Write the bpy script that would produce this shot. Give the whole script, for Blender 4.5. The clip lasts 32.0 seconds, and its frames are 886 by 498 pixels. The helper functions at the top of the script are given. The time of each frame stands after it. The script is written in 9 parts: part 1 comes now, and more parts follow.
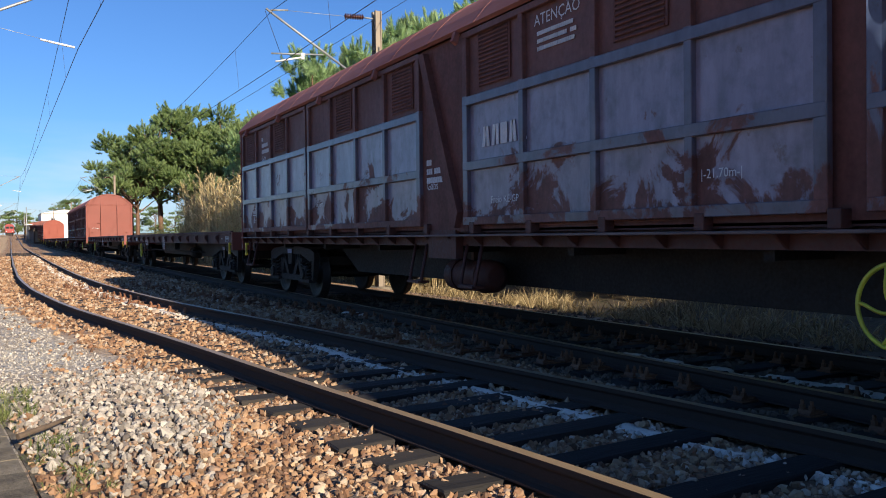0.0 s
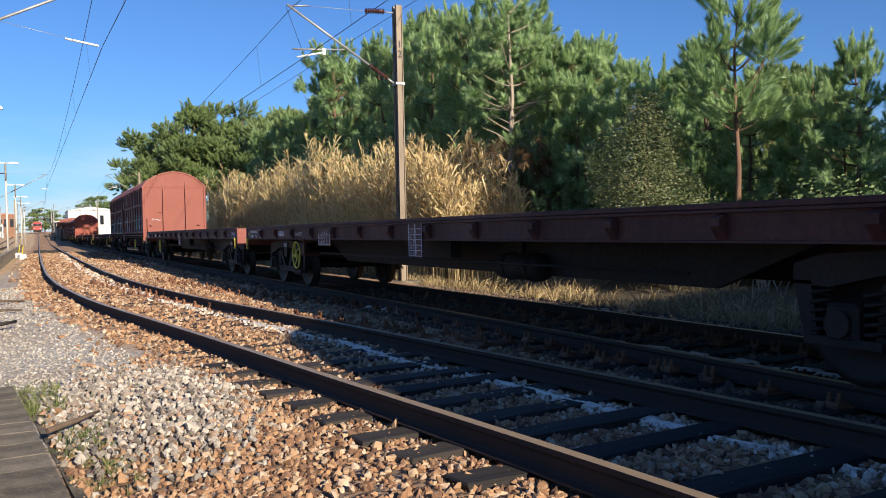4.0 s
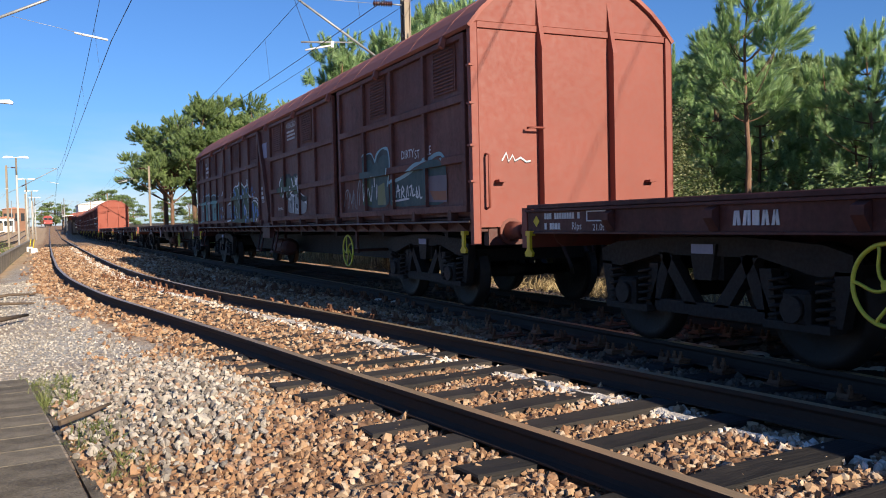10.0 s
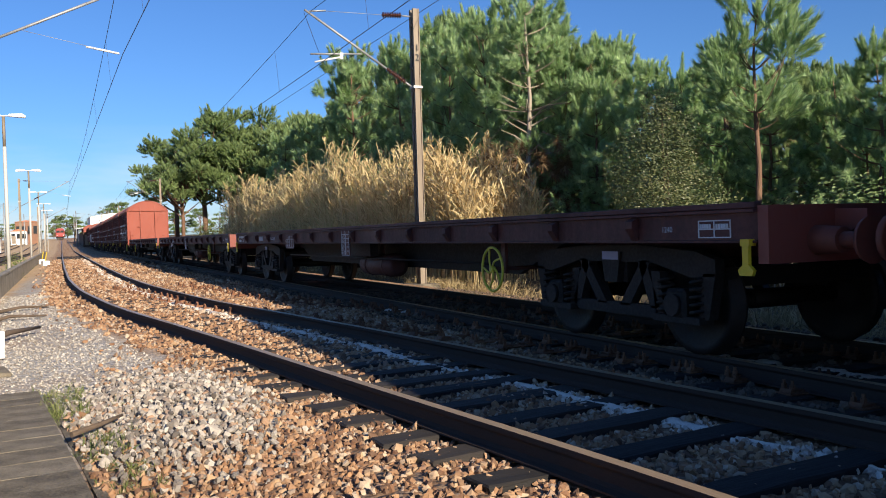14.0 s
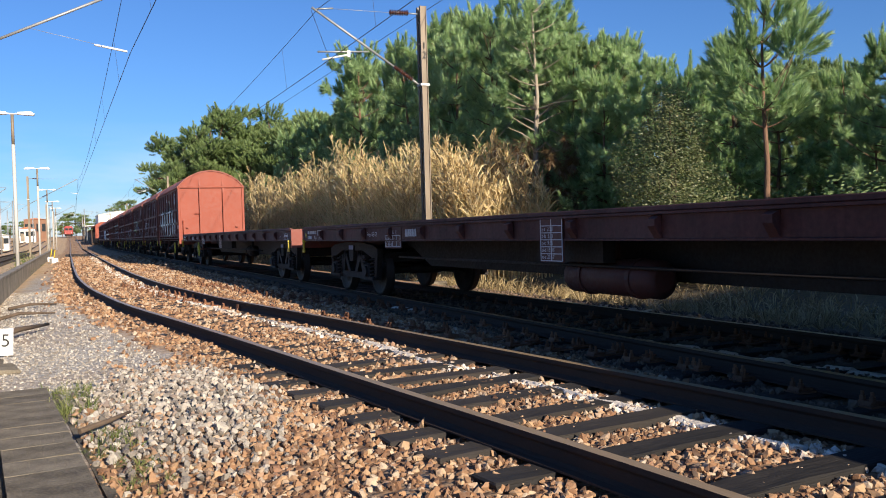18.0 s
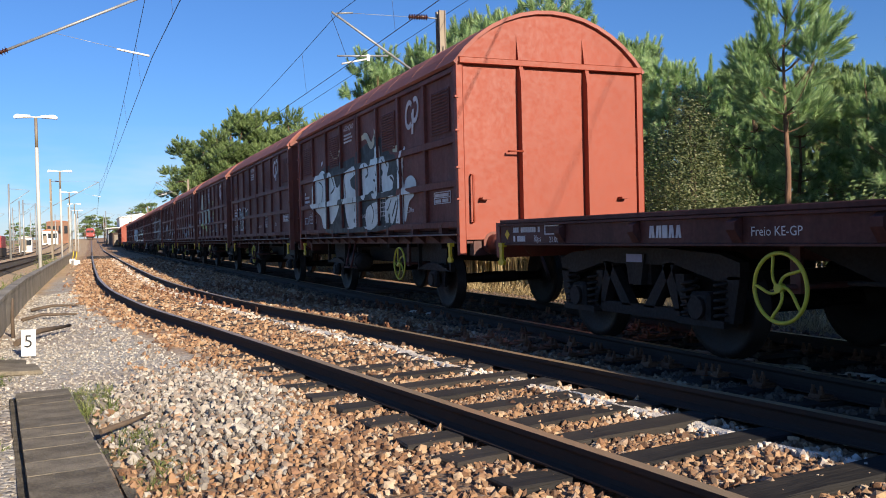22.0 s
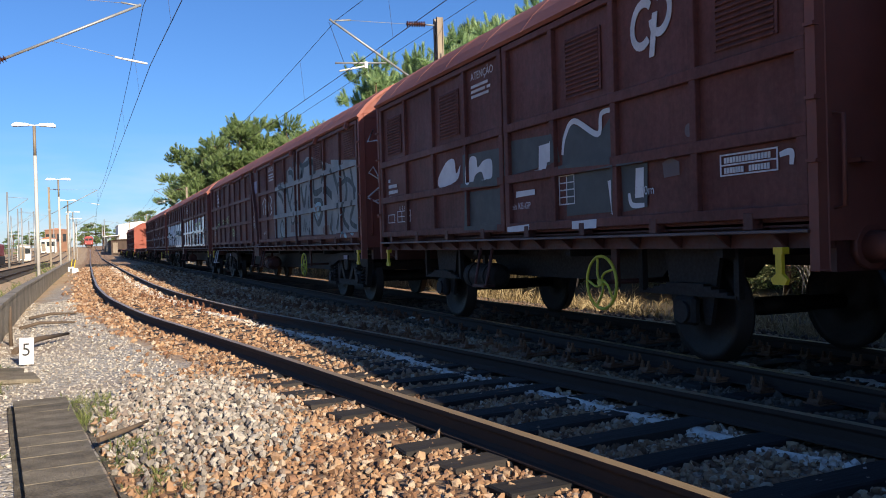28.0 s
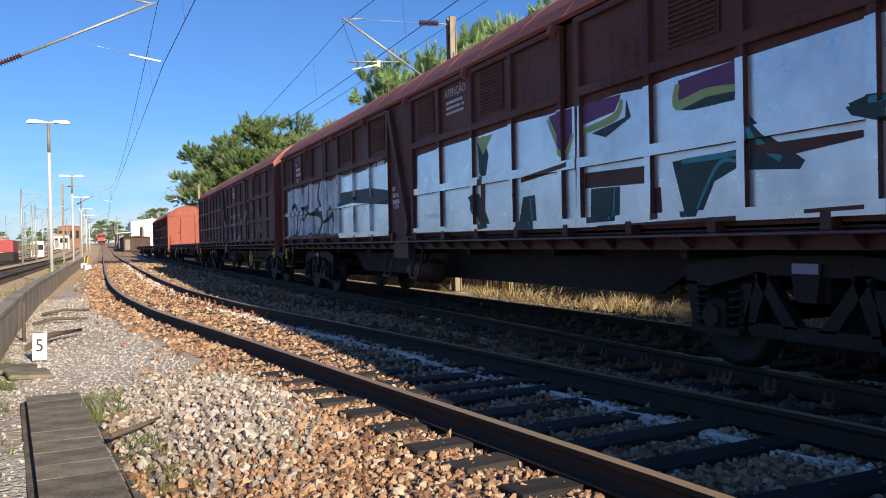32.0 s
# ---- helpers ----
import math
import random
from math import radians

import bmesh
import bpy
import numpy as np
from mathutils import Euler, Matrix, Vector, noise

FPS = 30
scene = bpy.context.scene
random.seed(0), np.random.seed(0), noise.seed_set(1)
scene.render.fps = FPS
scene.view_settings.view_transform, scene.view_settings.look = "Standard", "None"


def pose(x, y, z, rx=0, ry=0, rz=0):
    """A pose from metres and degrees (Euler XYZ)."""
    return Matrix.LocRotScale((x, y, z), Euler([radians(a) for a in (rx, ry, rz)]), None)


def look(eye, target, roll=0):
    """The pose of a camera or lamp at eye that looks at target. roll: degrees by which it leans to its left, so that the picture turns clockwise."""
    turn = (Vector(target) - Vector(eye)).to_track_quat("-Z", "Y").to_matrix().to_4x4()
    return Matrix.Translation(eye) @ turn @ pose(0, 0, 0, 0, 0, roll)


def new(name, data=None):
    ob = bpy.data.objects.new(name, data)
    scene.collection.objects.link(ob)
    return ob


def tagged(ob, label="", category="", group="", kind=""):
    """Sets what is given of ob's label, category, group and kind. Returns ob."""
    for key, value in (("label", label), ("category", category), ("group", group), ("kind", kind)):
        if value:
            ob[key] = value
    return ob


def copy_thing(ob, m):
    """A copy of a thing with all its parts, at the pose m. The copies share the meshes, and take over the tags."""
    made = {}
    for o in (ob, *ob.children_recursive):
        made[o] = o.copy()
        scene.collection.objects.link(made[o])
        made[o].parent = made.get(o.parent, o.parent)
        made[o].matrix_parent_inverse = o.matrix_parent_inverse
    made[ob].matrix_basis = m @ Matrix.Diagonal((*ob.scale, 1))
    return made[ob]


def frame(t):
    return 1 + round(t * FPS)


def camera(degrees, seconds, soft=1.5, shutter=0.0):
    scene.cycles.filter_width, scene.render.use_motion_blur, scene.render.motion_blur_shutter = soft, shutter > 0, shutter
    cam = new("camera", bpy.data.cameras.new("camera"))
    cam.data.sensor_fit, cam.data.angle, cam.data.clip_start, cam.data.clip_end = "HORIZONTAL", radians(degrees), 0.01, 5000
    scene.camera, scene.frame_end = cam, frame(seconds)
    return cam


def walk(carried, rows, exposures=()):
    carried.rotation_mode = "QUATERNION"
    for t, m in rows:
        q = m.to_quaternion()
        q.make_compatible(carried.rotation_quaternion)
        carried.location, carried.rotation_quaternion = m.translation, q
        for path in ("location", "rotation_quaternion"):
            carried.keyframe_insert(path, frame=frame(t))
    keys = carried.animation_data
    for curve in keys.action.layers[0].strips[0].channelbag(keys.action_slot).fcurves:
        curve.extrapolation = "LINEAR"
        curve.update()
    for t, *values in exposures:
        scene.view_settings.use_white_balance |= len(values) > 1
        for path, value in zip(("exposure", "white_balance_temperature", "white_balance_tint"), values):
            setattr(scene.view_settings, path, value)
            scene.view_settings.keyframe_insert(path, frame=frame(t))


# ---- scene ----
# The place: x across the tracks (to the right of the way the camera looks), y along the line, z = 0 at the rail heads.

cam = camera(55.2, 32.0, soft=1.0)


def held(x, y, z, pitch, roll, yaw):
    return pose(x, y, z, 90 + pitch, 0, yaw) @ pose(0, 0, 0, 0, 0, roll)


PATH = [
    (0, 0.004, 0.005, 1.158, -0.93, -0.65, -27),
    (0.5, 0.01, 0.004, 1.157, -0.79, -0.68, -26.76),
    (1, 0.01, -0.001, 1.155, -0.69, -0.8, -26.69),
    (1.5, 0.008, 0.01, 1.155, -0.8, -0.81, -26.54),
    (2, 0.006, 0.009, 1.156, -0.85, -0.83, -26.17),
    (2.5, 0.009, 0.013, 1.155, -0.95, -0.91, -25.95),
    (3, 0.001, 0.016, 1.157, -0.97, -0.83, -25.79),
    (3.5, 0.005, 0.005, 1.157, -1.16, -1, -25.65),
    (5.5, 0.009, 0.003, 1.153, -1.6, -1.3, -25.13),
    (6, 0.005, 0.008, 1.152, -1.66, -1.19, -24.99),
    (6.5, 0.002, 0.009, 1.154, -1.63, -1.1, -24.89),
    (7, 0.001, 0.006, 1.157, -1.6, -1.06, -24.99),
    (7.5, 0.005, 0.003, 1.155, -1.47, -1.11, -25.25),
    (8, 0.003, 0.002, 1.155, -1.26, -1.15, -25.21),
    (8.5, 0.007, -0, 1.153, -1.12, -1.21, -24.98),
    (9, 0.007, 0.002, 1.157, -1.32, -1.29, -24.74),
    (9.5, 0.006, -0.001, 1.156, -1.59, -1.27, -24.77),
    (10, 0.005, 0.004, 1.154, -1.81, -1.33, -24.86),
    (10.5, 0.005, 0.002, 1.154, -1.83, -1.41, -24.97),
    (11, 0.009, 0, 1.152, -1.72, -1.48, -25.02),
    (11.5, 0.013, 0, 1.151, -1.66, -1.54, -24.94),
    (12, 0.018, -0.004, 1.152, -1.51, -1.66, -24.78),
    (12.5, 0.013, -0.006, 1.151, -1.41, -1.69, -24.74),
    (13, 0.014, -0.005, 1.154, -1.33, -1.83, -24.8),
    (13.5, 0.011, -0.003, 1.157, -1.2, -1.77, -24.67),
    (14, 0.005, -0.001, 1.153, -1.1, -1.67, -24.2),
    (14.5, 0.003, -0.004, 1.156, -1.19, -1.56, -24.04),
    (16.5, 0.012, -0.012, 1.153, -0.93, -2.16, -23.88),
    (17, 0.01, -0.006, 1.154, -1.04, -2.15, -23.93),
    (17.5, 0.008, 0.005, 1.153, -1.15, -1.92, -23.91),
    (18, 0.007, 0.003, 1.15, -1.23, -1.64, -23.72),
    (18.5, 0.001, -0.001, 1.15, -1.32, -1.23, -23.6),
    (19, 0.002, 0.008, 1.151, -1.54, -1.08, -23.44),
    (19.5, 0.005, 0.005, 1.152, -1.66, -1.16, -23.39),
    (20, 0.003, 0.008, 1.15, -1.64, -1.12, -23.36),
    (20.5, 0.001, 0.006, 1.152, -1.57, -1.08, -23.24),
    (21, 0, -0, 1.152, -1.41, -1.2, -23.01),
    (21.5, 0.004, -0.003, 1.153, -1.2, -1.3, -22.64),
    (22, 0.001, -0.008, 1.152, -0.94, -1.39, -22.5),
    (22.5, 0.01, -0.011, 1.15, -0.84, -1.62, -22.74),
    (23, 0.01, -0.008, 1.147, -0.79, -1.6, -23.04),
    (23.5, 0.008, -0.007, 1.149, -0.73, -1.59, -23.19),
    (24, 0.011, -0.007, 1.153, -0.74, -1.66, -23.22),
    (24.5, 0.014, -0.002, 1.152, -0.78, -1.65, -23.16),
    (25, 0.009, -0.005, 1.154, -0.9, -1.57, -23.17),
    (25.5, 0.007, -0.006, 1.155, -0.85, -1.56, -23.07),
    (27.5, 0.01, -0.012, 1.151, -0.45, -1.64, -22.75),
    (28, 0.008, -0.01, 1.15, -0.5, -1.62, -22.59),
    (28.5, 0.009, -0.008, 1.151, -0.45, -1.64, -22.46),
    (29, 0, -0.014, 1.153, -0.46, -1.53, -22.35),
    (29.5, 0.001, -0.001, 1.147, -0.64, -1.35, -22.15),
    (30, 0.011, 0.001, 1.15, -0.91, -1.41, -21.85),
    (30.5, -0.004, -0.001, 1.151, -0.91, -1.17, -21.89),
    (31, -0.006, -0.005, 1.15, -0.8, -1.14, -21.9),
    (31.5, 0.002, -0.009, 1.152, -0.71, -1.33, -21.83),
    (32, 0.001, 0.006, 1.149, -0.53, -1.21, -21.86),
]
walk(cam, [(t, held(*row)) for t, *row in PATH])

# ---- world, sun, exposure ----
SUN_EL, SUN_AZ = 20.0, 168.6   # degrees; the azimuth from +y towards +x
world = bpy.data.worlds.new("sky")
scene.world = world
world.use_nodes = True
wn = world.node_tree.nodes
sky = wn.new("ShaderNodeTexSky")
sky.sky_type, sky.sun_disc = "NISHITA", False
sky.sun_elevation, sky.sun_rotation = radians(SUN_EL), radians(SUN_AZ)
sky.air_density, sky.dust_density, sky.ozone_density = 1.0, 0.25, 5.5
wn["Background"].inputs["Strength"].default_value = 0.065
tint = wn.new("ShaderNodeMix")
tint.data_type, tint.blend_type = "RGBA", "MULTIPLY"
tint.inputs[0].default_value = 1.0
tint.inputs[7].default_value = (0.76, 0.97, 1.27, 1.0)
world.node_tree.links.new(sky.outputs[0], tint.inputs[6])
# faint low cloud all round the horizon
way = wn.new("ShaderNodeTexCoord")
up = wn.new("ShaderNodeSeparateXYZ")
veil = wn.new("ShaderNodeTexNoise")
veil.inputs["Scale"].default_value, veil.inputs["Detail"].default_value = 5.0, 6.0
flat = wn.new("ShaderNodeMapping")
flat.inputs["Scale"].default_value = (1.0, 1.0, 5.0)
low = wn.new("ShaderNodeMapRange")
low.inputs["From Min"].default_value, low.inputs["From Max"].default_value = 0.02, 0.13
low.inputs["To Min"].default_value, low.inputs["To Max"].default_value = 0.6, 0.0
thick = wn.new("ShaderNodeMapRange")
thick.inputs["From Min"].default_value, thick.inputs["From Max"].default_value = 0.42, 0.66
both = wn.new("ShaderNodeMath")
both.operation = "MULTIPLY"
cloud = wn.new("ShaderNodeMix")
cloud.data_type = "RGBA"
cloud.inputs[7].default_value = (8.2, 8.5, 9.2, 1.0)
for a, b in ((way.outputs["Generated"], up.inputs[0]), (way.outputs["Generated"], flat.inputs[0]), (flat.outputs[0], veil.inputs["Vector"]), (up.outputs[2], low.inputs["Value"]), (veil.outputs["Fac"], thick.inputs["Value"]),
             (low.outputs[0], both.inputs[0]), (thick.outputs[0], both.inputs[1]), (both.outputs[0], cloud.inputs[0]), (tint.outputs[2], cloud.inputs[6]), (cloud.outputs[2], wn["Background"].inputs["Color"])):
    world.node_tree.links.new(a, b)

sun = new("sun", bpy.data.lights.new("sun", "SUN"))
sun.data.energy, sun.data.angle, sun.data.color = 5.0, radians(0.53), (1.0, 0.86, 0.68)
az, el = radians(SUN_AZ), radians(SUN_EL)
to_sun = Vector((math.sin(az) * math.cos(el), math.cos(az) * math.cos(el), math.sin(el)))
sun.matrix_world = look(to_sun * 60, (0, 0, 0))
scene.view_settings.exposure = 0.75

# ---- mesh building ----


class Mesh:
    """Vertices and faces gathered for one part."""

    def __init__(self):
        self.v, self.f, self.s = [], [], []

    def add(self, verts, faces, smooth=False):
        n = len(self.v)
        self.v += [tuple(p) for p in verts]
        self.f += [tuple(i + n for i in q) for q in faces]
        self.s += [smooth] * len(faces)
        return self

    def box(self, x0, x1, y0, y1, z0, z1, c=0.0):
        """A box with edges chamfered by c."""
        if x1 < x0:
            x0, x1 = x1, x0
        if c <= 0:
            v = [(x, y, z) for x in (x0, x1) for y in (y0, y1) for z in (z0, z1)]
            return self.add(v, [(0, 1, 3, 2), (4, 6, 7, 5), (0, 4, 5, 1), (2, 3, 7, 6), (0, 2, 6, 4), (1, 5, 7, 3)])
        bm = bmesh.new()
        bmesh.ops.create_cube(bm, size=1)
        for q in bm.verts:
            q.co = Vector(((x0 + x1) / 2 + q.co.x * (x1 - x0), (y0 + y1) / 2 + q.co.y * (y1 - y0), (z0 + z1) / 2 + q.co.z * (z1 - z0)))
        bmesh.ops.bevel(bm, geom=bm.edges[:], offset=c, segments=1, affect="EDGES", profile=0.5)
        return self.bm(bm)

    def bm(self, bm, smooth=False):
        bm.verts.index_update()
        self.add([q.co[:] for q in bm.verts], [[q.index for q in g.verts] for g in bm.faces], smooth)
        bm.free()
        return self

    def tube(self, points, r, n=8, caps=True, smooth=True):
        """A round bar along points; r is one radius or one for each point."""
        pts = [Vector(p) for p in points]
        rs = r if isinstance(r, (list, tuple)) else [r] * len(pts)
        verts, faces = [], []
        side = None
        for i, p in enumerate(pts):
            d = (pts[min(i + 1, len(pts) - 1)] - pts[max(i - 1, 0)]).normalized()
            if side is None:
                side = d.orthogonal().normalized()
            side = (side - d * side.dot(d)).normalized()
            up = d.cross(side)
            for k in range(n):
                w = 2 * math.pi * k / n
                verts.append(p + (side * math.cos(w) + up * math.sin(w)) * rs[i])
        for i in range(len(pts) - 1):
            for k in range(n):
                faces.append((i * n + k, i * n + (k + 1) % n, (i + 1) * n + (k + 1) % n, (i + 1) * n + k))
        self.add(verts, faces, smooth)
        if caps:
            m = len(self.v) - len(verts)
            self.f += [tuple(m + k for k in reversed(range(n))), tuple(m + (len(pts) - 1) * n + k for k in range(n))]
            self.s += [False, False]
        return self

    def prism(self, outline, axis, a, b):
        """An outline (two coordinates each) pushed along axis (0, 1, 2) from a to b."""
        n = len(outline)

        def at(p, w):
            q = list(p)
            q.insert(axis, w)
            return q
        verts = [at(p, a) for p in outline] + [at(p, b) for p in outline]
        faces = [tuple(range(n)), tuple(reversed(range(n, 2 * n)))]
        faces += [(i, i + n, (i + 1) % n + n, (i + 1) % n) for i in range(n)]
        return self.add(verts, faces)

    def ring(self, c, axis, r0, r1, a, b, n=24):
        """A flat ring round axis between radii r0 and r1, from a to b along it."""
        verts, faces = [], []
        for w in (a, b):
            for r in (r0, r1):
                for k in range(n):
                    t = 2 * math.pi * k / n
                    q = [c[0] + r * math.cos(t), c[1] + r * math.sin(t)]
                    q.insert(axis, w)
                    verts.append(q)
        for k in range(n):
            j = (k + 1) % n
            faces += [(k, j, n + j, n + k), (2 * n + k, 3 * n + k, 3 * n + j, 2 * n + j), (n + k, n + j, 3 * n + j, 3 * n + k), (k, 2 * n + k, 2 * n + j, j)]
        return self.add(verts, faces, False)

    def make(self, name):
        me = bpy.data.meshes.new(name)
        me.from_pydata(self.v, [], self.f)
        me.polygons.foreach_set("use_smooth", self.s)
        bm = bmesh.new()
        bm.from_mesh(me)
        bmesh.ops.recalc_face_normals(bm, faces=bm.faces[:])
        bm.to_mesh(me)
        bm.free()
        return me


def part(name, mesh, material, parent=None, label="", kind=""):
    """Links a Mesh (or mesh data) as one object under a thing or part."""
    me = mesh.make(name) if isinstance(mesh, Mesh) else mesh
    if not me.materials:
        me.materials.append(material)
    ob = new(name, me)
    ob.parent = parent
    if me.materials[0] != material:
        ob.material_slots[0].link = "OBJECT"
        ob.material_slots[0].material = material
    return tagged(ob, label=label, kind=kind)


def thing(name, m, label, category, group="", kind=""):
    ob = new(name)
    ob.empty_display_size = 0.2
    ob.matrix_world = m
    return tagged(ob, label, category, group, kind)


# ---- materials ----


class Nodes:
    """A short way to write node materials."""

    def __init__(self, name):
        self.m = bpy.data.materials.new(name)
        self.m.use_nodes = True
        self.t = self.m.node_tree
        self.b = self.t.nodes["Principled BSDF"]

    def n(self, kind, **kw):
        q = self.t.nodes.new("ShaderNode" + kind)
        for k, w in kw.items():
            if k in q.inputs:
                if hasattr(w, "is_linked"):
                    self.t.links.new(w, q.inputs[k])
                else:
                    q.inputs[k].default_value = w
        return q

    def link(self, a, b):
        self.t.links.new(a, b)

    def coord(self, ob=None, kind="Object"):
        q = self.t.nodes.new("ShaderNodeTexCoord")
        if ob:
            q.object = ob
        return q.outputs[kind]

    def scaled(self, vec, s):
        q = self.t.nodes.new("ShaderNodeMapping")
        q.inputs["Scale"].default_value = s if isinstance(s, tuple) else (s, s, s)
        self.link(vec, q.inputs["Vector"])
        return q.outputs[0]

    def noise(self, vec, scale, detail=4.0, rough=0.6, distort=0.0):
        q = self.n("TexNoise", Scale=scale, Detail=detail, Roughness=rough, Distortion=distort)
        self.link(vec, q.inputs["Vector"])
        return q.outputs["Fac"]

    def ramp(self, fac, *stops):
        q = self.t.nodes.new("ShaderNodeValToRGB")
        el = q.color_ramp.elements
        while len(el) < len(stops):
            el.new(0.5)
        for e, (p, c) in zip(el, stops):
            e.position = p
            e.color = (*c, 1) if isinstance(c, tuple) else (c, c, c, 1)
        self.link(fac, q.inputs[0])
        return q.outputs[0]

    def mix(self, fac, a, b, how="MIX"):
        q = self.t.nodes.new("ShaderNodeMix")
        q.data_type, q.blend_type = "RGBA", how
        for w, s in ((fac, q.inputs[0]), (a, q.inputs[6]), (b, q.inputs[7])):
            if hasattr(w, "is_linked"):
                self.link(w, s)
            else:
                s.default_value = (*w, 1) if isinstance(w, tuple) else w
        return q.outputs[2]

    def math(self, op, a, b=0.0, clamp=False):
        q = self.t.nodes.new("ShaderNodeMath")
        q.operation, q.use_clamp = op, clamp
        for w, s in ((a, q.inputs[0]), (b, q.inputs[1])):
            if hasattr(w, "is_linked"):
                self.link(w, s)
            else:
                s.default_value = w
        return q.outputs[0]

    def bump(self, height, strength=0.3, distance=0.01):
        q = self.n("Bump", Strength=strength, Distance=distance)
        self.link(height, q.inputs["Height"])
        self.link(q.outputs[0], self.b.inputs["Normal"])

    def set(self, **kw):
        for k, w in kw.items():
            s = self.b.inputs[k.replace("_", " ")]
            if hasattr(w, "is_linked"):
                self.link(w, s)
            else:
                s.default_value = (*w, 1) if isinstance(w, tuple) else w
        return self.m


def surface(name, dark, light, scale=3.0, fine=40.0, rough=(0.6, 0.9), metal=0.0, bump=0.3, dist=0.004, vary=0.0, stretch=(1, 1, 1), spec=0.5):
    """A plain material of two tones, mixed by a large and a fine grain."""
    k = Nodes(name)
    vec = k.scaled(k.coord(), stretch)
    big, small = k.noise(vec, scale), k.noise(vec, fine, 3)
    f = k.math("ADD", k.math("MULTIPLY", big, 0.65), k.math("MULTIPLY", small, 0.35))
    if vary:
        rnd = k.t.nodes.new("ShaderNodeObjectInfo").outputs["Random"]
        f = k.math("ADD", f, k.math("MULTIPLY", k.math("SUBTRACT", rnd, 0.5), vary))
    col = k.ramp(f, (0.3, dark), (0.7, light))
    k.bump(small, bump, dist)
    k.b.inputs["Specular IOR Level"].default_value = spec
    return k.set(Base_Color=col, Roughness=k.ramp(small, (0.3, rough[0]), (0.7, rough[1])), Metallic=metal)
# ---- the line of the near track ----
NEAR_X = 6.08          # centre of the track under the train
HALF = 0.8675          # half the distance between rail heads
LINE = [(-60, 3.62), (-3, 3.62), (0, 3.60), (2.0, 3.48), (2.8, 3.41), (3.5, 3.34), (4.5, 3.215), (5.8, 3.03), (7, 2.89), (8.3, 2.76), (9.5, 2.60), (11.2, 2.40), (13.4, 2.10), (16, 1.75),
        (19, 1.51), (22, 1.30), (25, 1.18), (30, 1.05), (44, 0.95), (83, 0.87), (400, 0.87)]
_ly = np.arange(-60, 400, 0.5)
_lx = np.interp(_ly, [p[0] for p in LINE], [p[1] for p in LINE])
_lx = np.convolve(np.pad(_lx, 3, mode="edge"), np.ones(7) / 7, mode="valid")


def centre(y):
    return float(np.interp(y, _ly, _lx))


def heading(y):
    return math.atan2(centre(y + 0.3) - centre(y - 0.3), 0.6)


def smooth(a, b, x):
    t = min(1.0, max(0.0, (x - a) / (b - a)))
    return t * t * (3 - 2 * t)


def rise(y):
    """The line climbs gently beyond the first curve."""
    return 0.0152 * max(0.0, y - 150.0) if y < 420 else 4.1


def bumpy(x, y, s, seed=0.0):
    return noise.noise(Vector((x * s + seed, y * s - seed, seed * 0.37)))


def ground_z(x, y):
    c = centre(y)
    z = -0.24
    bed = smooth(c - 2.4, c - 1.3, x) * (1 - smooth(8.0, 9.2, x))
    z += (0.044 + 0.032 * smooth(6.5, 10.0, y)) * bed
    z += 0.11 * math.exp(-(((x - 0.75) / 0.55) ** 2 + ((y - 7.0) / 1.6) ** 2) ** 1.3)     # heap of loose stone
    z -= 0.22 * smooth(8.2, 9.6, x) * (1 - smooth(10.5, 13.0, x))
    z += 0.25 * smooth(11.0, 22.0, x)
    z -= 0.10 * smooth(-1.55, -1.75, x)
    z += rise(y)
    if abs(x) < 30 and -10 < y < 120:
        z += 0.018 * bumpy(x, y, 1.3) + 0.010 * bumpy(x, y, 5.0, 3.1)
    return z


M_BALLAST = None


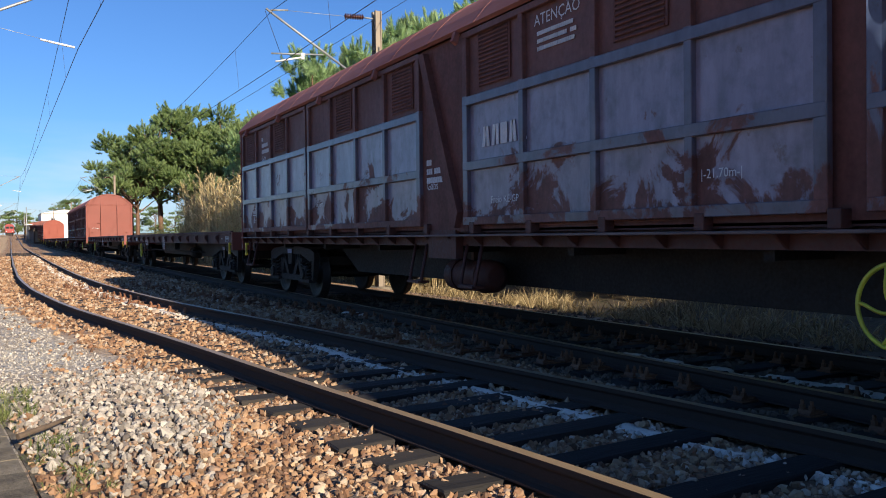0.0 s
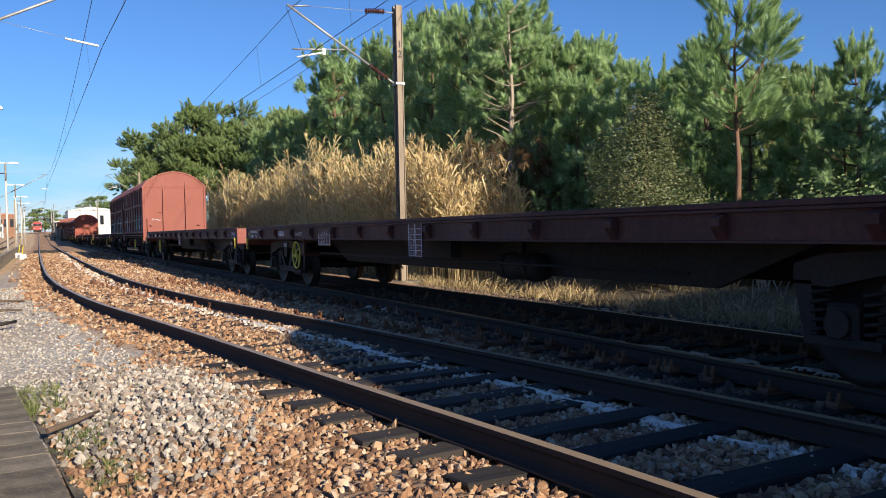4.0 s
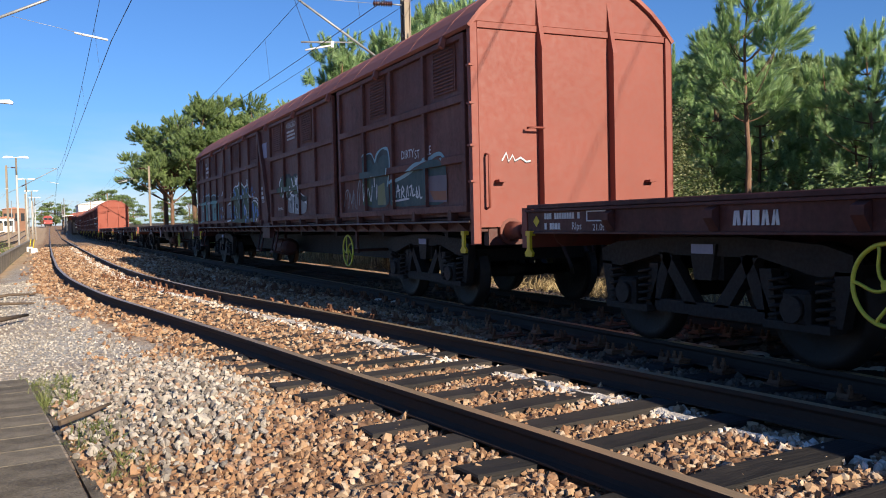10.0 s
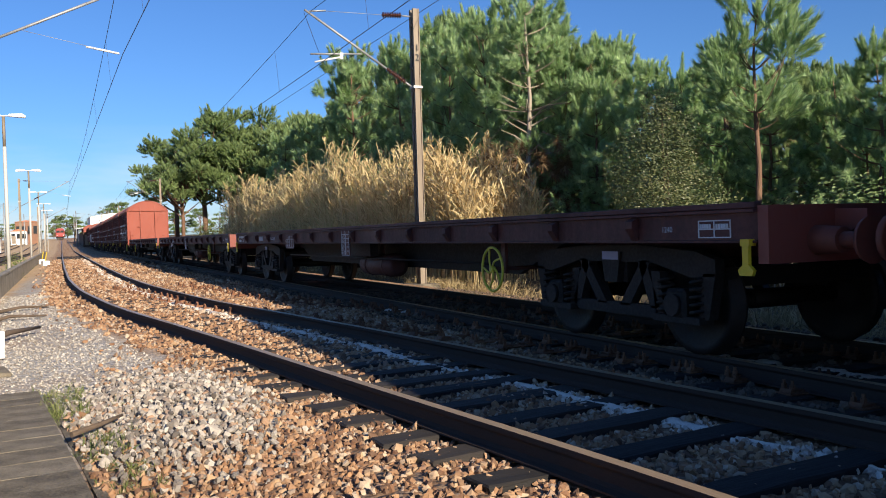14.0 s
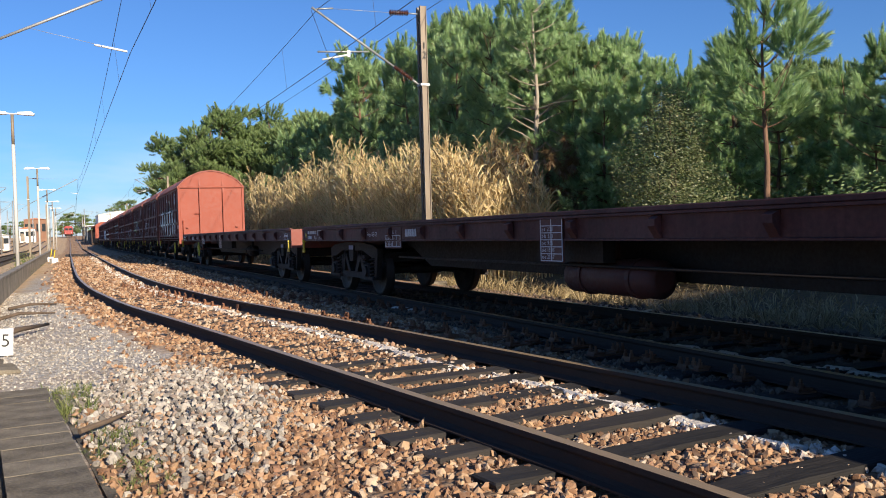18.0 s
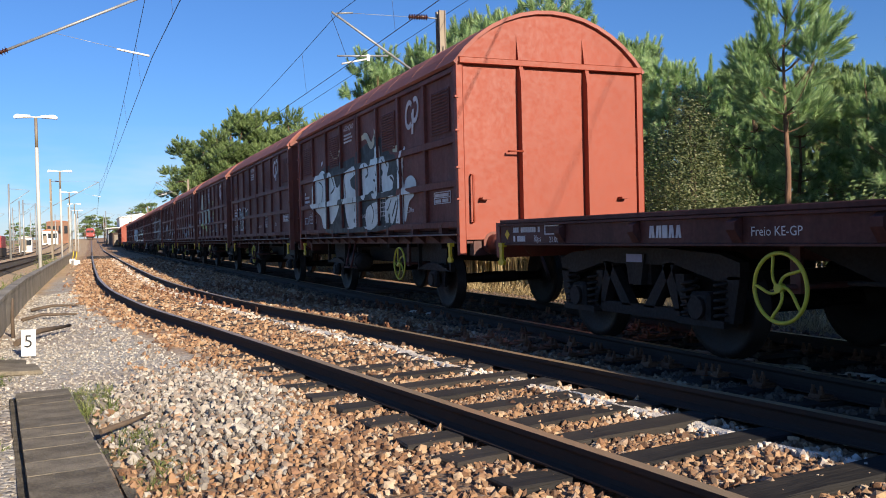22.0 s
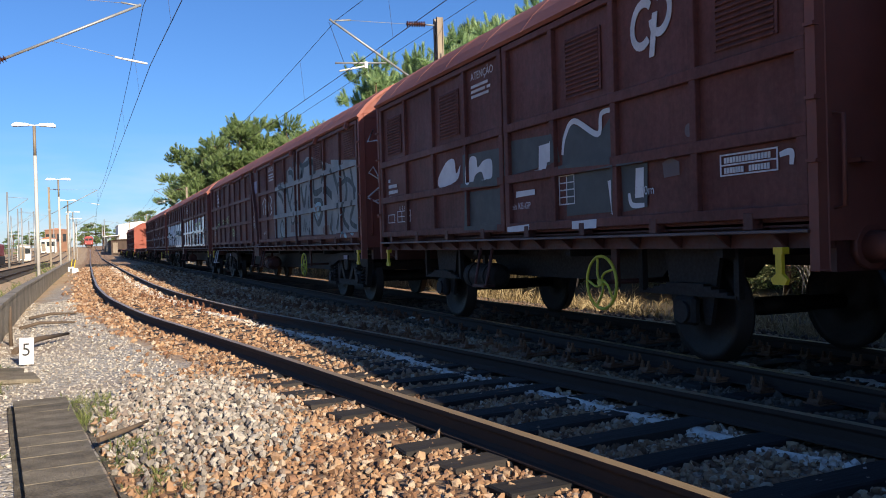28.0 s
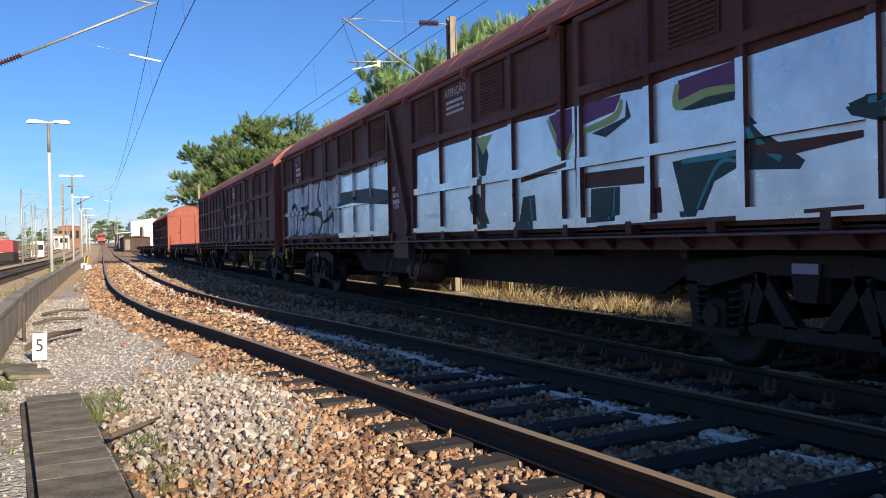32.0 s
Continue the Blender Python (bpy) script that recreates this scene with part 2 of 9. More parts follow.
def ground_material():
    k = Nodes("ground_stone_and_soil")
    vec = k.coord()
    zone = k.n("Attribute")
    zone.attribute_name = "zone"
    sep = k.n("SeparateColor")
    k.link(zone.outputs["Color"], sep.inputs[0])
    vor = k.n("TexVoronoi", Scale=16.0, Randomness=1.0)
    k.link(vec, vor.inputs["Vector"])
    vfine = k.n("TexVoronoi", Scale=34.0, Randomness=1.0)
    k.link(vec, vfine.inputs["Vector"])
    tone = k.n("SeparateColor")
    k.link(vor.outputs["Color"], tone.inputs[0])
    tonef = k.n("SeparateColor")
    k.link(vfine.outputs["Color"], tonef.inputs[0])
    big = k.noise(vec, 0.7, 4)
    orange = k.ramp(tone.outputs[0], (0.0, (0.16, 0.08, 0.040)), (0.35, (0.36, 0.20, 0.10)), (0.7, (0.50, 0.32, 0.18)), (1.0, (0.54, 0.42, 0.30)))
    orange = k.mix(k.ramp(big, (0.35, 0.0), (0.75, 0.5)), orange, (0.26, 0.13, 0.06))
    gravel = k.ramp(tonef.outputs[0], (0.0, (0.24, 0.215, 0.18)), (0.5, (0.44, 0.405, 0.355)), (1.0, (0.58, 0.545, 0.485)))
    gravel = k.mix(k.ramp(k.noise(vec, 0.5, 5), (0.45, 0.0), (0.7, 0.55)), gravel, (0.33, 0.20, 0.11))
    soil = k.ramp(k.noise(vec, 2.2, 6), (0.3, (0.42, 0.27, 0.14)), (0.55, (0.58, 0.41, 0.24)), (0.75, (0.66, 0.52, 0.35)))
    litter = k.ramp(k.noise(vec, 7.0, 6), (0.3, (0.04, 0.028, 0.016)), (0.5, (0.11, 0.08, 0.045)), (0.7, (0.07, 0.07, 0.03)))
    col = k.mix(sep.outputs[0], soil, orange)
    col = k.mix(sep.outputs[1], col, gravel)
    col = k.mix(sep.outputs[2], col, litter)
    # alpha darkens the ground: brake dust, and shade painted into the colour
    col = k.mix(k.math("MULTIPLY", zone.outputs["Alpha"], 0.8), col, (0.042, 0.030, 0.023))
    h = k.math("ADD", k.math("MULTIPLY", vor.outputs["Distance"], -1.0), k.math("MULTIPLY", vfine.outputs["Distance"], -0.5))
    k.bump(h, 0.6, 0.03)
    return k.set(Base_Color=col, Roughness=0.92)


def build_ground():
    def axis(lo, hi, step, far_lo, far_hi):
        a = list(np.arange(lo, hi + step / 2, step))
        w, q = step, hi
        while q < far_hi:
            w *= 1.28
            q += w
            a.append(min(q, far_hi))
        w, q = step, lo
        while q > far_lo:
            w *= 1.28
            q -= w
            a.insert(0, max(q, far_lo))
        return a
    xs, ys = axis(-7, 13, 0.16, -1600, 1600), axis(-3, 46, 0.2, -1200, 2600)
    verts, zones = [], []
    for y in ys:
        c = centre(y)
        for x in xs:
            verts.append((x, y, ground_z(x, y)))
            e = 0.35 * bumpy(x, y, 0.9, 7.0) + 0.2 * bumpy(x, y, 3.0, 2.0)
            left = c - 1.60 - 0.15 * smooth(14, 30, y) + 0.25 * smooth(8, 3, y) * 2.2
            bed = smooth(left - 0.25, left + 0.25, x + e) * (1 - smooth(8.2, 8.9, x + e))
            if y < 6.2:
                bed = max(bed, smooth(6.4, 5.2, y + 1.2 * e) * smooth(-0.2, 0.2, x))
            grav = (1 - bed) * smooth(-1.5, -1.2, x + 0.4 * e) * smooth(44, 30, y + 4 * e) * (1 - smooth(7, 8, x))
            veg = smooth(8.3, 9.2, x + e) if y > -400 else 1.0
            far = smooth(-20, -30, x + 8 * e)
            # under the train: brake dust, deepened to carry the wagons' shade
            dust_shade = smooth(4.7, 5.3, x + e) * (1 - smooth(7.0, 7.6, x + e))
            # below the heap and the near bed: painted shade for gaps between stones
            dust_shade = max(dust_shade, 0.75 * math.exp(-(((x - 0.72) / 0.62) ** 2 + ((y - 7.1) / 1.75) ** 2) ** 2), 0.7 * bed * smooth(11, 7, y))
            zones.append((bed, grav, max(veg, 0.8 * far), dust_shade))
    nx = len(xs)
    faces = [(j * nx + i, j * nx + i + 1, (j + 1) * nx + i + 1, (j + 1) * nx + i) for j in range(len(ys) - 1) for i in range(nx - 1)]
    me = bpy.data.meshes.new("ground")
    me.from_pydata(verts, [], faces)
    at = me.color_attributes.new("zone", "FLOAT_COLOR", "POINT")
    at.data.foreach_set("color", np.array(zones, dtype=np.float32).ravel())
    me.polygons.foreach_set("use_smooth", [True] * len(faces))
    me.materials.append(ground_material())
    return tagged(new("ground", me), "railway ground of orange ballast, grey gravel and sandy soil", "ground", kind="structure")


build_ground()


# ---- rails, sleepers ----
def rail_material(name, top, side):
    k = Nodes(name)
    vec = k.coord()
    geo = k.t.nodes.new("ShaderNodeNewGeometry")
    sep = k.t.nodes.new("ShaderNodeSeparateXYZ")
    k.link(geo.outputs["Normal"], sep.inputs[0])
    up = k.ramp(sep.outputs[2], (0.75, 0.0), (0.95, 1.0))
    pos = k.t.nodes.new("ShaderNodeSeparateXYZ")
    k.link(geo.outputs["Position"], pos.inputs[0])
    head = k.math("MULTIPLY", up, k.math("GREATER_THAN", pos.outputs[2], -0.02))
    grain = k.noise(k.scaled(vec, (30, 1.2, 30)), 6.0, 4)
    rust = k.ramp(grain, (0.3, side), (0.7, tuple(1.7 * q for q in side)))
    shine = k.ramp(grain, (0.3, top), (0.75, tuple(0.6 * q for q in top)))
    k.bump(grain, 0.2, 0.003)
    return k.set(Base_Color=k.mix(head, rust, shine), Roughness=k.mix(head, (0.85,) * 3, (0.40,) * 3), Metallic=k.mix(head, (0.1,) * 3, (0.30,) * 3))


M_RAIL = rail_material("worn_rail_steel", (0.50, 0.36, 0.21), (0.030, 0.018, 0.013))
M_SLEEPER = surface("tarred_sleeper_wood", (0.008, 0.007, 0.007), (0.036, 0.029, 0.024), 1.5, 18, (0.7, 0.95), bump=0.8, dist=0.012, vary=0.35, stretch=(0.25, 3, 3))
M_FASTEN = surface("rusty_fastening", (0.10, 0.040, 0.020), (0.27, 0.125, 0.065), 20, 90, (0.6, 0.9), 0.3, vary=0.3)

PROFILE = [(-0.036, 0.0), (0.036, 0.0), (0.036, -0.03), (0.024, -0.042), (0.009, -0.055), (0.009, -0.115), (0.03, -0.132), (0.07, -0.142), (0.07, -0.153),
           (-0.07, -0.153), (-0.07, -0.142), (-0.03, -0.132), (-0.009, -0.115), (-0.009, -0.055), (-0.024, -0.042), (-0.036, -0.03)]


def rail(name, parent, xs, ys):
    q, n = Mesh(), len(PROFILE)
    verts = []
    for x, y in zip(xs, ys):
        w = heading(y) if parent.name.startswith("near") else 0.0
        for a, b in PROFILE:
            verts.append((x + a * math.cos(w), y - a * math.sin(w), b + rise(y)))
    faces = [(i * n + k, i * n + (k + 1) % n, (i + 1) * n + (k + 1) % n, (i + 1) * n + k) for i in range(len(ys) - 1) for k in range(n)]
    q.add(verts, faces)
    return part(name, q, M_RAIL, parent)


def sleeper_mesh(seed, length=2.62):
    rnd = random.Random(seed)
    bm = bmesh.new()
    bmesh.ops.create_grid(bm, x_segments=8, y_segments=1, size=0.5)
    geom = bmesh.ops.extrude_face_region(bm, geom=bm.faces[:])
    for v in geom["geom"]:
        if isinstance(v, bmesh.types.BMVert):
            v.co.z -= 1
    for v in bm.verts:
        x = v.co.x * length + (rnd.uniform(-0.03, 0.03) if abs(v.co.x) > 0.45 else 0)
        y = v.co.y * 0.235 + rnd.uniform(-0.006, 0.006)
        z = -0.155 + rnd.uniform(-0.006, 0.006) if v.co.z > -0.5 else -0.30
        v.co = Vector((x, y, z))
    bmesh.ops.bevel(bm, geom=[e for e in bm.edges if e.calc_face_angle(0) > 0.8], offset=0.012, segments=1, affect="EDGES")
    return Mesh().bm(bm)


def clip_mesh():
    """A rail chair with its two screws, for a rail at x = 0."""
    q = Mesh()
    q.box(-0.23, 0.23, -0.08, 0.08, -0.157, -0.140, 0.004)
    for s in (-1, 1):
        q.prism([(s * 0.075, -0.140), (s * 0.215, -0.140), (s * 0.20, -0.112), (s * 0.06, -0.122)], 1, -0.055, 0.055)
        for y in (-0.04, 0.04):
            q.tube([(s * 0.175, y, -0.125), (s * 0.175, y, -0.080)], 0.024, 6, smooth=False)
            q.tube([(s * 0.175, y, -0.080), (s * 0.175, y, -0.048)], 0.014, 6, smooth=False)
    return q


def build_tracks():
    near = thing("near_railway_track", pose(0, 0, 0), "railway track with rusty rails on dark wooden sleepers in orange ballast", "railway track", kind="structure")
    ys = sorted(set(np.concatenate([np.arange(-40, -4, 3.0), np.arange(-4, 45, 0.5), np.arange(45, 400, 5.0)])))
    for s in (-1, 1):
        rail("rail", near, [centre(y) + s * HALF * math.cos(heading(y)) for y in ys], [y - s * HALF * math.sin(heading(y)) for y in ys])
    under = thing("train_railway_track", pose(0, 0, 0), "railway track under the freight train with dark wooden sleepers", "railway track", kind="structure")
    for s in (-1, 1):
        rail("rail", under, [NEAR_X + s * HALF] * 4, [-260, 20, 150, 420])
    meshes = [sleeper_mesh(i).make("sleeper") for i in range(5)]
    clip = clip_mesh().make("chair")
    at = [3.27, 4.12, 4.72, 5.25, 5.87, 6.48, 7.0]
    while at[-1] < 95:
        at.append(at[-1] + (0.58 if at[-1] < 60 else 0.62))
    at = [3.27 - 0.6 * i for i in range(20, 0, -1)] + at
    for i, y in enumerate(at):
        w = heading(y) + radians(random.uniform(-1.2, 1.2))
        ob = part("sleeper", meshes[i % 5], M_SLEEPER, near)
        ob.matrix_local = pose(centre(y) + random.uniform(-0.05, 0.05), y, random.uniform(-0.004, 0.004), 0, 0, -math.degrees(w))
        if 2.5 < y < 26:
            for s in (-1, 1):
                c = part("chair", clip, M_FASTEN, ob)
                c.matrix_local = pose(s * HALF - (ob.matrix_local.translation.x - centre(y)), 0, 0)
    for i in range(130):
        ob = part("sleeper", meshes[(i * 3) % 5], M_SLEEPER, under)
        ob.matrix_local = pose(NEAR_X + random.uniform(-0.04, 0.04), -6 + i * 0.6, 0, 0, 0, random.uniform(-1, 1))
        if 3 < -6 + i * 0.6 < 16:
            for s in (-1, 1):
                c = part("chair", clip, M_FASTEN, ob)
                c.matrix_local = pose(s * HALF, 0, 0)


build_tracks()
# ---- wagon materials ----


def wagon_paint(name, root, dark, light, patches=(), rust=0.5, silver=None):
    """Old wagon paint, laid out in the wagon's own space. patches: sprayed colour (y0, y1, z0, z1, fill, line, scale, seed)."""
    k = Nodes(name)
    vec = k.coord(root)
    big, fine = k.noise(vec, 0.9, 5), k.noise(vec, 22, 4)
    streak = k.noise(k.scaled(vec, (5, 5, 0.5)), 2.2, 4)
    f = k.math("ADD", k.math("MULTIPLY", big, 0.45), k.math("ADD", k.math("MULTIPLY", streak, 0.25), k.math("MULTIPLY", fine, 0.3)))
    col = k.ramp(f, (0.36, dark), (0.62, light))
    rough = k.ramp(f, (0.35, 0.75), (0.65, 0.55))
    sep = k.t.nodes.new("ShaderNodeSeparateXYZ")
    k.link(vec, sep.inputs[0])
    if silver:
        rnd = k.t.nodes.new("ShaderNodeObjectInfo").outputs["Random"]
        n = k.math("ADD", k.noise(vec, 1.5, 6, 0.65, 0.6), k.math("MULTIPLY", k.math("SUBTRACT", rnd, 0.5), 0.12))
        n = k.math("ADD", n, k.math("MULTIPLY", k.math("SUBTRACT", sep.outputs[2], 1.90), 0.22))
        worn = k.math("MULTIPLY", k.ramp(n, (0.40, 0.0), (0.44, 1.0)), k.math("LESS_THAN", sep.outputs[2], 2.72))
        tone = k.ramp(k.noise(k.scaled(vec, (2, 2, 0.6)), 3, 5), (0.3, tuple(0.6 * q for q in silver)), (0.7, silver))
        col = k.mix(worn, col, tone)
        rough = k.mix(worn, rough, (0.30,) * 3)
    spots = k.ramp(k.noise(vec, 3.3, 6, 0.7), (0.62, 0.0), (0.68, rust))
    col = k.mix(spots, col, (0.10, 0.035, 0.014))
    near_side = k.math("LESS_THAN", sep.outputs[0], -1.2)
    shine = None
    for y0, y1, z0, z1, fill, line, scale, seed, *how in patches:
        mv = k.t.nodes.new("ShaderNodeMapping")
        mv.inputs["Location"].default_value = (seed, seed * 0.7, seed * 1.3)
        k.link(vec, mv.inputs["Vector"])
        wob = k.n("TexNoise", Scale=1.1, Detail=1.5)
        k.link(mv.outputs[0], wob.inputs["Vector"])
        ws = k.t.nodes.new("ShaderNodeSeparateColor")
        k.link(wob.outputs["Color"], ws.inputs[0])
        y = k.math("ADD", sep.outputs[1], k.math("MULTIPLY", k.math("SUBTRACT", ws.outputs[0], 0.5), 0.25 if "crisp" in how else 1.4))
        z = k.math("ADD", sep.outputs[2], k.math("MULTIPLY", k.math("SUBTRACT", ws.outputs[1], 0.5), 0.2 if "crisp" in how else 1.1))
        e = k.math("MINIMUM", k.math("MINIMUM", k.math("SUBTRACT", y, y0), k.math("SUBTRACT", y1, y)), k.math("MINIMUM", k.math("SUBTRACT", z, z0), k.math("SUBTRACT", z1, z)))
        mask = k.math("MULTIPLY", k.ramp(k.math("MULTIPLY", e, 14.0, True), (0.2, 0.0), (0.8, 1.0)), near_side)
        curl = k.noise(mv.outputs[0], scale, 0.6, 0.4, 1.1)
        band = k.math("ABSOLUTE", k.math("SUBTRACT", k.math("FRACT", k.math("MULTIPLY", curl, 3.0)), 0.5))
        stroke = k.ramp(band, (0.055, 1.0), (0.075, 0.0))
        if "dots" in how:
            vor = k.n("TexVoronoi", Scale=scale, Randomness=0.7)
            k.link(mv.outputs[0], vor.inputs["Vector"])
            stroke = k.ramp(vor.outputs["Distance"], (0.30, 1.0), (0.34, 0.0))
        cloud = k.ramp(k.noise(mv.outputs[0], 2.4, 3), (0.40, tuple(0.72 * q for q in fill)), (0.6, fill))
        if line:
            cloud = k.mix(stroke, cloud, line)
            col = k.mix(mask, col, cloud)
            if "chrome" in how:
                paint = k.math("MULTIPLY", mask, k.math("SUBTRACT", 1.0, stroke))
                shine = paint if shine is None else k.math("MAXIMUM", shine, paint)
        else:
            col = k.mix(k.math("MULTIPLY", mask, stroke), col, fill)
    dirt = k.math("MULTIPLY", k.ramp(k.noise(vec, 6, 5), (0.45, 0.0), (0.8, 0.5)), 1.0)
    col = k.mix(dirt, col, (0.035, 0.022, 0.016))
    k.bump(k.math("ADD", k.math("MULTIPLY", fine, 0.4), k.noise(vec, 1.6, 2)), 0.25, 0.012)
    k.b.inputs["Specular IOR Level"].default_value = 0.5 if silver else 0.3
    if shine is not None:
        k.set(Metallic=k.math("MULTIPLY", shine, 0.7))
    return k.set(Base_Color=col, Roughness=rough)


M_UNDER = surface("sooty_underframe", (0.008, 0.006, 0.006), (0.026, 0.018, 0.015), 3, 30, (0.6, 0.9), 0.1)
M_REDSTEEL = surface("red_brown_steel", (0.045, 0.014, 0.011), (0.11, 0.034, 0.026), 3, 30, (0.5, 0.8))
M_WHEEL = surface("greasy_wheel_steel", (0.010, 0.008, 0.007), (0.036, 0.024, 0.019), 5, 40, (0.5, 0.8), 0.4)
M_WORNEDGE = surface("worn_sill_edge", (0.050, 0.026, 0.024), (0.17, 0.12, 0.115), 2.2, 30, (0.4, 0.7), 0.2, stretch=(1, 0.8, 1))
M_TREAD = surface("bright_wheel_tread", (0.35, 0.33, 0.31), (0.55, 0.52, 0.5), 5, 60, (0.25, 0.4), 0.9)
M_YELLOW = surface("yellow_enamel", (0.42, 0.40, 0.03), (0.62, 0.58, 0.06), 4, 40, (0.4, 0.6))
M_SIGNYELLOW = surface("yellow_lever_paint", (0.55, 0.38, 0.01), (0.75, 0.55, 0.03), 6, 40, (0.4, 0.6))
M_LABEL = surface("white_stencil_paint", (0.45, 0.45, 0.46), (0.72, 0.72, 0.74), 6, 50, (0.6, 0.8))
M_LABELDARK = surface("dark_marking_paint", (0.01, 0.01, 0.01), (0.03, 0.03, 0.03), 6, 50, (0.6, 0.8))
M_LILAC = surface("lilac_grey_patch", (0.24, 0.24, 0.36), (0.36, 0.36, 0.50), 3, 40, (0.5, 0.7))
M_WINTERROOF = surface("weathered_red_roof", (0.20, 0.055, 0.04), (0.36, 0.14, 0.11), 1.2, 25, (0.6, 0.9), stretch=(1, 0.3, 1))
M_FADEDEND = surface("sun_faded_red_end", (0.185, 0.046, 0.030), (0.228, 0.060, 0.042), 1.1, 14, (0.55, 0.75), bump=0.08)
M_ORANGEEND = surface("orange_red_end", (0.225, 0.038, 0.016), (0.268, 0.049, 0.022), 1.1, 14, (0.5, 0.7), bump=0.08)
M_BROWNEND = surface("brown_wagon_end", (0.12, 0.034, 0.022), (0.22, 0.070, 0.048), 1.1, 14, (0.55, 0.75), bump=0.2)
M_DECKWOOD = surface("grey_deck_plank", (0.10, 0.075, 0.06), (0.24, 0.19, 0.16), 2, 30, (0.7, 0.95), vary=0.3, stretch=(0.5, 3, 3))


# ---- parts that wagons share ----
SIDE = -1.49


def arc(half, eave, apex, n=12, grow=0.0):
    """The outline of a barrel roof from one eave to the other."""
    rise = apex - eave
    r = (half * half + rise * rise) / (2 * rise)
    w = math.asin(half / r)
    return [((r + grow) * math.sin(-w + 2 * w * i / n), apex - r + (r + grow) * math.cos(-w + 2 * w * i / n)) for i in range(n + 1)]


def lathe_wheel():
    q = Mesh()
    prof = [(0.0, 0.09), (0.10, 0.09), (0.11, 0.03), (0.33, 0.01), (0.395, 0.05), (0.46, 0.055), (0.462, -0.055), (0.49, -0.06), (0.485, -0.085), (0.39, -0.08), (0.33, -0.03), (0.11, -0.05), (0.10, -0.11), (0.0, -0.11)]
    n, verts, faces = 28, [], []
    for r, x in prof:
        for k in range(n):
            w = 2 * math.pi * k / n
            verts.append((-x, r * math.cos(w), r * math.sin(w)))
    for i in range(len(prof) - 1):
        for k in range(n):
            faces.append((i * n + k, i * n + (k + 1) % n, (i + 1) * n + (k + 1) % n, (i + 1) * n + k))
    return q.add(verts, faces, True)


WHEEL = lathe_wheel().make("wheel")
TREAD = Mesh().ring((0, 0), 0, 0.43, 0.4635, -0.05, 0.05, 28).make("tyre")
AXLE = Mesh().tube([(-1.02, 0, 0), (1.02, 0, 0)], 0.075, 10).tube([(-0.3, 0, 0), (0.3, 0, 0)], 0.09, 10).make("axle")
WHEELSETS = []       # (wheelset, its place on the wagon)


def wheelset(parent, y):
    ob = part("wheelset", AXLE, M_WHEEL, parent)
    ob.matrix_local = pose(0, y, 0.46)
    for s in (-1, 1):
        w = part("wheel", WHEEL, M_WHEEL, ob)
        w.matrix_local = pose(s * HALF, 0, 0, 0, 0, 0 if s < 0 else 180)
    return ob


def coil(q, x, y, z0, z1, r=0.075, turns=5, wire=0.016):
    q.tube([(x + r * math.cos(i * 0.9), y + r * math.sin(i * 0.9), z0 + (z1 - z0) * i / (turns * 7)) for i in range(turns * 7 + 1)], wire, 5)


def bogie_meshes():
    f = Mesh()
    for s in (-1, 1):
        x0, x1 = s * 1.00, s * 1.10
        f.prism([(-1.45, 0.86), (-1.2, 0.93), (-0.45, 0.98), (0.45, 0.98), (1.2, 0.93), (1.45, 0.86), (1.45, 0.72), (1.15, 0.70), (0.62, 0.82), (-0.62, 0.82), (-1.15, 0.70), (-1.45, 0.72)], 0, x0, x1)
        f.prism([(-0.75, 0.42), (0.75, 0.42), (0.62, 0.31), (-0.62, 0.31)], 0, x0, x1)
        for t in (-1, 1):
            f.prism([(t * 0.60, 0.84), (t * 0.46, 0.84), (t * 0.10, 0.40), (t * 0.26, 0.40)], 0, x0, x1)
            f.prism([(t * 0.72, 0.40), (t * 0.58, 0.40), (t * 0.40, 0.83), (t * 0.52, 0.83)], 0, x0, x1)
            f.prism([(t * 1.45, 0.74), (t * 1.30, 0.74), (t * 1.24, 0.34), (t * 1.36, 0.34)], 0, x0, x1)
            f.prism([(t * 0.72, 0.74), (t * 0.60, 0.74), (t * 0.66, 0.34), (t * 0.78, 0.34)], 0, x0, x1)
        f.prism([(-0.16, 0.92), (0.16, 0.92), (0.10, 0.62), (-0.10, 0.62)], 0, x0, s * 1.125)
    f.box(-1.05, 1.05, -0.17, 0.17, 0.62, 0.88)
    f.box(-0.95, 0.95, -1.40, -1.30, 0.62, 0.78)
    f.box(-0.95, 0.95, 1.30, 1.40, 0.62, 0.78)
    b, c = Mesh(), Mesh()
    b.box(-1.17, -1.02, -0.13, 0.13, 0.33, 0.60, 0.03).tube([(-1.21, 0, 0.46), (-1.16, 0, 0.46)], 0.10, 12)
    b.box(-1.16, -1.0, -0.31, 0.31, 0.30, 0.36)
    coil(c, -1.08, 0, 0.37, 0.70)
    return f.make("bogie_frame"), b.make("axle_box"), c.make("spring")


BOGIE = bogie_meshes()
PLATE = Mesh().box(-1.13, -1.126, -0.13, 0.13, 0.84, 0.92).make("mark")


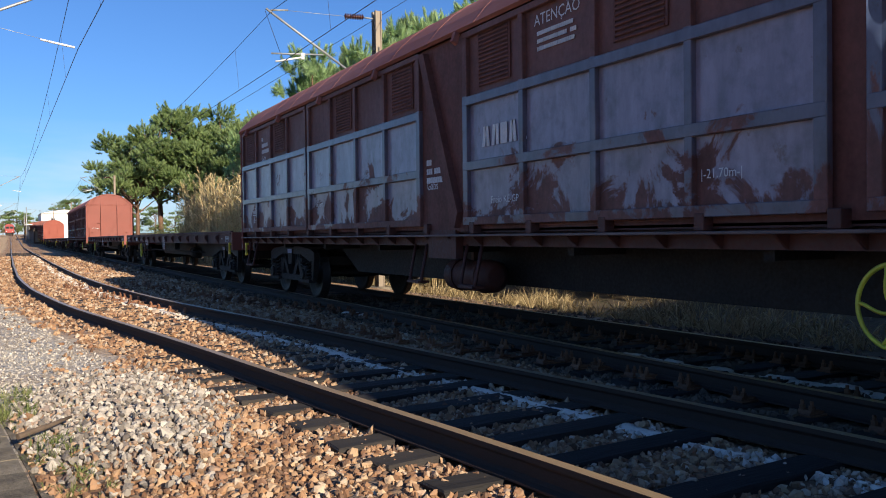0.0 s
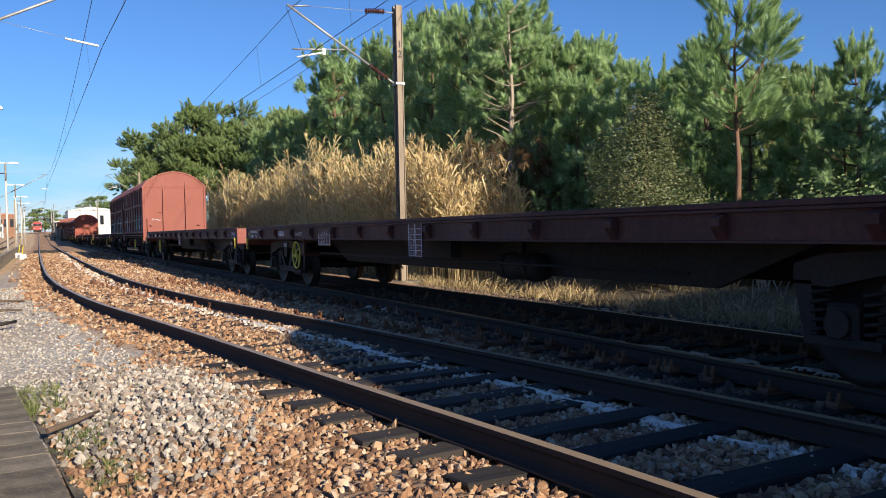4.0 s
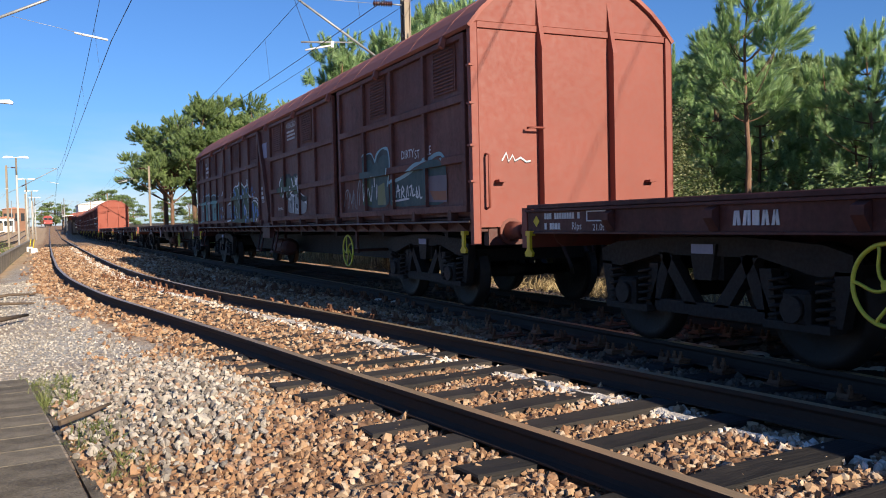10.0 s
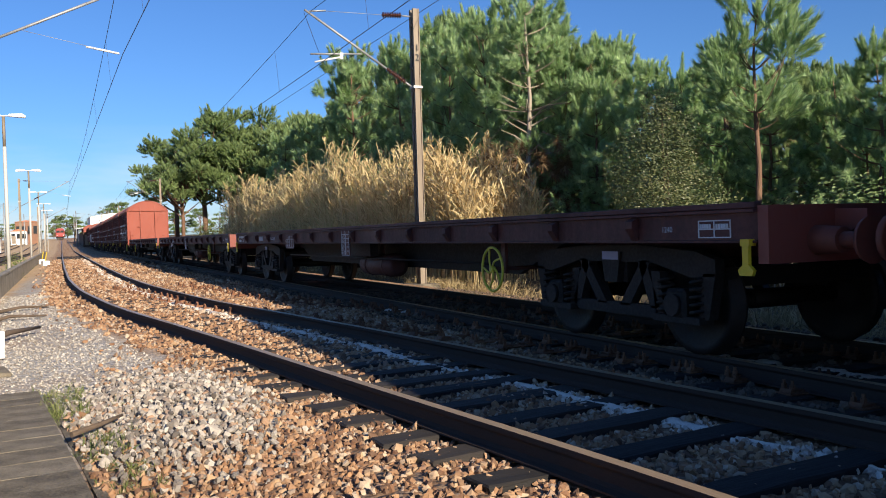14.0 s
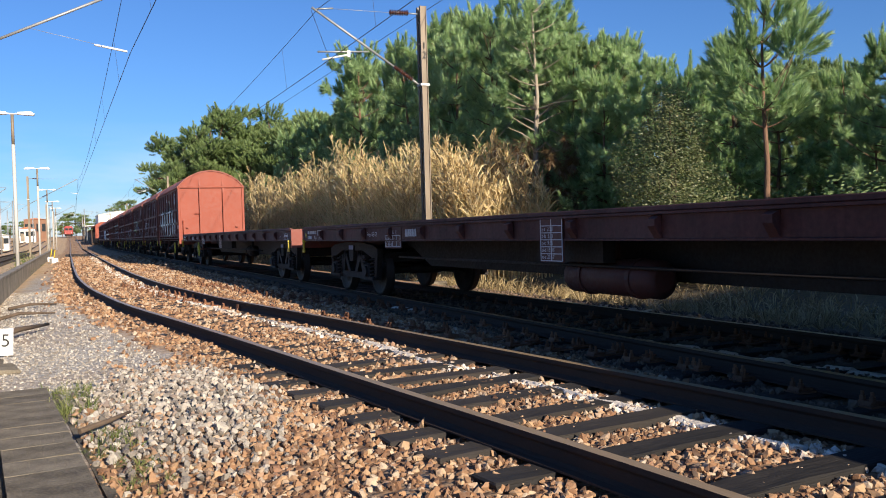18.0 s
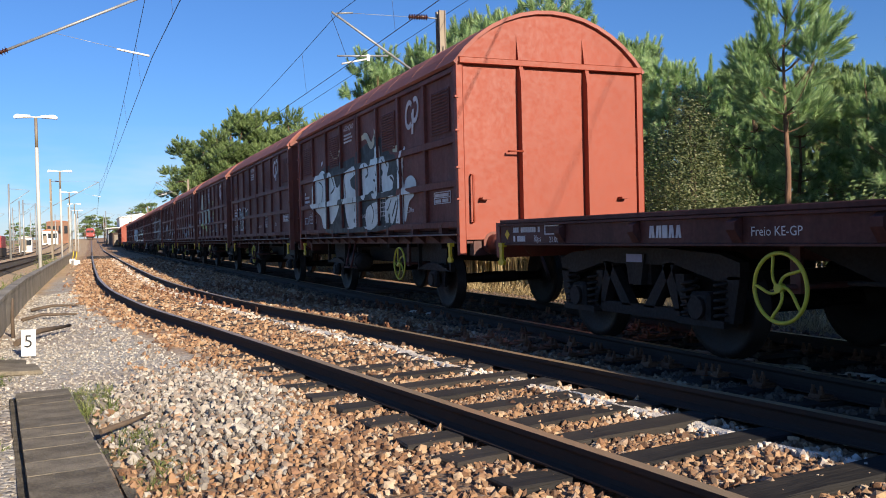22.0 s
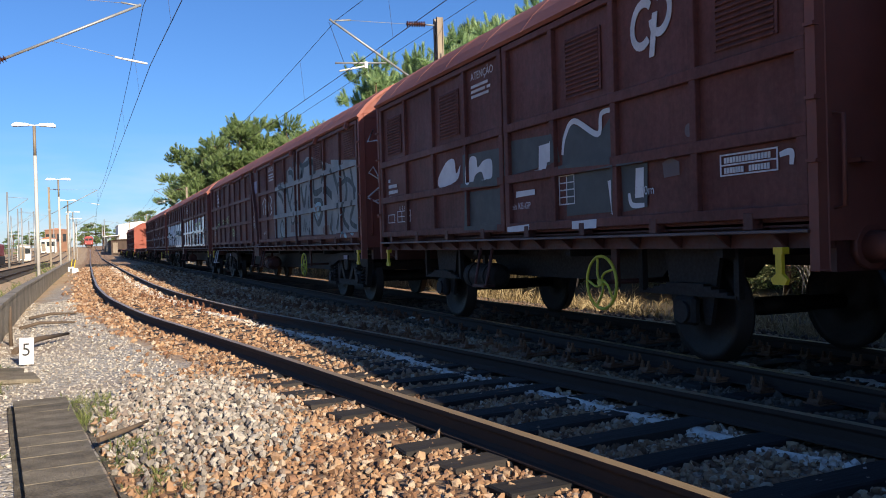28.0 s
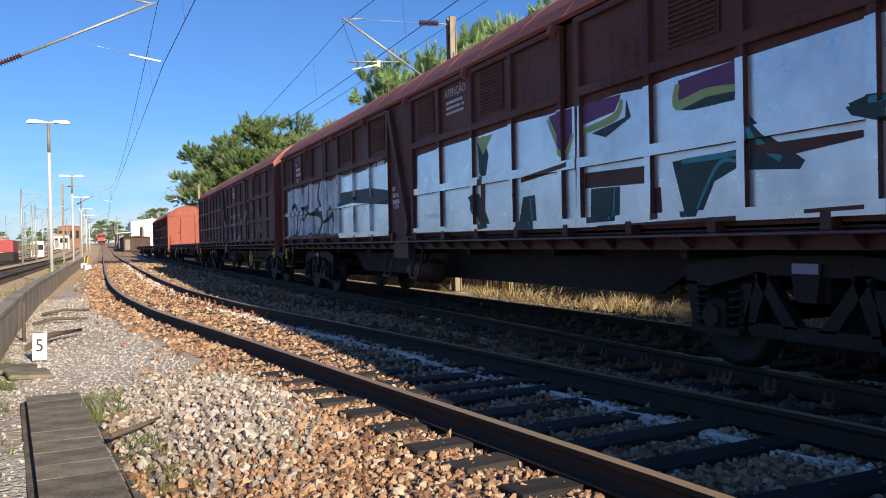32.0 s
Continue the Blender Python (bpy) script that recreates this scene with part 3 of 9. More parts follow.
def bogie(parent, y):
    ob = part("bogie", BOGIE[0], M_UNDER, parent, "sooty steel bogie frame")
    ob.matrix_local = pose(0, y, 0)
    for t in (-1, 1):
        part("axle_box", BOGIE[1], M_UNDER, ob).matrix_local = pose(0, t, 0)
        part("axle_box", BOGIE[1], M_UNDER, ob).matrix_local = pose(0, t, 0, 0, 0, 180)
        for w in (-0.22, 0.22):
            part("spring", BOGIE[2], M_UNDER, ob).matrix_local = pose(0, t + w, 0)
    part("mark", PLATE, M_LILAC, ob)
    for t in (-1, 1):
        WHEELSETS.append((wheelset(ob, t), t))
    return ob


def buffer_mesh():
    q = Mesh()
    q.tube([(0, 0, 0), (0, 0.06, 0)], 0.16, 12).tube([(0, 0.05, 0), (0, 0.36, 0)], [0.12, 0.095], 12)
    q.tube([(0, 0.30, 0), (0, 0.58, 0)], 0.06, 10).tube([(0, 0.56, 0), (0, 0.60, 0)], [0.155, 0.17], 18)
    return q.make("buffer")


BUFFER = buffer_mesh()


def hook_mesh():
    q = Mesh()
    q.tube([(0, 0, 0), (0, 0.22, 0), (0, 0.30, 0.05), (0, 0.33, 0.0), (0, 0.30, -0.07)], [0.05, 0.045, 0.04, 0.035, 0.02], 8)
    q.tube([(-0.06, 0.24, -0.05), (-0.06, 0.28, -0.28), (0.06, 0.28, -0.28), (0.06, 0.24, -0.05)], 0.02, 6)
    q.tube([(0.3, 0, -0.12), (0.3, 0.14, -0.2), (0.25, 0.24, -0.45), (0.2, 0.2, -0.55)], 0.025, 6)
    return q.make("coupling")


HOOK = hook_mesh()


def ends(parent, half, z=1.03):
    for e in (-1, 1):
        for s in (-1, 1):
            b = part("buffer", BUFFER, M_BROWNEND, parent)
            b.matrix_local = pose(s * 0.975, e * half, z, 0, 0, 0 if e > 0 else 180)
        b = part("coupling", HOOK, M_UNDER, parent)
        b.matrix_local = pose(0, e * half, z, 0, 0, 0 if e > 0 else 180)


def handwheel_mesh():
    """A spoked brake wheel in the plane of the side, with its hub at the origin."""
    q = Mesh()
    R, n = 0.26, 36
    q.tube([(0, R * math.cos(2 * math.pi * i / n), R * math.sin(2 * math.pi * i / n)) for i in range(n + 1)], 0.016, 6, False)
    q.tube([(0.03, 0, 0), (-0.03, 0, 0)], 0.035, 10)
    for s in range(5):
        w0 = 2 * math.pi * s / 5 + 0.3
        q.tube([(0, (0.02 + 0.24 * i / 8) * math.cos(w0 + 1.0 * math.sin(i / 8 * 1.6)), (0.02 + 0.24 * i / 8) * math.sin(w0 + 1.0 * math.sin(i / 8 * 1.6))) for i in range(9)], 0.013, 5)
    return q.make("handwheel")


HANDWHEEL = handwheel_mesh()


def handwheel(parent, y, z=0.70):
    ob = part("handwheel", HANDWHEEL, M_YELLOW, parent, "yellow spoked brake wheel")
    ob.matrix_local = pose(-1.40, y, z)
    q = Mesh().tube([(-1.40, y, z), (-0.4, y, z)], 0.025, 8).box(-1.25, -1.21, y - 0.05, y + 0.05, z - 0.05, 1.03)
    part("wheel_spindle", q, M_REDSTEEL, parent)


def hanging_lever(parent, y, z=0.87):
    q = Mesh().prism([(y - 0.03, z + 0.12), (y + 0.03, z + 0.12), (y + 0.03, z - 0.02), (y + 0.08, z - 0.06), (y + 0.06, z - 0.1), (y - 0.06, z - 0.1), (y - 0.08, z - 0.06), (y - 0.03, z - 0.02)], 0, -1.50, -1.47)
    q.box(-1.505, -1.44, y - 0.045, y + 0.045, z + 0.12, z + 0.17)
    part("release_lever", q, M_SIGNYELLOW, parent, "yellow release lever")


TEXTS = {}


def lettering(words, size):
    """Mesh of words, on the plane of a side facing -x; starts at the rear (larger y), reads towards the front."""
    key = (words, size)
    if key not in TEXTS:
        cu = bpy.data.curves.new("text", "FONT")
        cu.body, cu.size, cu.fill_mode, cu.resolution_u = words, size, "FRONT", 2
        ob = bpy.data.objects.new("text", cu)
        me = bpy.data.meshes.new_from_object(ob)
        me.transform(Matrix(((0, 0, -1, 0), (-1, 0, 0, 0), (0, 1, 0, 0), (0, 0, 0, 1))))
        bpy.data.objects.remove(ob)
        TEXTS[key] = me
    return TEXTS[key]


def words(parent, text, size, x, y, z, material=None):
    ob = part("lettering", lettering(text, size), material or M_LABEL, parent)
    ob.matrix_local = pose(x, y, z)
    return ob


def bars(parent, x, y, z, rows, h=0.05, gap=0.035, material=None, label=""):
    """Rows of unreadable marking: each row is a list of bar lengths. y is the rear end."""
    q = Mesh()
    for r, row in enumerate(rows):
        a = y
        for w in row:
            n = max(1, round(w / (0.75 * h)))
            for i in range(n):
                q.box(x - 0.003, x + 0.003, a - w * (i + 0.72) / n, a - w * i / n, z - r * (h + gap), z - r * (h + gap) + h)
            a -= w + 0.05
    return part("marking", q, material or M_LABEL, parent, label)


def frame_mark(parent, x, y, z, w, h, cols=1, rows=1, t=0.012):
    """A ruled table of marks."""
    q = Mesh()
    for i in range(cols + 1):
        a = y - w * i / cols
        q.box(x - 0.003, x + 0.003, a - t, a, z, z + h)
    for j in range(rows + 1):
        b = z + h * j / rows
        q.box(x - 0.0028, x + 0.0028, y - w - t, y, b, b + t)
    return part("marking_table", q, M_LABEL, parent)


def chevron_mark(parent, x, y, z, s=1.0, material=None):
    """The operator's mark as plain slanted strokes."""
    a, mark = y, None
    for w, lean in ((0.055, 0.03), (0.055, -0.03), (0.055, 0.03), (0.05, 0.0), (0.12, 0.0), (0.05, 0.03), (0.05, -0.03), (0.05, 0.04), (0.05, -0.03)):
        q = Mesh().prism([(a, z), (a - w * s, z), (a - (w + lean) * s, z + 0.2 * s), (a - lean * s, z + 0.2 * s)], 0, x - 0.003, x + 0.003)
        if mark:
            part("stroke", q, material or M_LABEL, mark)
        else:
            mark = part("operator_mark", q, material or M_LABEL, parent)
        a -= (w + 0.035) * s
    return mark


def ring_mark(parent, x, y, z):
    """The old operator's mark as two plain open rings."""
    q = Mesh()
    for dy, dz, r, a0, a1 in ((0.13, -0.01, 0.19, -2.3, 2.3), (-0.13, 0.04, 0.17, 1.0, 6.1)):
        n = 20
        pts = [(a0 + (a1 - a0) * i / n) for i in range(n + 1)]
        outer = [(y + dy + r * 0.95 * math.cos(w) - 0.12 * r * math.sin(w), z + dz + r * 1.2 * math.sin(w)) for w in pts]
        inner = [(y + dy + (r - 0.065) * 0.95 * math.cos(w) - 0.12 * r * math.sin(w), z + dz + (r - 0.065) * 1.2 * math.sin(w)) for w in reversed(pts)]
        q.prism(outer + inner, 0, x - 0.003, x + 0.003)
    q.prism([(y - 0.02, z + 0.06), (y - 0.09, z + 0.06), (y - 0.03, z - 0.32), (y + 0.04, z - 0.32)], 0, x - 0.0034, x + 0.003)
    return part("operator_mark", q, M_LABEL, parent)


def louvre_mesh(w, h):
    q = Mesh().box(-0.012, 0.0, -w / 2 - 0.03, -w / 2, 0, h).box(-0.012, 0.0, w / 2, w / 2 + 0.03, 0, h)
    n = 14
    for i in range(n):
        z = h * i / n
        q.prism([(0.0, z + h / n), (-0.022, z + 0.012), (-0.018, z), (0.0, z + h / n - 0.012)], 1, -w / 2, w / 2)
    return q.make("vent")


VENT = louvre_mesh(0.62, 0.62)
PANELS = {}
POSTS = {}


def panel_mesh(w, h):
    """A sheet panel, slightly dished, facing -x, from its lower rear corner."""
    key = (round(w, 3), round(h, 3))
    if key not in PANELS:
        q = Mesh()
        n, m = 5, 4
        v = [(0.008 * math.sin(math.pi * i / n) * math.sin(math.pi * j / m) * 1.4, w * i / n, h * j / m) for j in range(m + 1) for i in range(n + 1)]
        b = len(v)
        v += [(0.03, w * i / n, h * j / m) for j in (0, m) for i in (0, n)]
        f = [(j * (n + 1) + i, (j + 1) * (n + 1) + i, (j + 1) * (n + 1) + i + 1, j * (n + 1) + i + 1) for j in range(m) for i in range(n)]
        q.add(v, f, True)
        q.add(v[b:], [(0, 1, 3, 2)])
        PANELS[key] = q.make("panel")
    return PANELS[key]


def side_door(parent, edges, rows, paint, panel_paint, vents, far=False, frame_paint=None):
    """One sliding door: posts and rails proud of their sheet panels. edges: y of the posts, rows: z of the rails."""
    s = -1 if far else 1
    pw = 0.042
    q = Mesh().box(s * (SIDE + 0.070), s * (SIDE + 0.080), edges[0], edges[-1], rows[0] + 0.01, rows[-1] - 0.01)
    door = part("sliding_door", q, paint, parent)
    for i, y in enumerate(edges):
        w = pw * (1.25 if i in (0, len(edges) - 1) else 1)
        key = (s, round(w, 3), rows[0], rows[-1])
        if key not in POSTS:
            POSTS[key] = Mesh().box(s * SIDE, s * (SIDE + 0.06), -w, w, rows[0], rows[-1], 0.006).make("door_post")
        part("door_post", POSTS[key], frame_paint or paint, door).matrix_local = pose(0, y, 0)
    for j, z in enumerate(rows):
        a, b = (z, z + 0.09) if j == 0 else ((z - 0.07, z) if j == len(rows) - 1 else (z - 0.05, z + 0.05))
        part("door_rail", Mesh().box(s * (SIDE - 0.004), s * (SIDE + 0.055), edges[0] - pw * 1.2, edges[-1] + pw * 1.2, a, b, 0.006), frame_paint or paint, door)
    if not far:
        for i in range(len(edges) - 1):
            for j in range(len(rows) - 1):
                p = part("panel", panel_mesh(edges[i + 1] - edges[i], rows[j + 1] - rows[j]), panel_paint, door)
                p.matrix_local = pose(SIDE + 0.05, edges[i], rows[j])
        for y in vents:
            v = part("vent", VENT, paint, door)
            v.matrix_local = pose(SIDE + 0.05, y, rows[-2] + 0.13)
    return door


def shell(parent, half, paint, end_paint, eave=3.52, apex=4.24, beam=False, roof=None):
    """Walls, ends and roof of a covered wagon."""
    q = Mesh().box(-1.40, 1.40, -half, half, 1.2, 3.45)
    part("body", q, paint, parent)
    out = arc(1.46, eave, apex)
    for e in (-1, 1):
        q = Mesh()
        q.prism([(-1.46, 1.08)] + out + [(1.46, 1.08)], 1, e * half, e * (half + 0.035))
        q.box(-1.46, 1.46, e * half, e * (half + 0.05), 1.08, 1.30)
        w = part("end_wall", q, end_paint, parent)
        for x in (-1.45, 1.45):
            part("corner_post", Mesh().box(x - 0.05, x + 0.05, e * half, e * (half + 0.07), 0.88, eave, 0.008), end_paint, w)
        for x in (-0.53, 0.53):
            part("end_rib", Mesh().prism([(e * (half + 0.03), 1.30), (e * (half + 0.16), 1.30), (e * (half + 0.16), 3.25), (e * (half + 0.10), 3.50), (e * (half + 0.03), 3.95)], 0, x - 0.03, x + 0.03), end_paint, w)
        part("end_beam", Mesh().box(-1.46, 1.46, e * half, e * (half + (0.12 if beam else 0.055)), 3.46, 3.54, 0.006), end_paint, w)
        h = half + 0.1
        q = Mesh()
        q.tube([(-0.75, e * h, 2.28), (-0.75, e * (h + 0.06), 2.28), (-0.55, e * (h + 0.06), 2.28), (-0.55, e * h, 2.28)], 0.014, 6)
        part("end_handle", q, end_paint, w)
        q = Mesh()
        q.tube([(-1.30, e * half, 1.30), (-1.30, e * (h + 0.02), 1.32), (-1.30, e * (h + 0.02), 1.95), (-1.30, e * half, 1.97)], 0.016, 6)
        part("hand_rail", q, end_paint, w)
        for z in (1.62, 2.05, 2.55, 3.0):
            part("hinge", Mesh().box(-1.53, -1.47, e * half, e * (half + 0.09), z, z + 0.025), end_paint, w)
        for a in (-1.12, 1.12):
            part("lamp_bracket", Mesh().box(a - 0.06, a + 0.06, e * (half + 0.035), e * (h + 0.05), 1.62, 1.65), end_paint, w)
    q = Mesh()
    up, lo = arc(1.54, eave - 0.04, apex + 0.03, 14), arc(1.50, eave - 0.07, apex - 0.02, 14)
    q.prism(up + lo[::-1], 1, -half - 0.09, half + 0.09)
    for i in range(int(half * 2 / 1.15)):
        y = -half + 0.6 + i * 1.15
        rib = arc(1.543, eave - 0.04, apex + 0.036, 14)
        q.prism(rib + arc(1.54, eave - 0.05, apex + 0.02, 14)[::-1], 1, y - 0.02, y + 0.02)
    part("roof", q, roof or M_WINTERROOF, parent, "weathered red barrel roof")


def eave_tabs(parent, ys, eave, material):
    for y in ys:
        q = Mesh().prism([(-1.545, eave - 0.05), (-1.58, eave - 0.16), (-1.52, eave - 0.20), (-1.48, eave - 0.05)], 1, y - 0.035, y + 0.035)
        part("roof_latch", q, material, parent)


def sole(parent, half, paint):
    """The long side sills with their running board, the deep middle girders, cross members and brackets of the underframe."""
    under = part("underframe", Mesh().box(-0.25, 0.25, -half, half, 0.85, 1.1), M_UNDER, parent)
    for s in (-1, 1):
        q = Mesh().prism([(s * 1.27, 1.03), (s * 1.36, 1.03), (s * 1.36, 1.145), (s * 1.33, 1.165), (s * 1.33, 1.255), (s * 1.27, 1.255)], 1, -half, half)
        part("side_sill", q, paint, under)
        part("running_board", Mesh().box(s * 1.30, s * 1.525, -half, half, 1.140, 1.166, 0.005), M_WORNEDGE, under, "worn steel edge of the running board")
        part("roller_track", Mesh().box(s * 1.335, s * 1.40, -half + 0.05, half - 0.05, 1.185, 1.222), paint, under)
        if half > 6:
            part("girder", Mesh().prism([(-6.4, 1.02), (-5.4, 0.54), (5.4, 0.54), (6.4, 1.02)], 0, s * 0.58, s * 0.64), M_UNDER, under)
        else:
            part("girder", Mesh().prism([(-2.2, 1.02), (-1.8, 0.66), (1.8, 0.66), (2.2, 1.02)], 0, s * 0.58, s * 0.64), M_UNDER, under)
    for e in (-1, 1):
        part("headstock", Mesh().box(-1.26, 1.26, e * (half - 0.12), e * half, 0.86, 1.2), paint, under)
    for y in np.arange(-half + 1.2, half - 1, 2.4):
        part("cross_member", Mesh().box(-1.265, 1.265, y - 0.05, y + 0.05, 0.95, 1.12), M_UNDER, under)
    for y in np.arange(-half + 0.35, half - 0.2, 0.60):
        part("gusset", Mesh().prism([(-1.36, 1.139), (-1.50, 1.139), (-1.37, 1.035)], 1, y - 0.012, y + 0.012), paint, under)
    for y in np.arange(-half + 0.6, half - 0.4, 1.17):
        part("bracket", Mesh().box(SIDE - 0.012, -1.335, y - 0.05, y + 0.05, 1.168, 1.30, 0.006), paint, under)
    return under


def step_frame(parent, y, paint, w=0.34):
    q = Mesh()
    q.tube([(-1.36, y - w / 2, 1.05), (-1.46, y - w / 2, 0.58), (-1.46, y + w / 2, 0.58), (-1.36, y + w / 2, 1.05)], 0.022, 6)
    q.box(-1.50, -1.34, y - w / 2, y + w / 2, 0.555, 0.585)
    part("step", q, paint, parent)


def tank(parent, y, paint, length=0.95, r=0.19, z=0.66, x=-1.0):
    q = Mesh().tube([(x, y - length / 2 - 0.05, z), (x, y - length / 2, z), (x, y + length / 2, z), (x, y + length / 2 + 0.05, z)], [r * 0.6, r, r, r * 0.6], 18)
    for e in (-0.3, 0.3):
        q.ring((x, z), 1, r, r + 0.015, y + e * length - 0.03, y + e * length + 0.03, 18)
    q.box(x - 0.03, x + 0.03, y - 0.03, y + 0.03, z + r - 0.02, 1.05)
    part("air_tank", q, paint, parent)


WAGONS = []          # (wagon, place along the train)
BROWN, BROWN2 = (0.092, 0.033, 0.027), (0.170, 0.064, 0.052)


def covered_wagon(at, patches=(), silver=None, end=None, label="", marks="gabs", extra=None, tone=1.0, plain=False):
    """A long bogie wagon with sliding walls."""
    root = thing("covered_wagon", pose(NEAR_X, at, 0), label, "freight wagon", "wagons of the freight train")
    root.name = "covered_wagon"
    d, l = tuple(tone * q for q in BROWN), tuple(tone * q for q in BROWN2)
    paint = wagon_paint("brown_wagon_paint", root, d, l, patches)
    sheet = wagon_paint("sheet_panel_paint", root, d, l, patches, silver=silver) if silver else paint
    bars_paint = wagon_paint("door_frame_paint", root, d, l, patches, silver=tuple(0.5 * q for q in silver)) if silver else paint
    end = end or M_FADEDEND
    half = 10.23
    shell(root, half, paint, end)
    rows = [1.27, 1.93, 2.66, 3.44]
    for a, b, gap in ((-10.05, -0.12, 0.19), (1.12, 10.15, 0.095)):
        mid = (a + b) / 2 + (0.055 if a < 0 else 0.0)
        e = [a + (mid - gap - a) * i / 4 for i in range(5)]
        side_door(root, e, rows, paint, sheet, [(e[0] + e[1]) / 2, (e[2] + e[3]) / 2], False, bars_paint)
        e = [mid + gap + (b - mid - gap) * i / 4 for i in range(5)]
        side_door(root, e, rows, paint, sheet, [(e[1] + e[2]) / 2, (e[3] + e[4]) / 2], False, bars_paint)
        side_door(root, [a, (a + b) / 2, b], rows, paint, sheet, [], True)
    q = Mesh().box(-1.44, -1.38, -0.1, 1.08, 1.2, 3.46)
    q.prism([(1.02, 3.40), (0.88, 3.40), (0.02, 1.42), (0.10, 1.24), (0.16, 1.24)], 0, -1.52, -1.44)
    part("middle_pillar", q, paint, root, "recessed middle pillar with a diagonal brace")
    q = Mesh().box(-1.46, -1.36, 0.18, 0.9, 0.88, 1.22)
    part("pillar_foot", q, M_REDSTEEL, root)
    sole(root, half, M_REDSTEEL)
    eave_tabs(root, np.arange(-9.6, 10, 2.4), 3.52, M_WINTERROOF)
    ends(root, half)
    bogie(root, -7.9)
    bogie(root, 7.9)
    for y in (-0.1, 1.3):
        step_frame(root, y, M_REDSTEEL)
    tank(root, 0.55, M_REDSTEEL)
    step_frame(root, 9.7, M_LABEL if at == 211.44 else M_REDSTEEL, 0.5)
    if at != 233.13:
        handwheel(root, -5.3)
    hanging_lever(root, -10.0)
    hanging_lever(root, 9.95)
    x = SIDE + 0.047
    # markings
    bars(root, -1.445, 0.95, 2.02, [[0.14], [0.16, 0.34], [0.5]], 0.07, 0.04)
    words(root, "Gabs", 0.15, -1.446, 0.95, 1.72)
    bars(root, x, 9.0 - 0.3, 3.12, [[0.12], [0.45], [0.52]], 0.075, 0.05)
    words(root, "Gabs", 0.15, x - 0.003, 8.7, 2.72)
    words(root, "ATENÇÃO", 0.16, x - 0.003, -1.50, 3.2)
    bars(root, x, -1.55, 3.1, [[0.6], [0.5, 0.1], [0.62]], 0.04, 0.035)
    words(root, "|-21.70m-|", 0.10 if silver else 0.14, x - 0.003, -3.75 if silver else 4.9, 1.56)
    if silver:
        words(root, "16.66m", 0.13, x - 0.003, 5.3, 1.66)
    frame_mark(root, x, 9.5, 1.62, 0.4, 0.14)
    bars(root, x - 0.002, 9.47, 1.66, [[0.34]], 0.06)
    words(root, "21.0t", 0.11, x - 0.003, 9.4, 1.47)
    words(root, "Freio KE-GP", 0.11, x - 0.003, -0.62, 1.50)
    WAGONS.append((root, at))
    return root


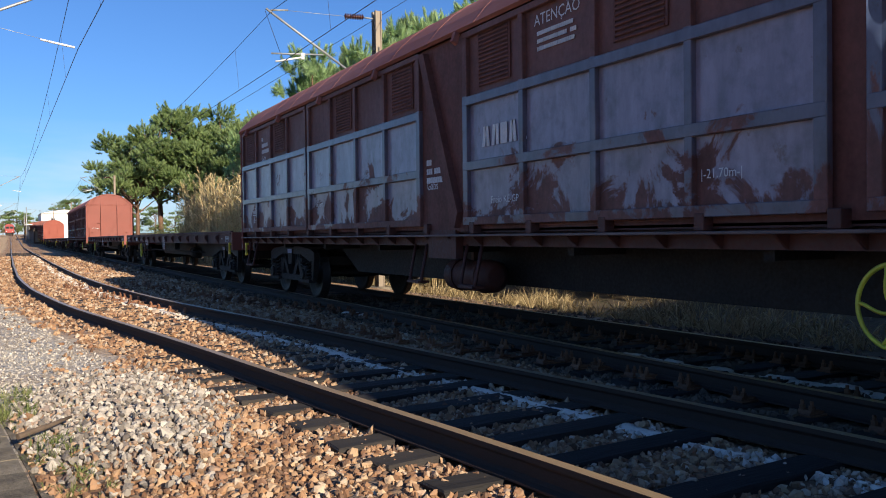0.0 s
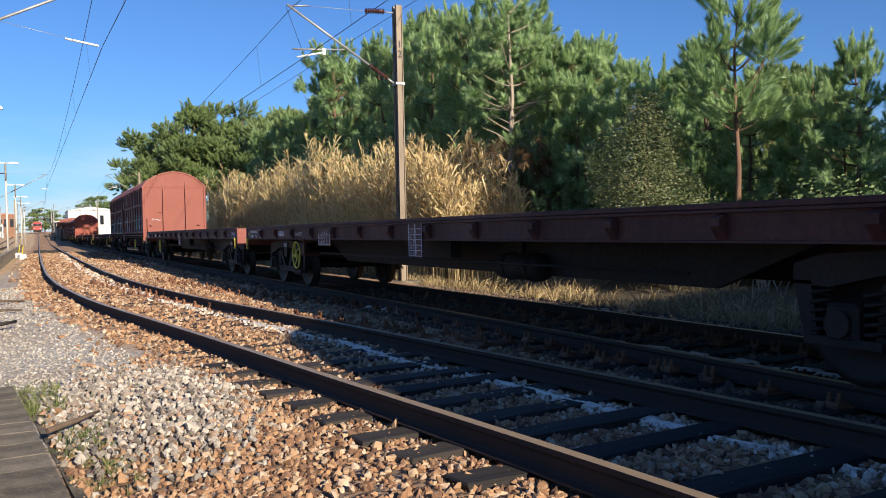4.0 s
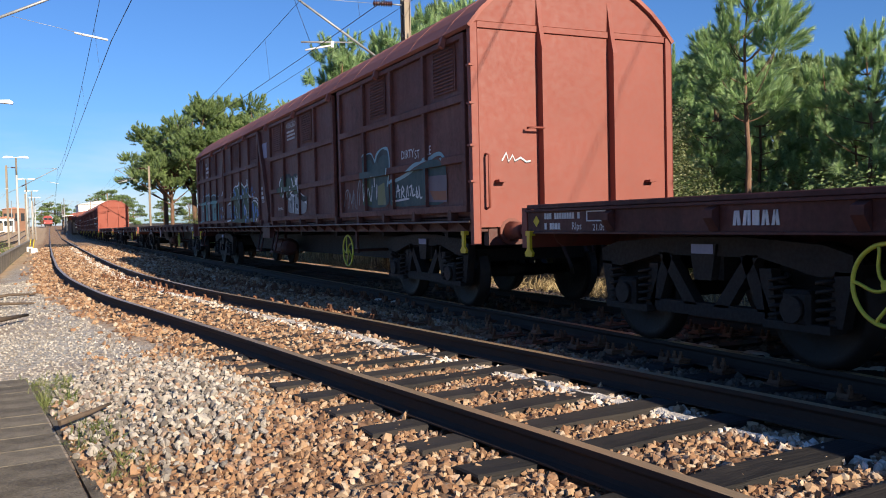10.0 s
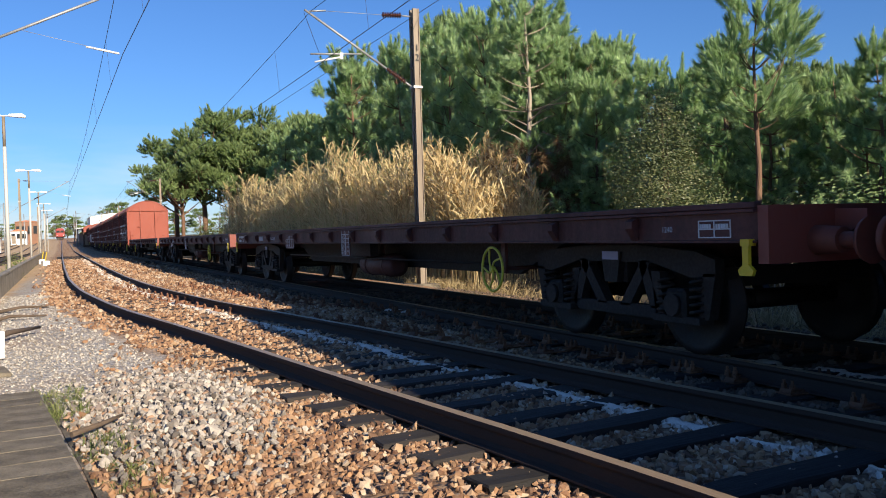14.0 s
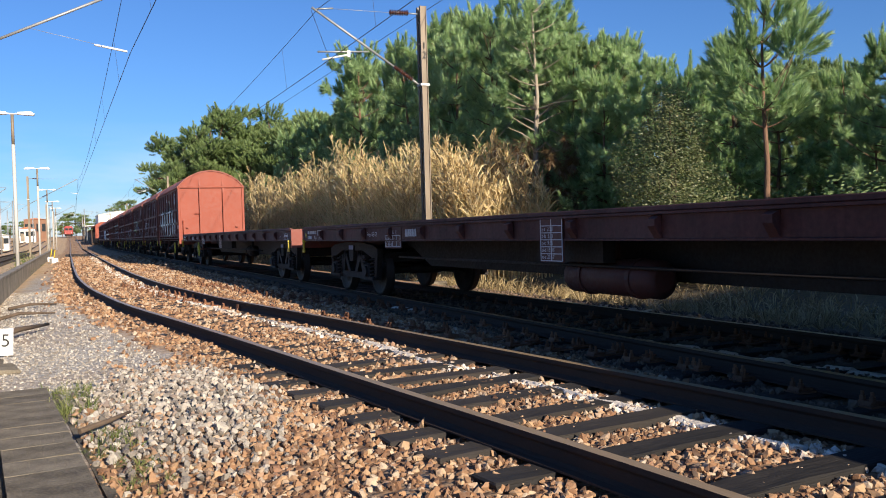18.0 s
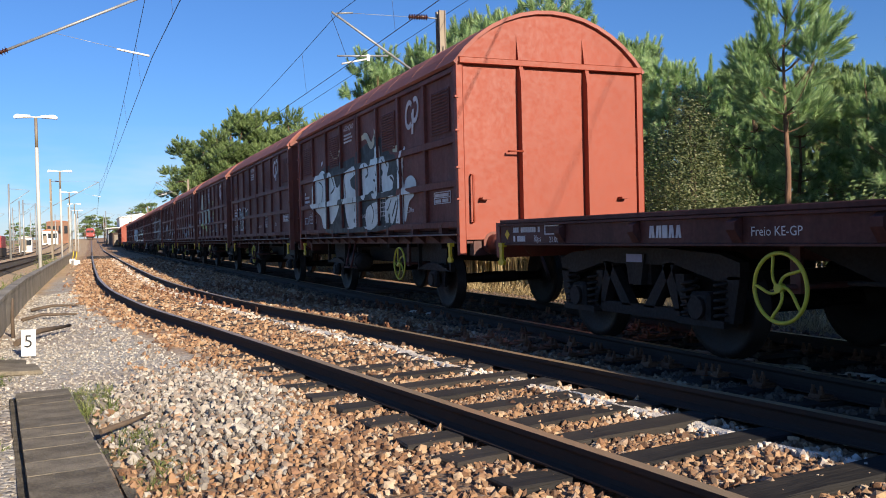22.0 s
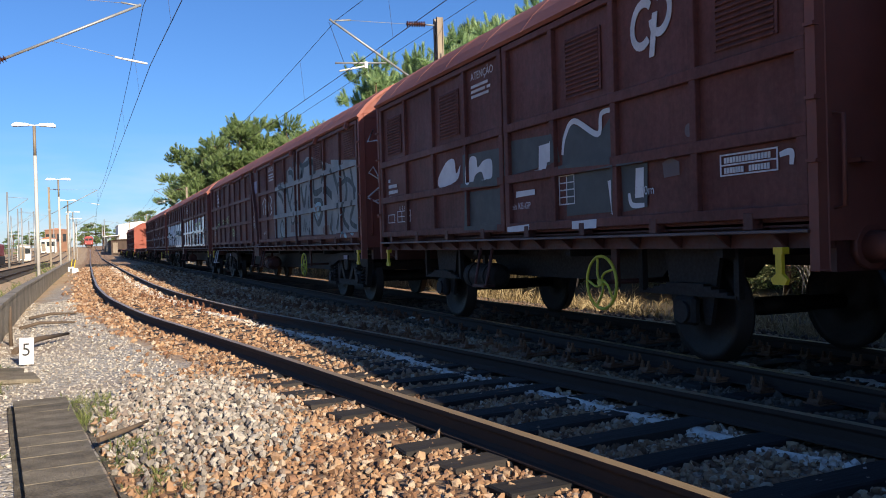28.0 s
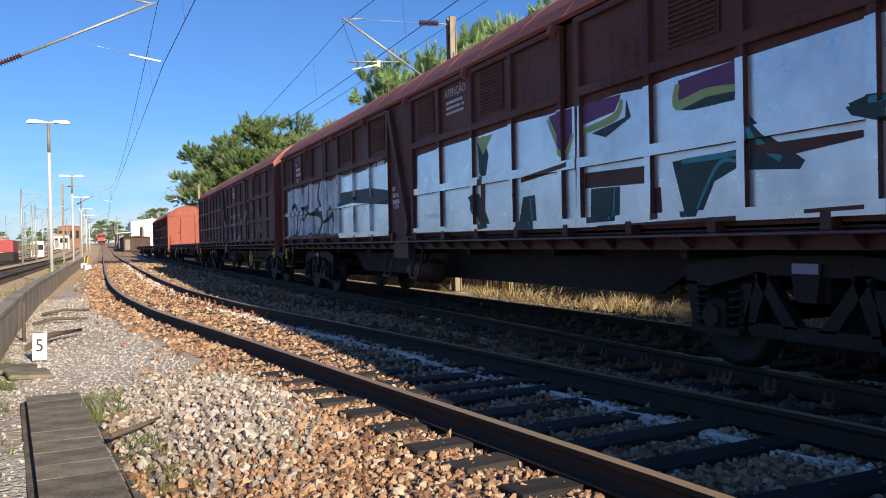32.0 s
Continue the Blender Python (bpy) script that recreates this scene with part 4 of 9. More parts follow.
def short_wagon(at, patches=(), label="", end=None, tone=1.0, wheel_at=-2.0):
    """A two-axle wagon with sliding walls."""
    root = thing("short_covered_wagon", pose(NEAR_X, at, 0), label, "freight wagon", "wagons of the freight train")
    d, l = tuple(tone * q for q in (0.096, 0.030, 0.024)), tuple(tone * q for q in (0.178, 0.060, 0.048))
    paint = wagon_paint("brown_wagon_paint", root, d, l, patches, rust=0.3)
    half = 4.65
    shell(root, half, paint, end or M_BROWNEND, beam=True)
    rows = [1.25, 1.86, 2.46, 3.44]
    e = [-4.58 + 9.16 / 8 * i for i in range(9)]
    w = e[1] - e[0]
    side_door(root, e[:4] + [e[4] - 0.07], rows, paint, paint, [e[0] + w / 2, e[2] + w / 2])
    side_door(root, [e[4] + 0.07] + e[5:], rows, paint, paint, [e[5] + w / 2, e[7] + w / 2])
    side_door(root, [e[0], e[4], e[8]], rows, paint, paint, [], True)
    sole(root, half, M_REDSTEEL)
    ends(root, half)
    for y in (-2.85, 2.85):
        for s in (-1, 1):
            q = Mesh().prism([(y - 0.40, 1.05), (y + 0.40, 1.05), (y + 0.24, 0.35), (y + 0.16, 0.35), (y + 0.12, 0.72), (y - 0.12, 0.72), (y - 0.16, 0.35), (y - 0.24, 0.35)], 0, s * 1.02, s * 1.06)
            part("axle_guard", q, M_UNDER, root)
            q = Mesh()
            for i in range(5):
                q.box(s * 1.07, s * 1.15, y - 0.66 + 0.1 * i, y + 0.66 - 0.1 * i, 0.605 + 0.022 * i, 0.627 + 0.022 * i)
            for t in (-1, 1):
                q.box(s * 1.08, s * 1.14, y + t * 0.66 - 0.03, y + t * 0.66 + 0.03, 0.60, 1.03)
            part("leaf_spring", q, M_UNDER, root)
            q = Mesh().box(s * 1.07, s * 1.17, y - 0.14, y + 0.14, 0.34, 0.60, 0.03).tube([(s * 1.15, y, 0.46), (s * 1.2, y, 0.46)], 0.1, 12)
            part("axle_box", q, M_UNDER, root)
        WHEELSETS.append((wheelset(root, y), y))
    handwheel(root, wheel_at)
    hanging_lever(root, -4.35)
    hanging_lever(root, 4.35)
    step_frame(root, 0.8, M_REDSTEEL)
    tank(root, 1.6, M_UNDER, 0.8, 0.17)
    x = SIDE + 0.047
    ring_mark(root, x, e[1] + w / 2, 3.05)
    words(root, "ATENÇÃO", 0.14, x - 0.003, e[5] - 0.18, 3.22)
    bars(root, x, e[5] - 0.18, 3.12, [[0.5], [0.42, 0.1], [0.52]], 0.035, 0.03)
    words(root, "5.70m", 0.12, x - 0.003, -2.55, 1.52)
    bars(root, x, 4.35, 2.15, [[0.1], [0.42], [0.46], [0.14]], 0.055, 0.04)
    frame_mark(root, x, 4.4, 1.48, 0.3, 0.13)
    frame_mark(root, x, 3.95, 1.48, 0.6, 0.17, 3, 2)
    words(root, "A  B  C", 0.1, x - 0.003, 3.85, 1.67)
    words(root, "Freio KE-GP", 0.11, x - 0.003, 0.0, 1.5)
    frame_mark(root, x, -1.2, 1.5, 0.3, 0.3, 2, 4)
    frame_mark(root, x, -3.7, 1.6, 0.6, 0.16, 1, 2)
    bars(root, x - 0.002, -3.75, 1.7, [[0.5], [0.22, 0.22]], 0.045)
    WAGONS.append((root, at))
    return root


def flat_wagon(at, label="", mark=True, variant=0):
    """A long bogie flat wagon."""
    root = thing("flat_wagon", pose(NEAR_X, at, 0), label, "flat wagon", "wagons of the freight train")
    paint = wagon_paint("flat_wagon_paint", root, (0.046, 0.0155, 0.014), (0.105, 0.036, 0.031), rust=0.4)
    half = 10.15
    frame_part = part("underframe", Mesh().box(-0.25, 0.25, -half, half, 0.85, 1.1), paint, root)
    for s in (-1, 1):
        q = Mesh().prism([(s * 1.37, 1.012), (s * 1.47, 1.012), (s * 1.47, 1.03), (s * 1.45, 1.034), (s * 1.45, 1.236), (s * 1.49, 1.24), (s * 1.49, 1.262), (s * 1.37, 1.262)], 1, -half + 0.11, half - 0.11)
        part("side_sill", q, paint, frame_part)
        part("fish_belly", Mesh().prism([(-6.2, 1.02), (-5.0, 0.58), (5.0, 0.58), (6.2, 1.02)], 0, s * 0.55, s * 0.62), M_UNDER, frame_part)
    for y in np.arange(-half + 1, half, 1.45):
        part("cross_member", Mesh().box(-1.365, 1.365, y - 0.04, y + 0.04, 1.05, 1.19), paint, frame_part)
    deck = Mesh().box(-1.365, 1.365, -half + 0.11, half - 0.11, 1.20, 1.275)
    deck = part("deck", deck, M_DECKWOOD, root, "worn plank deck")
    for s in (-1, 1):
        part("edge_rail", Mesh().box(s * 1.40, s * 1.47, -half + 0.12, half - 0.12, 1.266, 1.315, 0.008), paint, root)
    for y in np.arange(-8.6, 9, 1.32):
        q = Mesh().prism([(-1.455, 1.235), (-1.53, 1.20), (-1.53, 1.14), (-1.455, 1.03)], 1, y - 0.05, y + 0.05)
        part("stake_pocket", q, paint, root)
    for e in (-1, 1):
        q = Mesh().box(-1.46, 1.46, e * (half - 0.1), e * half, 0.86, 1.285)
        for s in (-1, 1):
            q.prism([(e * half, 1.25), (e * (half + 0.28), 1.24), (e * (half + 0.28), 1.16), (e * half, 1.0)], 0, s * 0.72, s * 0.80)
        part("headstock", q, M_FADEDEND, root, "sun-faded red headstock")
    ends(root, half - 0.13, 1.02)
    bogie(root, -7.75)
    bogie(root, 7.75)
    handwheel(root, (5.55 if at == 137.16 else 5.9 if at == 30.08 else 5.8) if variant == 0 else -5.75)
    hanging_lever(root, 9.96)
    hanging_lever(root, -9.96)
    if variant:
        tank(root, -0.6, M_REDSTEEL, 1.45, 0.19, 0.62, -0.9)
    else:
        tank(root, -1.8, M_UNDER, 0.9, 0.16, 0.68, -0.7)
    q = Mesh().tube([(-1.1, -5.2, 0.74), (-1.1, 5.2, 0.74)], 0.018, 6).box(-1.2, -1.05, -0.8, 0.5, 0.78, 1.02)
    part("brake_rod", q, M_UNDER, root)
    x = -1.453
    part("diamond_mark", Mesh().prism([(9.92, 1.14), (9.86, 1.20), (9.80, 1.14), (9.86, 1.08)], 0, x - 0.004, x), M_SIGNYELLOW, root)
    bars(root, x, 9.70, 1.16, [[0.14, 0.36, 0.05]], 0.06)
    words(root, "Rlps", 0.1, x - 0.003, 9.2, 1.055)
    bars(root, x, 9.70, 1.055, [[0.05, 0.2]], 0.065)
    frame_mark(root, x, 8.95, 1.13, 0.3, 0.09)
    words(root, "21.0t", 0.09, x - 0.003, 8.85, 1.045)
    chevron_mark(root, x - 0.002, 4.0 if at == 115.86 else 7.05, 1.08, 0.55)
    words(root, "Freio KE-GP", 0.1, x - 0.003, 5.78, 1.09)
    if at != 51.42:
        a = 4.86 if at == 115.86 else 4.17
        part("load_plate", Mesh().box(-1.46, -1.455, a - 0.70, a + 0.02, 0.90, 1.235), M_REDSTEEL, root)
        frame_mark(root, -1.463, a, 0.925, 0.66, 0.17, 4, 2, 0.009)
        words(root, "A   B   C", 0.09, -1.463, a - 0.2, 1.115)
        words(root, "90 40t 48t 56t", 0.065, -1.464, a - 0.02, 1.022)
        words(root, "S   40t  48t", 0.065, -1.464, a - 0.03, 0.94)
    frame_mark(root, x, -9.41, 1.05, 0.35, 0.13, 2, 2, 0.009)
    bars(root, x - 0.002, -9.43, 1.125, [[0.13, 0.14]], 0.035)
    words(root, "1240", 0.07, x - 0.003, -8.96, 1.10)
    part("load_board", Mesh().box(-1.475, -1.455, -0.49, -0.04, 0.79, 1.26), M_REDSTEEL, root)
    frame_mark(root, -1.478, -0.05, 0.80, 0.43, 0.44, 2, 6, 0.008)
    for i, row in enumerate(("a-a  2.28", "b-b  5.31", "c-c  9.55", "d-d 15.43", "e-e 20.57")):
        words(root, row, 0.066, -1.48, -0.08, 1.115 - i * 0.073)
    WAGONS.append((root, at))
    return root


def build_train():
    W = (0.62, 0.64, 0.66)
    chrome = (0.72, 0.76, 0.80)
    plum = (0.29, 0.25, 0.33)
    x = SIDE + 0.044
    empty = "dark red empty flat wagon with plank deck"
    covered_wagon(-13.14, silver=plum, label="brown covered bogie wagon with worn lilac-grey sliding doors")
    g = covered_wagon(8.56, [(-6.4, -5.3, 1.3, 2.6, W, None, 1.6, 3.0)], silver=plum, label="brown covered bogie wagon with worn lilac-grey sliding doors")
    chevron_mark(g, x, -0.45, 2.12, 1.1)
    flat_wagon(30.08, empty)
    flat_wagon(51.42, empty)
    g = covered_wagon(72.94, label="brown covered bogie wagon sprayed with teal and blue graffiti")
    part("lilac_patch", Mesh().box(-1.449, -1.443, 0.3, 0.8, 2.75, 3.1), M_LILAC, g)
    flat_wagon(94.54, empty, variant=1)
    flat_wagon(115.86, empty, variant=1)
    flat_wagon(137.16, empty)
    short_wagon(153.07, [], "red-brown two-axle covered wagon with large silver graffiti", end=M_ORANGEEND)
    short_wagon(163.6, [], "red-brown two-axle covered wagon with thin white and grey graffiti", tone=0.9, wheel_at=1.05)
    short_wagon(174.19, [], "red-brown two-axle covered wagon with pale green graffiti", tone=0.9, wheel_at=1.05)
    short_wagon(184.78, [(-3.5, 1.5, 1.4, 2.1, (0.30, 0.30, 0.32), None, 0.9, 7.0)], "plain red-brown two-axle covered wagon", tone=0.95, wheel_at=1.05)
    short_wagon(195.37, [], "red-brown two-axle covered wagon with blocky white graffiti", tone=0.9, wheel_at=-1.9)
    g = covered_wagon(211.44, [(-10.1, -8.4, 1.4, 2.6, (0.30, 0.45, 0.50), None, 1.3, 9.5)], label="brown covered bogie wagon with grey and black graffiti")
    part("lilac_patch", Mesh().box(-1.449, -1.443, 0.3, 0.8, 2.75, 3.1), M_LILAC, g)
    covered_wagon(233.13, [(1.2, 9.9, 1.32, 2.60, chrome, (0.02, 0.06, 0.065), 0.6, 8.0, "chrome", "crisp")],
                  label="brown covered bogie wagon with broad silver and teal graffiti", tone=0.9)
    covered_wagon(254.83, [(-8, 6, 1.4, 2.4, (0.30, 0.32, 0.34), None, 0.8, 3.0)], label="dark brown covered bogie wagon", tone=0.9)
    flat_wagon(276.3, empty)
    covered_wagon(297.8, label="orange-ended brown covered bogie wagon", end=M_ORANGEEND)
    flat_wagon(319.3, empty, variant=1)
    flat_wagon(340.6, empty, variant=1)


build_train()


# ---- sprayed paint ----
from mathutils.geometry import tessellate_polygon


def spray(name, dark, light, metal=0.0, rough=(0.5, 0.75)):
    return surface(name, dark, light, 1.6, 7, rough, metal, 0.05, 0.003)


M_SINK = spray("black_spray", (0.005, 0.009, 0.010), (0.014, 0.020, 0.022))
M_SDEEPINK = spray("blue_black_spray", (0.008, 0.020, 0.026), (0.018, 0.036, 0.044))
M_SSILVER = spray("silver_spray", (0.32, 0.34, 0.36), (0.66, 0.69, 0.71), 0.5, (0.35, 0.55))
M_SCHROME = spray("chrome_spray", (0.52, 0.56, 0.60), (0.92, 0.95, 0.97), 0.75, (0.25, 0.45))
M_SCHALK = spray("chalky_grey_spray", (0.13, 0.15, 0.155), (0.33, 0.35, 0.35))
M_SGREY = spray("grey_spray", (0.16, 0.17, 0.19), (0.34, 0.36, 0.38))
M_SDARKGREY = spray("dark_grey_spray", (0.040, 0.045, 0.045), (0.075, 0.080, 0.080))
M_SWHITE = spray("white_spray", (0.48, 0.50, 0.53), (0.74, 0.76, 0.78))
M_SPALE = spray("pale_yellow_spray", (0.38, 0.40, 0.30), (0.58, 0.59, 0.46))
M_STEAL = spray("teal_spray", (0.055, 0.20, 0.21), (0.13, 0.33, 0.34))
M_SDARKTEAL = spray("dark_teal_spray", (0.014, 0.040, 0.045), (0.03, 0.075, 0.08))
M_SCYAN = spray("cyan_spray", (0.04, 0.26, 0.30), (0.07, 0.36, 0.40))
M_SSKY = spray("pale_blue_spray", (0.18, 0.32, 0.38), (0.30, 0.46, 0.52))
M_SBLUE = spray("blue_spray", (0.05, 0.15, 0.40), (0.09, 0.22, 0.50))
M_SMOSS = spray("moss_green_spray", (0.022, 0.050, 0.022), (0.045, 0.085, 0.038))
M_SLIME = spray("lime_spray", (0.32, 0.45, 0.14), (0.45, 0.58, 0.24))
M_SPALEGREEN = spray("pale_green_grey_spray", (0.24, 0.32, 0.27), (0.46, 0.55, 0.47))
M_SOLIVE = spray("olive_spray", (0.12, 0.14, 0.06), (0.20, 0.22, 0.10))
M_SPURPLE = spray("purple_spray", (0.11, 0.035, 0.13), (0.18, 0.07, 0.20))
M_SLILAC = spray("lilac_brown_patch", (0.11, 0.085, 0.11), (0.19, 0.15, 0.18))
M_SFADED = spray("brown_grey_patch", (0.10, 0.070, 0.068), (0.18, 0.13, 0.125))
M_SRUST = spray("orange_spray", (0.20, 0.07, 0.03), (0.30, 0.12, 0.06))
M_SBROWNPATCH = spray("brown_overpaint", (0.060, 0.020, 0.015), (0.105, 0.036, 0.028))

GRIDS = {"covered": ([-10.05 + 1.2075 * i for i in range(5)] + [-4.84 + 1.18 * i for i in range(5)] + [1.12 + 1.105 * i for i in range(5)] + [5.73 + 1.105 * i for i in range(5)], (1.27, 1.36), (1.93, 2.66)),
         "short": ([-4.58 + 1.145 * i for i in range(9)], (1.25, 1.34), (1.86, 2.46))}
LAYER = {}


def clip(poly, axis, at, keep_less):
    """The piece of a polygon on one side of a line."""
    out = []
    for a, b in zip(poly, poly[1:] + poly[:1]):
        ia, ib = (a[axis] <= at) == keep_less, (b[axis] <= at) == keep_less
        if ia:
            out.append(a)
        if ia != ib:
            t = (at - a[axis]) / (b[axis] - a[axis])
            out.append((a[0] + (b[0] - a[0]) * t, a[1] + (b[1] - a[1]) * t))
    return out


def rounded(outline):
    """The outline with its corners drawn as soft curves."""
    n, out = len(outline), []
    for i in range(n):
        a, b, c = outline[i - 1], outline[i], outline[(i + 1) % n]
        p, q = [tuple(b[k] + (o[k] - b[k]) * 0.38 for k in range(2)) for o in (a, c)]
        out += [tuple(p[k] * (1 - t) ** 2 + 2 * b[k] * t * (1 - t) + q[k] * t * t for k in range(2)) for t in (0.0, 0.35, 0.65, 1.0)]
    return out


def fill(wagon, material, outline, name="graffiti_fill", round_off=True, pieces=None):
    """Paint laid over posts, rails and panels alike: the shape is cut at their edges and follows each one's depth."""
    kind = "short" if wagon.name.startswith("short") else "covered"
    if round_off and len(outline) > 6:
        outline = rounded(outline)
    posts, foot, rails = GRIDS[kind]
    box = (min(p[0] for p in outline), max(p[0] for p in outline), min(p[1] for p in outline), max(p[1] for p in outline))
    under = LAYER.setdefault(wagon.name, [])
    level = 1 + max([k for k, o in under if box[0] < o[1] and o[0] < box[1] and box[2] < o[3] and o[2] < box[3]], default=0)
    under.append((level, box))
    up = 0.0009 * level
    if pieces is None:
        pieces = [[outline[i] for i in tri] for tri in tessellate_polygon([[Vector((p[0], p[1], 0.0)) for p in outline]])]
    ys = sorted([p + s for p in posts for s in (-0.0435, 0.0435)])
    zs = sorted([1.26 if kind == "covered" else 1.24, foot[1]] + [r + s for r in rails for s in (-0.051, 0.051)] + [3.37])
    verts, faces = [], []
    for iy in range(len(ys) - 1):
        post = ys[iy + 1] - ys[iy] < 0.1
        if box[0] > ys[iy + 1] or box[1] < ys[iy] or kind == "covered" and -0.2 < (ys[iy] + ys[iy + 1]) / 2 < 1.15 and not post:
            continue
        for piece in pieces:
            column = clip(clip(piece, 0, ys[iy], False), 0, ys[iy + 1], True)
            if len(column) < 3:
                continue
            for iz in range(len(zs) - 1):
                cell = clip(clip(column, 1, zs[iz], False), 1, zs[iz + 1], True)
                if len(cell) < 3:
                    continue
                x = (SIDE - 0.0065 if iz % 2 == 0 else SIDE - 0.0025 if post else SIDE + 0.0465) - up
                n = len(verts)
                verts += [(x, y, z) for y, z in cell]
                faces.append(tuple(range(n, n + len(cell))))
    if faces:
        me = bpy.data.meshes.new(name)
        me.from_pydata(verts, [], faces)
        part(name, me, material, wagon)


def line(wagon, material, width, points, name="graffiti_line"):
    """A sprayed stroke along a smooth curve."""
    p = [points[0]] + list(points) + [points[-1]]
    curve = []
    for a, b, c, d in zip(p, p[1:], p[2:], p[3:]):
        for i in range(6):
            t = i / 6
            curve.append(tuple(0.5 * (2 * b[k] + (c[k] - a[k]) * t + (2 * a[k] - 5 * b[k] + 4 * c[k] - d[k]) * t * t + (3 * b[k] - a[k] - 3 * c[k] + d[k]) * t ** 3) for k in range(2)))
    curve.append(points[-1])
    left, right = [], []
    for i, q in enumerate(curve):
        a, b = curve[max(0, i - 1)], curve[min(len(curve) - 1, i + 1)]
        dy, dz = b[0] - a[0], b[1] - a[1]
        L = math.hypot(dy, dz) or 1.0
        w = width * (0.36 + 0.14 * math.sin(math.pi * i / (len(curve) - 1)))
        left.append((q[0] - dz / L * w, q[1] + dy / L * w))
        right.append((q[0] + dz / L * w, q[1] - dy / L * w))
    fill(wagon, material, left + right[::-1], name, False, [[left[i], left[i + 1], right[i + 1], right[i]] for i in range(len(left) - 1)])


def dot(wagon, material, y, z, r):
    fill(wagon, material, [(y + r * math.cos(i * math.pi / 8), z + 1.15 * r * math.sin(i * math.pi / 8)) for i in range(16)], "graffiti_dot", False)


def wagon_at(at):
    return next(w for w, s in WAGONS if s == at)


def silver_letters():
    g = wagon_at(153.07)
    fill(g, M_SINK, [(3.26, 2.4), (2.77, 2.66), (1.61, 2.67), (0.92, 2.64), (0.4, 2.68), (0.11, 2.68), (-0.11, 2.78), (-0.58, 2.85), (-0.88, 2.85), (-1.17, 2.9), (-1.56, 2.76), (-1.76, 2.51), (-2.12, 2.49), (-2.22, 2.45), (-2.2, 1.87), (-2.1, 1.7), (-2.03, 1.41), (-1.92, 1.3), (-0.81, 1.22), (2.22, 1.21), (2.63, 1.48), (3.3, 1.83)])
    fill(g, M_SSILVER, [(3.81, 1.89), (3.52, 2.2), (3.25, 2.47), (2.67, 2.63), (2.39, 2.49), (2.29, 2.18), (2.35, 1.35), (2.75, 1.35), (2.84, 1.61)])
    fill(g, M_SSILVER, [(2.16, 2.5), (1.87, 2.52), (1.58, 2.11), (1.25, 2.29), (1.22, 2.02), (1.61, 1.61), (2.21, 1.34)])
    fill(g, M_SSILVER, [(1.11, 2.38), (0.51, 2.46), (0.12, 2.5), (0.07, 2.31), (0.62, 2.24), (0.53, 2.1), (0.06, 2), (0.04, 1.33), (0.78, 1.3), (1.02, 1.68)])
    fill(g, M_SSILVER, [(-0.16, 2.47), (-0.56, 2.5), (-0.79, 2.38), (-0.88, 2.53), (-1.13, 2.71), (-1.26, 2.72), (-1.24, 1.82), (-0.91, 1.81), (-0.84, 1.99), (-0.53, 1.94), (-0.43, 1.81), (-0.2, 1.86)])
    fill(g, M_SSILVER, [(-0.4, 1.68), (-0.83, 1.76), (-1.26, 1.76), (-1.21, 1.37), (-0.81, 1.26), (-0.39, 1.31), (-0.31, 1.5)])
    fill(g, M_SSILVER, [(-1.32, 2.49), (-1.58, 2.54), (-1.73, 2.34), (-1.56, 2.15), (-1.89, 2.19), (-1.97, 2.05), (-1.88, 1.93), (-1.46, 1.89), (-1.3, 1.94)])
    fill(g, M_SSILVER, [(-1.45, 1.74), (-1.76, 1.82), (-2.07, 1.83), (-2.1, 1.7), (-1.89, 1.36), (-1.5, 1.3), (-1.43, 1.52)])
    fill(g, M_SSILVER, [(-2.24, 2.39), (-2.38, 2.41), (-2.42, 1.92), (-2.2, 1.92)])
    fill(g, M_SSILVER, [(-2.43, 2.04), (-2.75, 2.11), (-2.95, 2.03), (-3.01, 1.9), (-2.51, 1.9), (-2.95, 1.79), (-2.62, 1.69), (-2.52, 1.42), (-2.4, 1.35)])
    fill(g, M_SSILVER, [(-2.21, 1.81), (-2.37, 1.82), (-2.4, 1.35), (-1.99, 1.37)])
    line(g, M_SINK, 0.05, [(1.98, 2.43), (1.76, 2.18), (2.06, 2.07)])
    line(g, M_SINK, 0.05, [(0.6, 2.24), (0.18, 2.3), (0.04, 2.07)])
    line(g, M_SINK, 0.05, [(-0.41, 2.66), (-0.58, 2.51)])
    line(g, M_SINK, 0.05, [(-0.84, 2.16), (-1.05, 2.09), (-1.14, 1.94)])
    line(g, M_SINK, 0.05, [(-1.75, 2.15), (-1.92, 2.06), (-1.88, 1.91)])
    line(g, M_SINK, 0.05, [(-2.09, 2.44), (-2.04, 2.26)])
    line(g, M_SINK, 0.05, [(-2.11, 2.21), (-2.08, 1.99)])
    line(g, M_SINK, 0.05, [(-2.05, 1.74), (-1.82, 1.48)])
    line(g, M_SINK, 0.05, [(-0.44, 2.47), (-0.55, 2.3), (-0.39, 2.23)])
    line(g, M_SINK, 0.045, [(1.5, 2.43), (1.25, 2.18)])
    line(g, M_SINK, 0.06, [(-1.5, 1.36), (-1.78, 1.35)])
    line(g, M_SINK, 0.05, [(-1.01, 2.4), (-1.14, 2.21)])
    line(g, M_SINK, 0.035, [(0.99, 2.2), (0.95, 1.96), (1.13, 1.69)])
    line(g, M_SINK, 0.035, [(0.37, 2.38), (0.14, 2.11)])
    line(g, M_SINK, 0.035, [(-0.68, 1.75), (-0.83, 1.56), (-0.71, 1.39)])
    line(g, M_SINK, 0.035, [(-1.48, 2.46), (-1.63, 2.33)])
    line(g, M_SINK, 0.035, [(-1.12, 1.63), (-1.04, 1.38)])
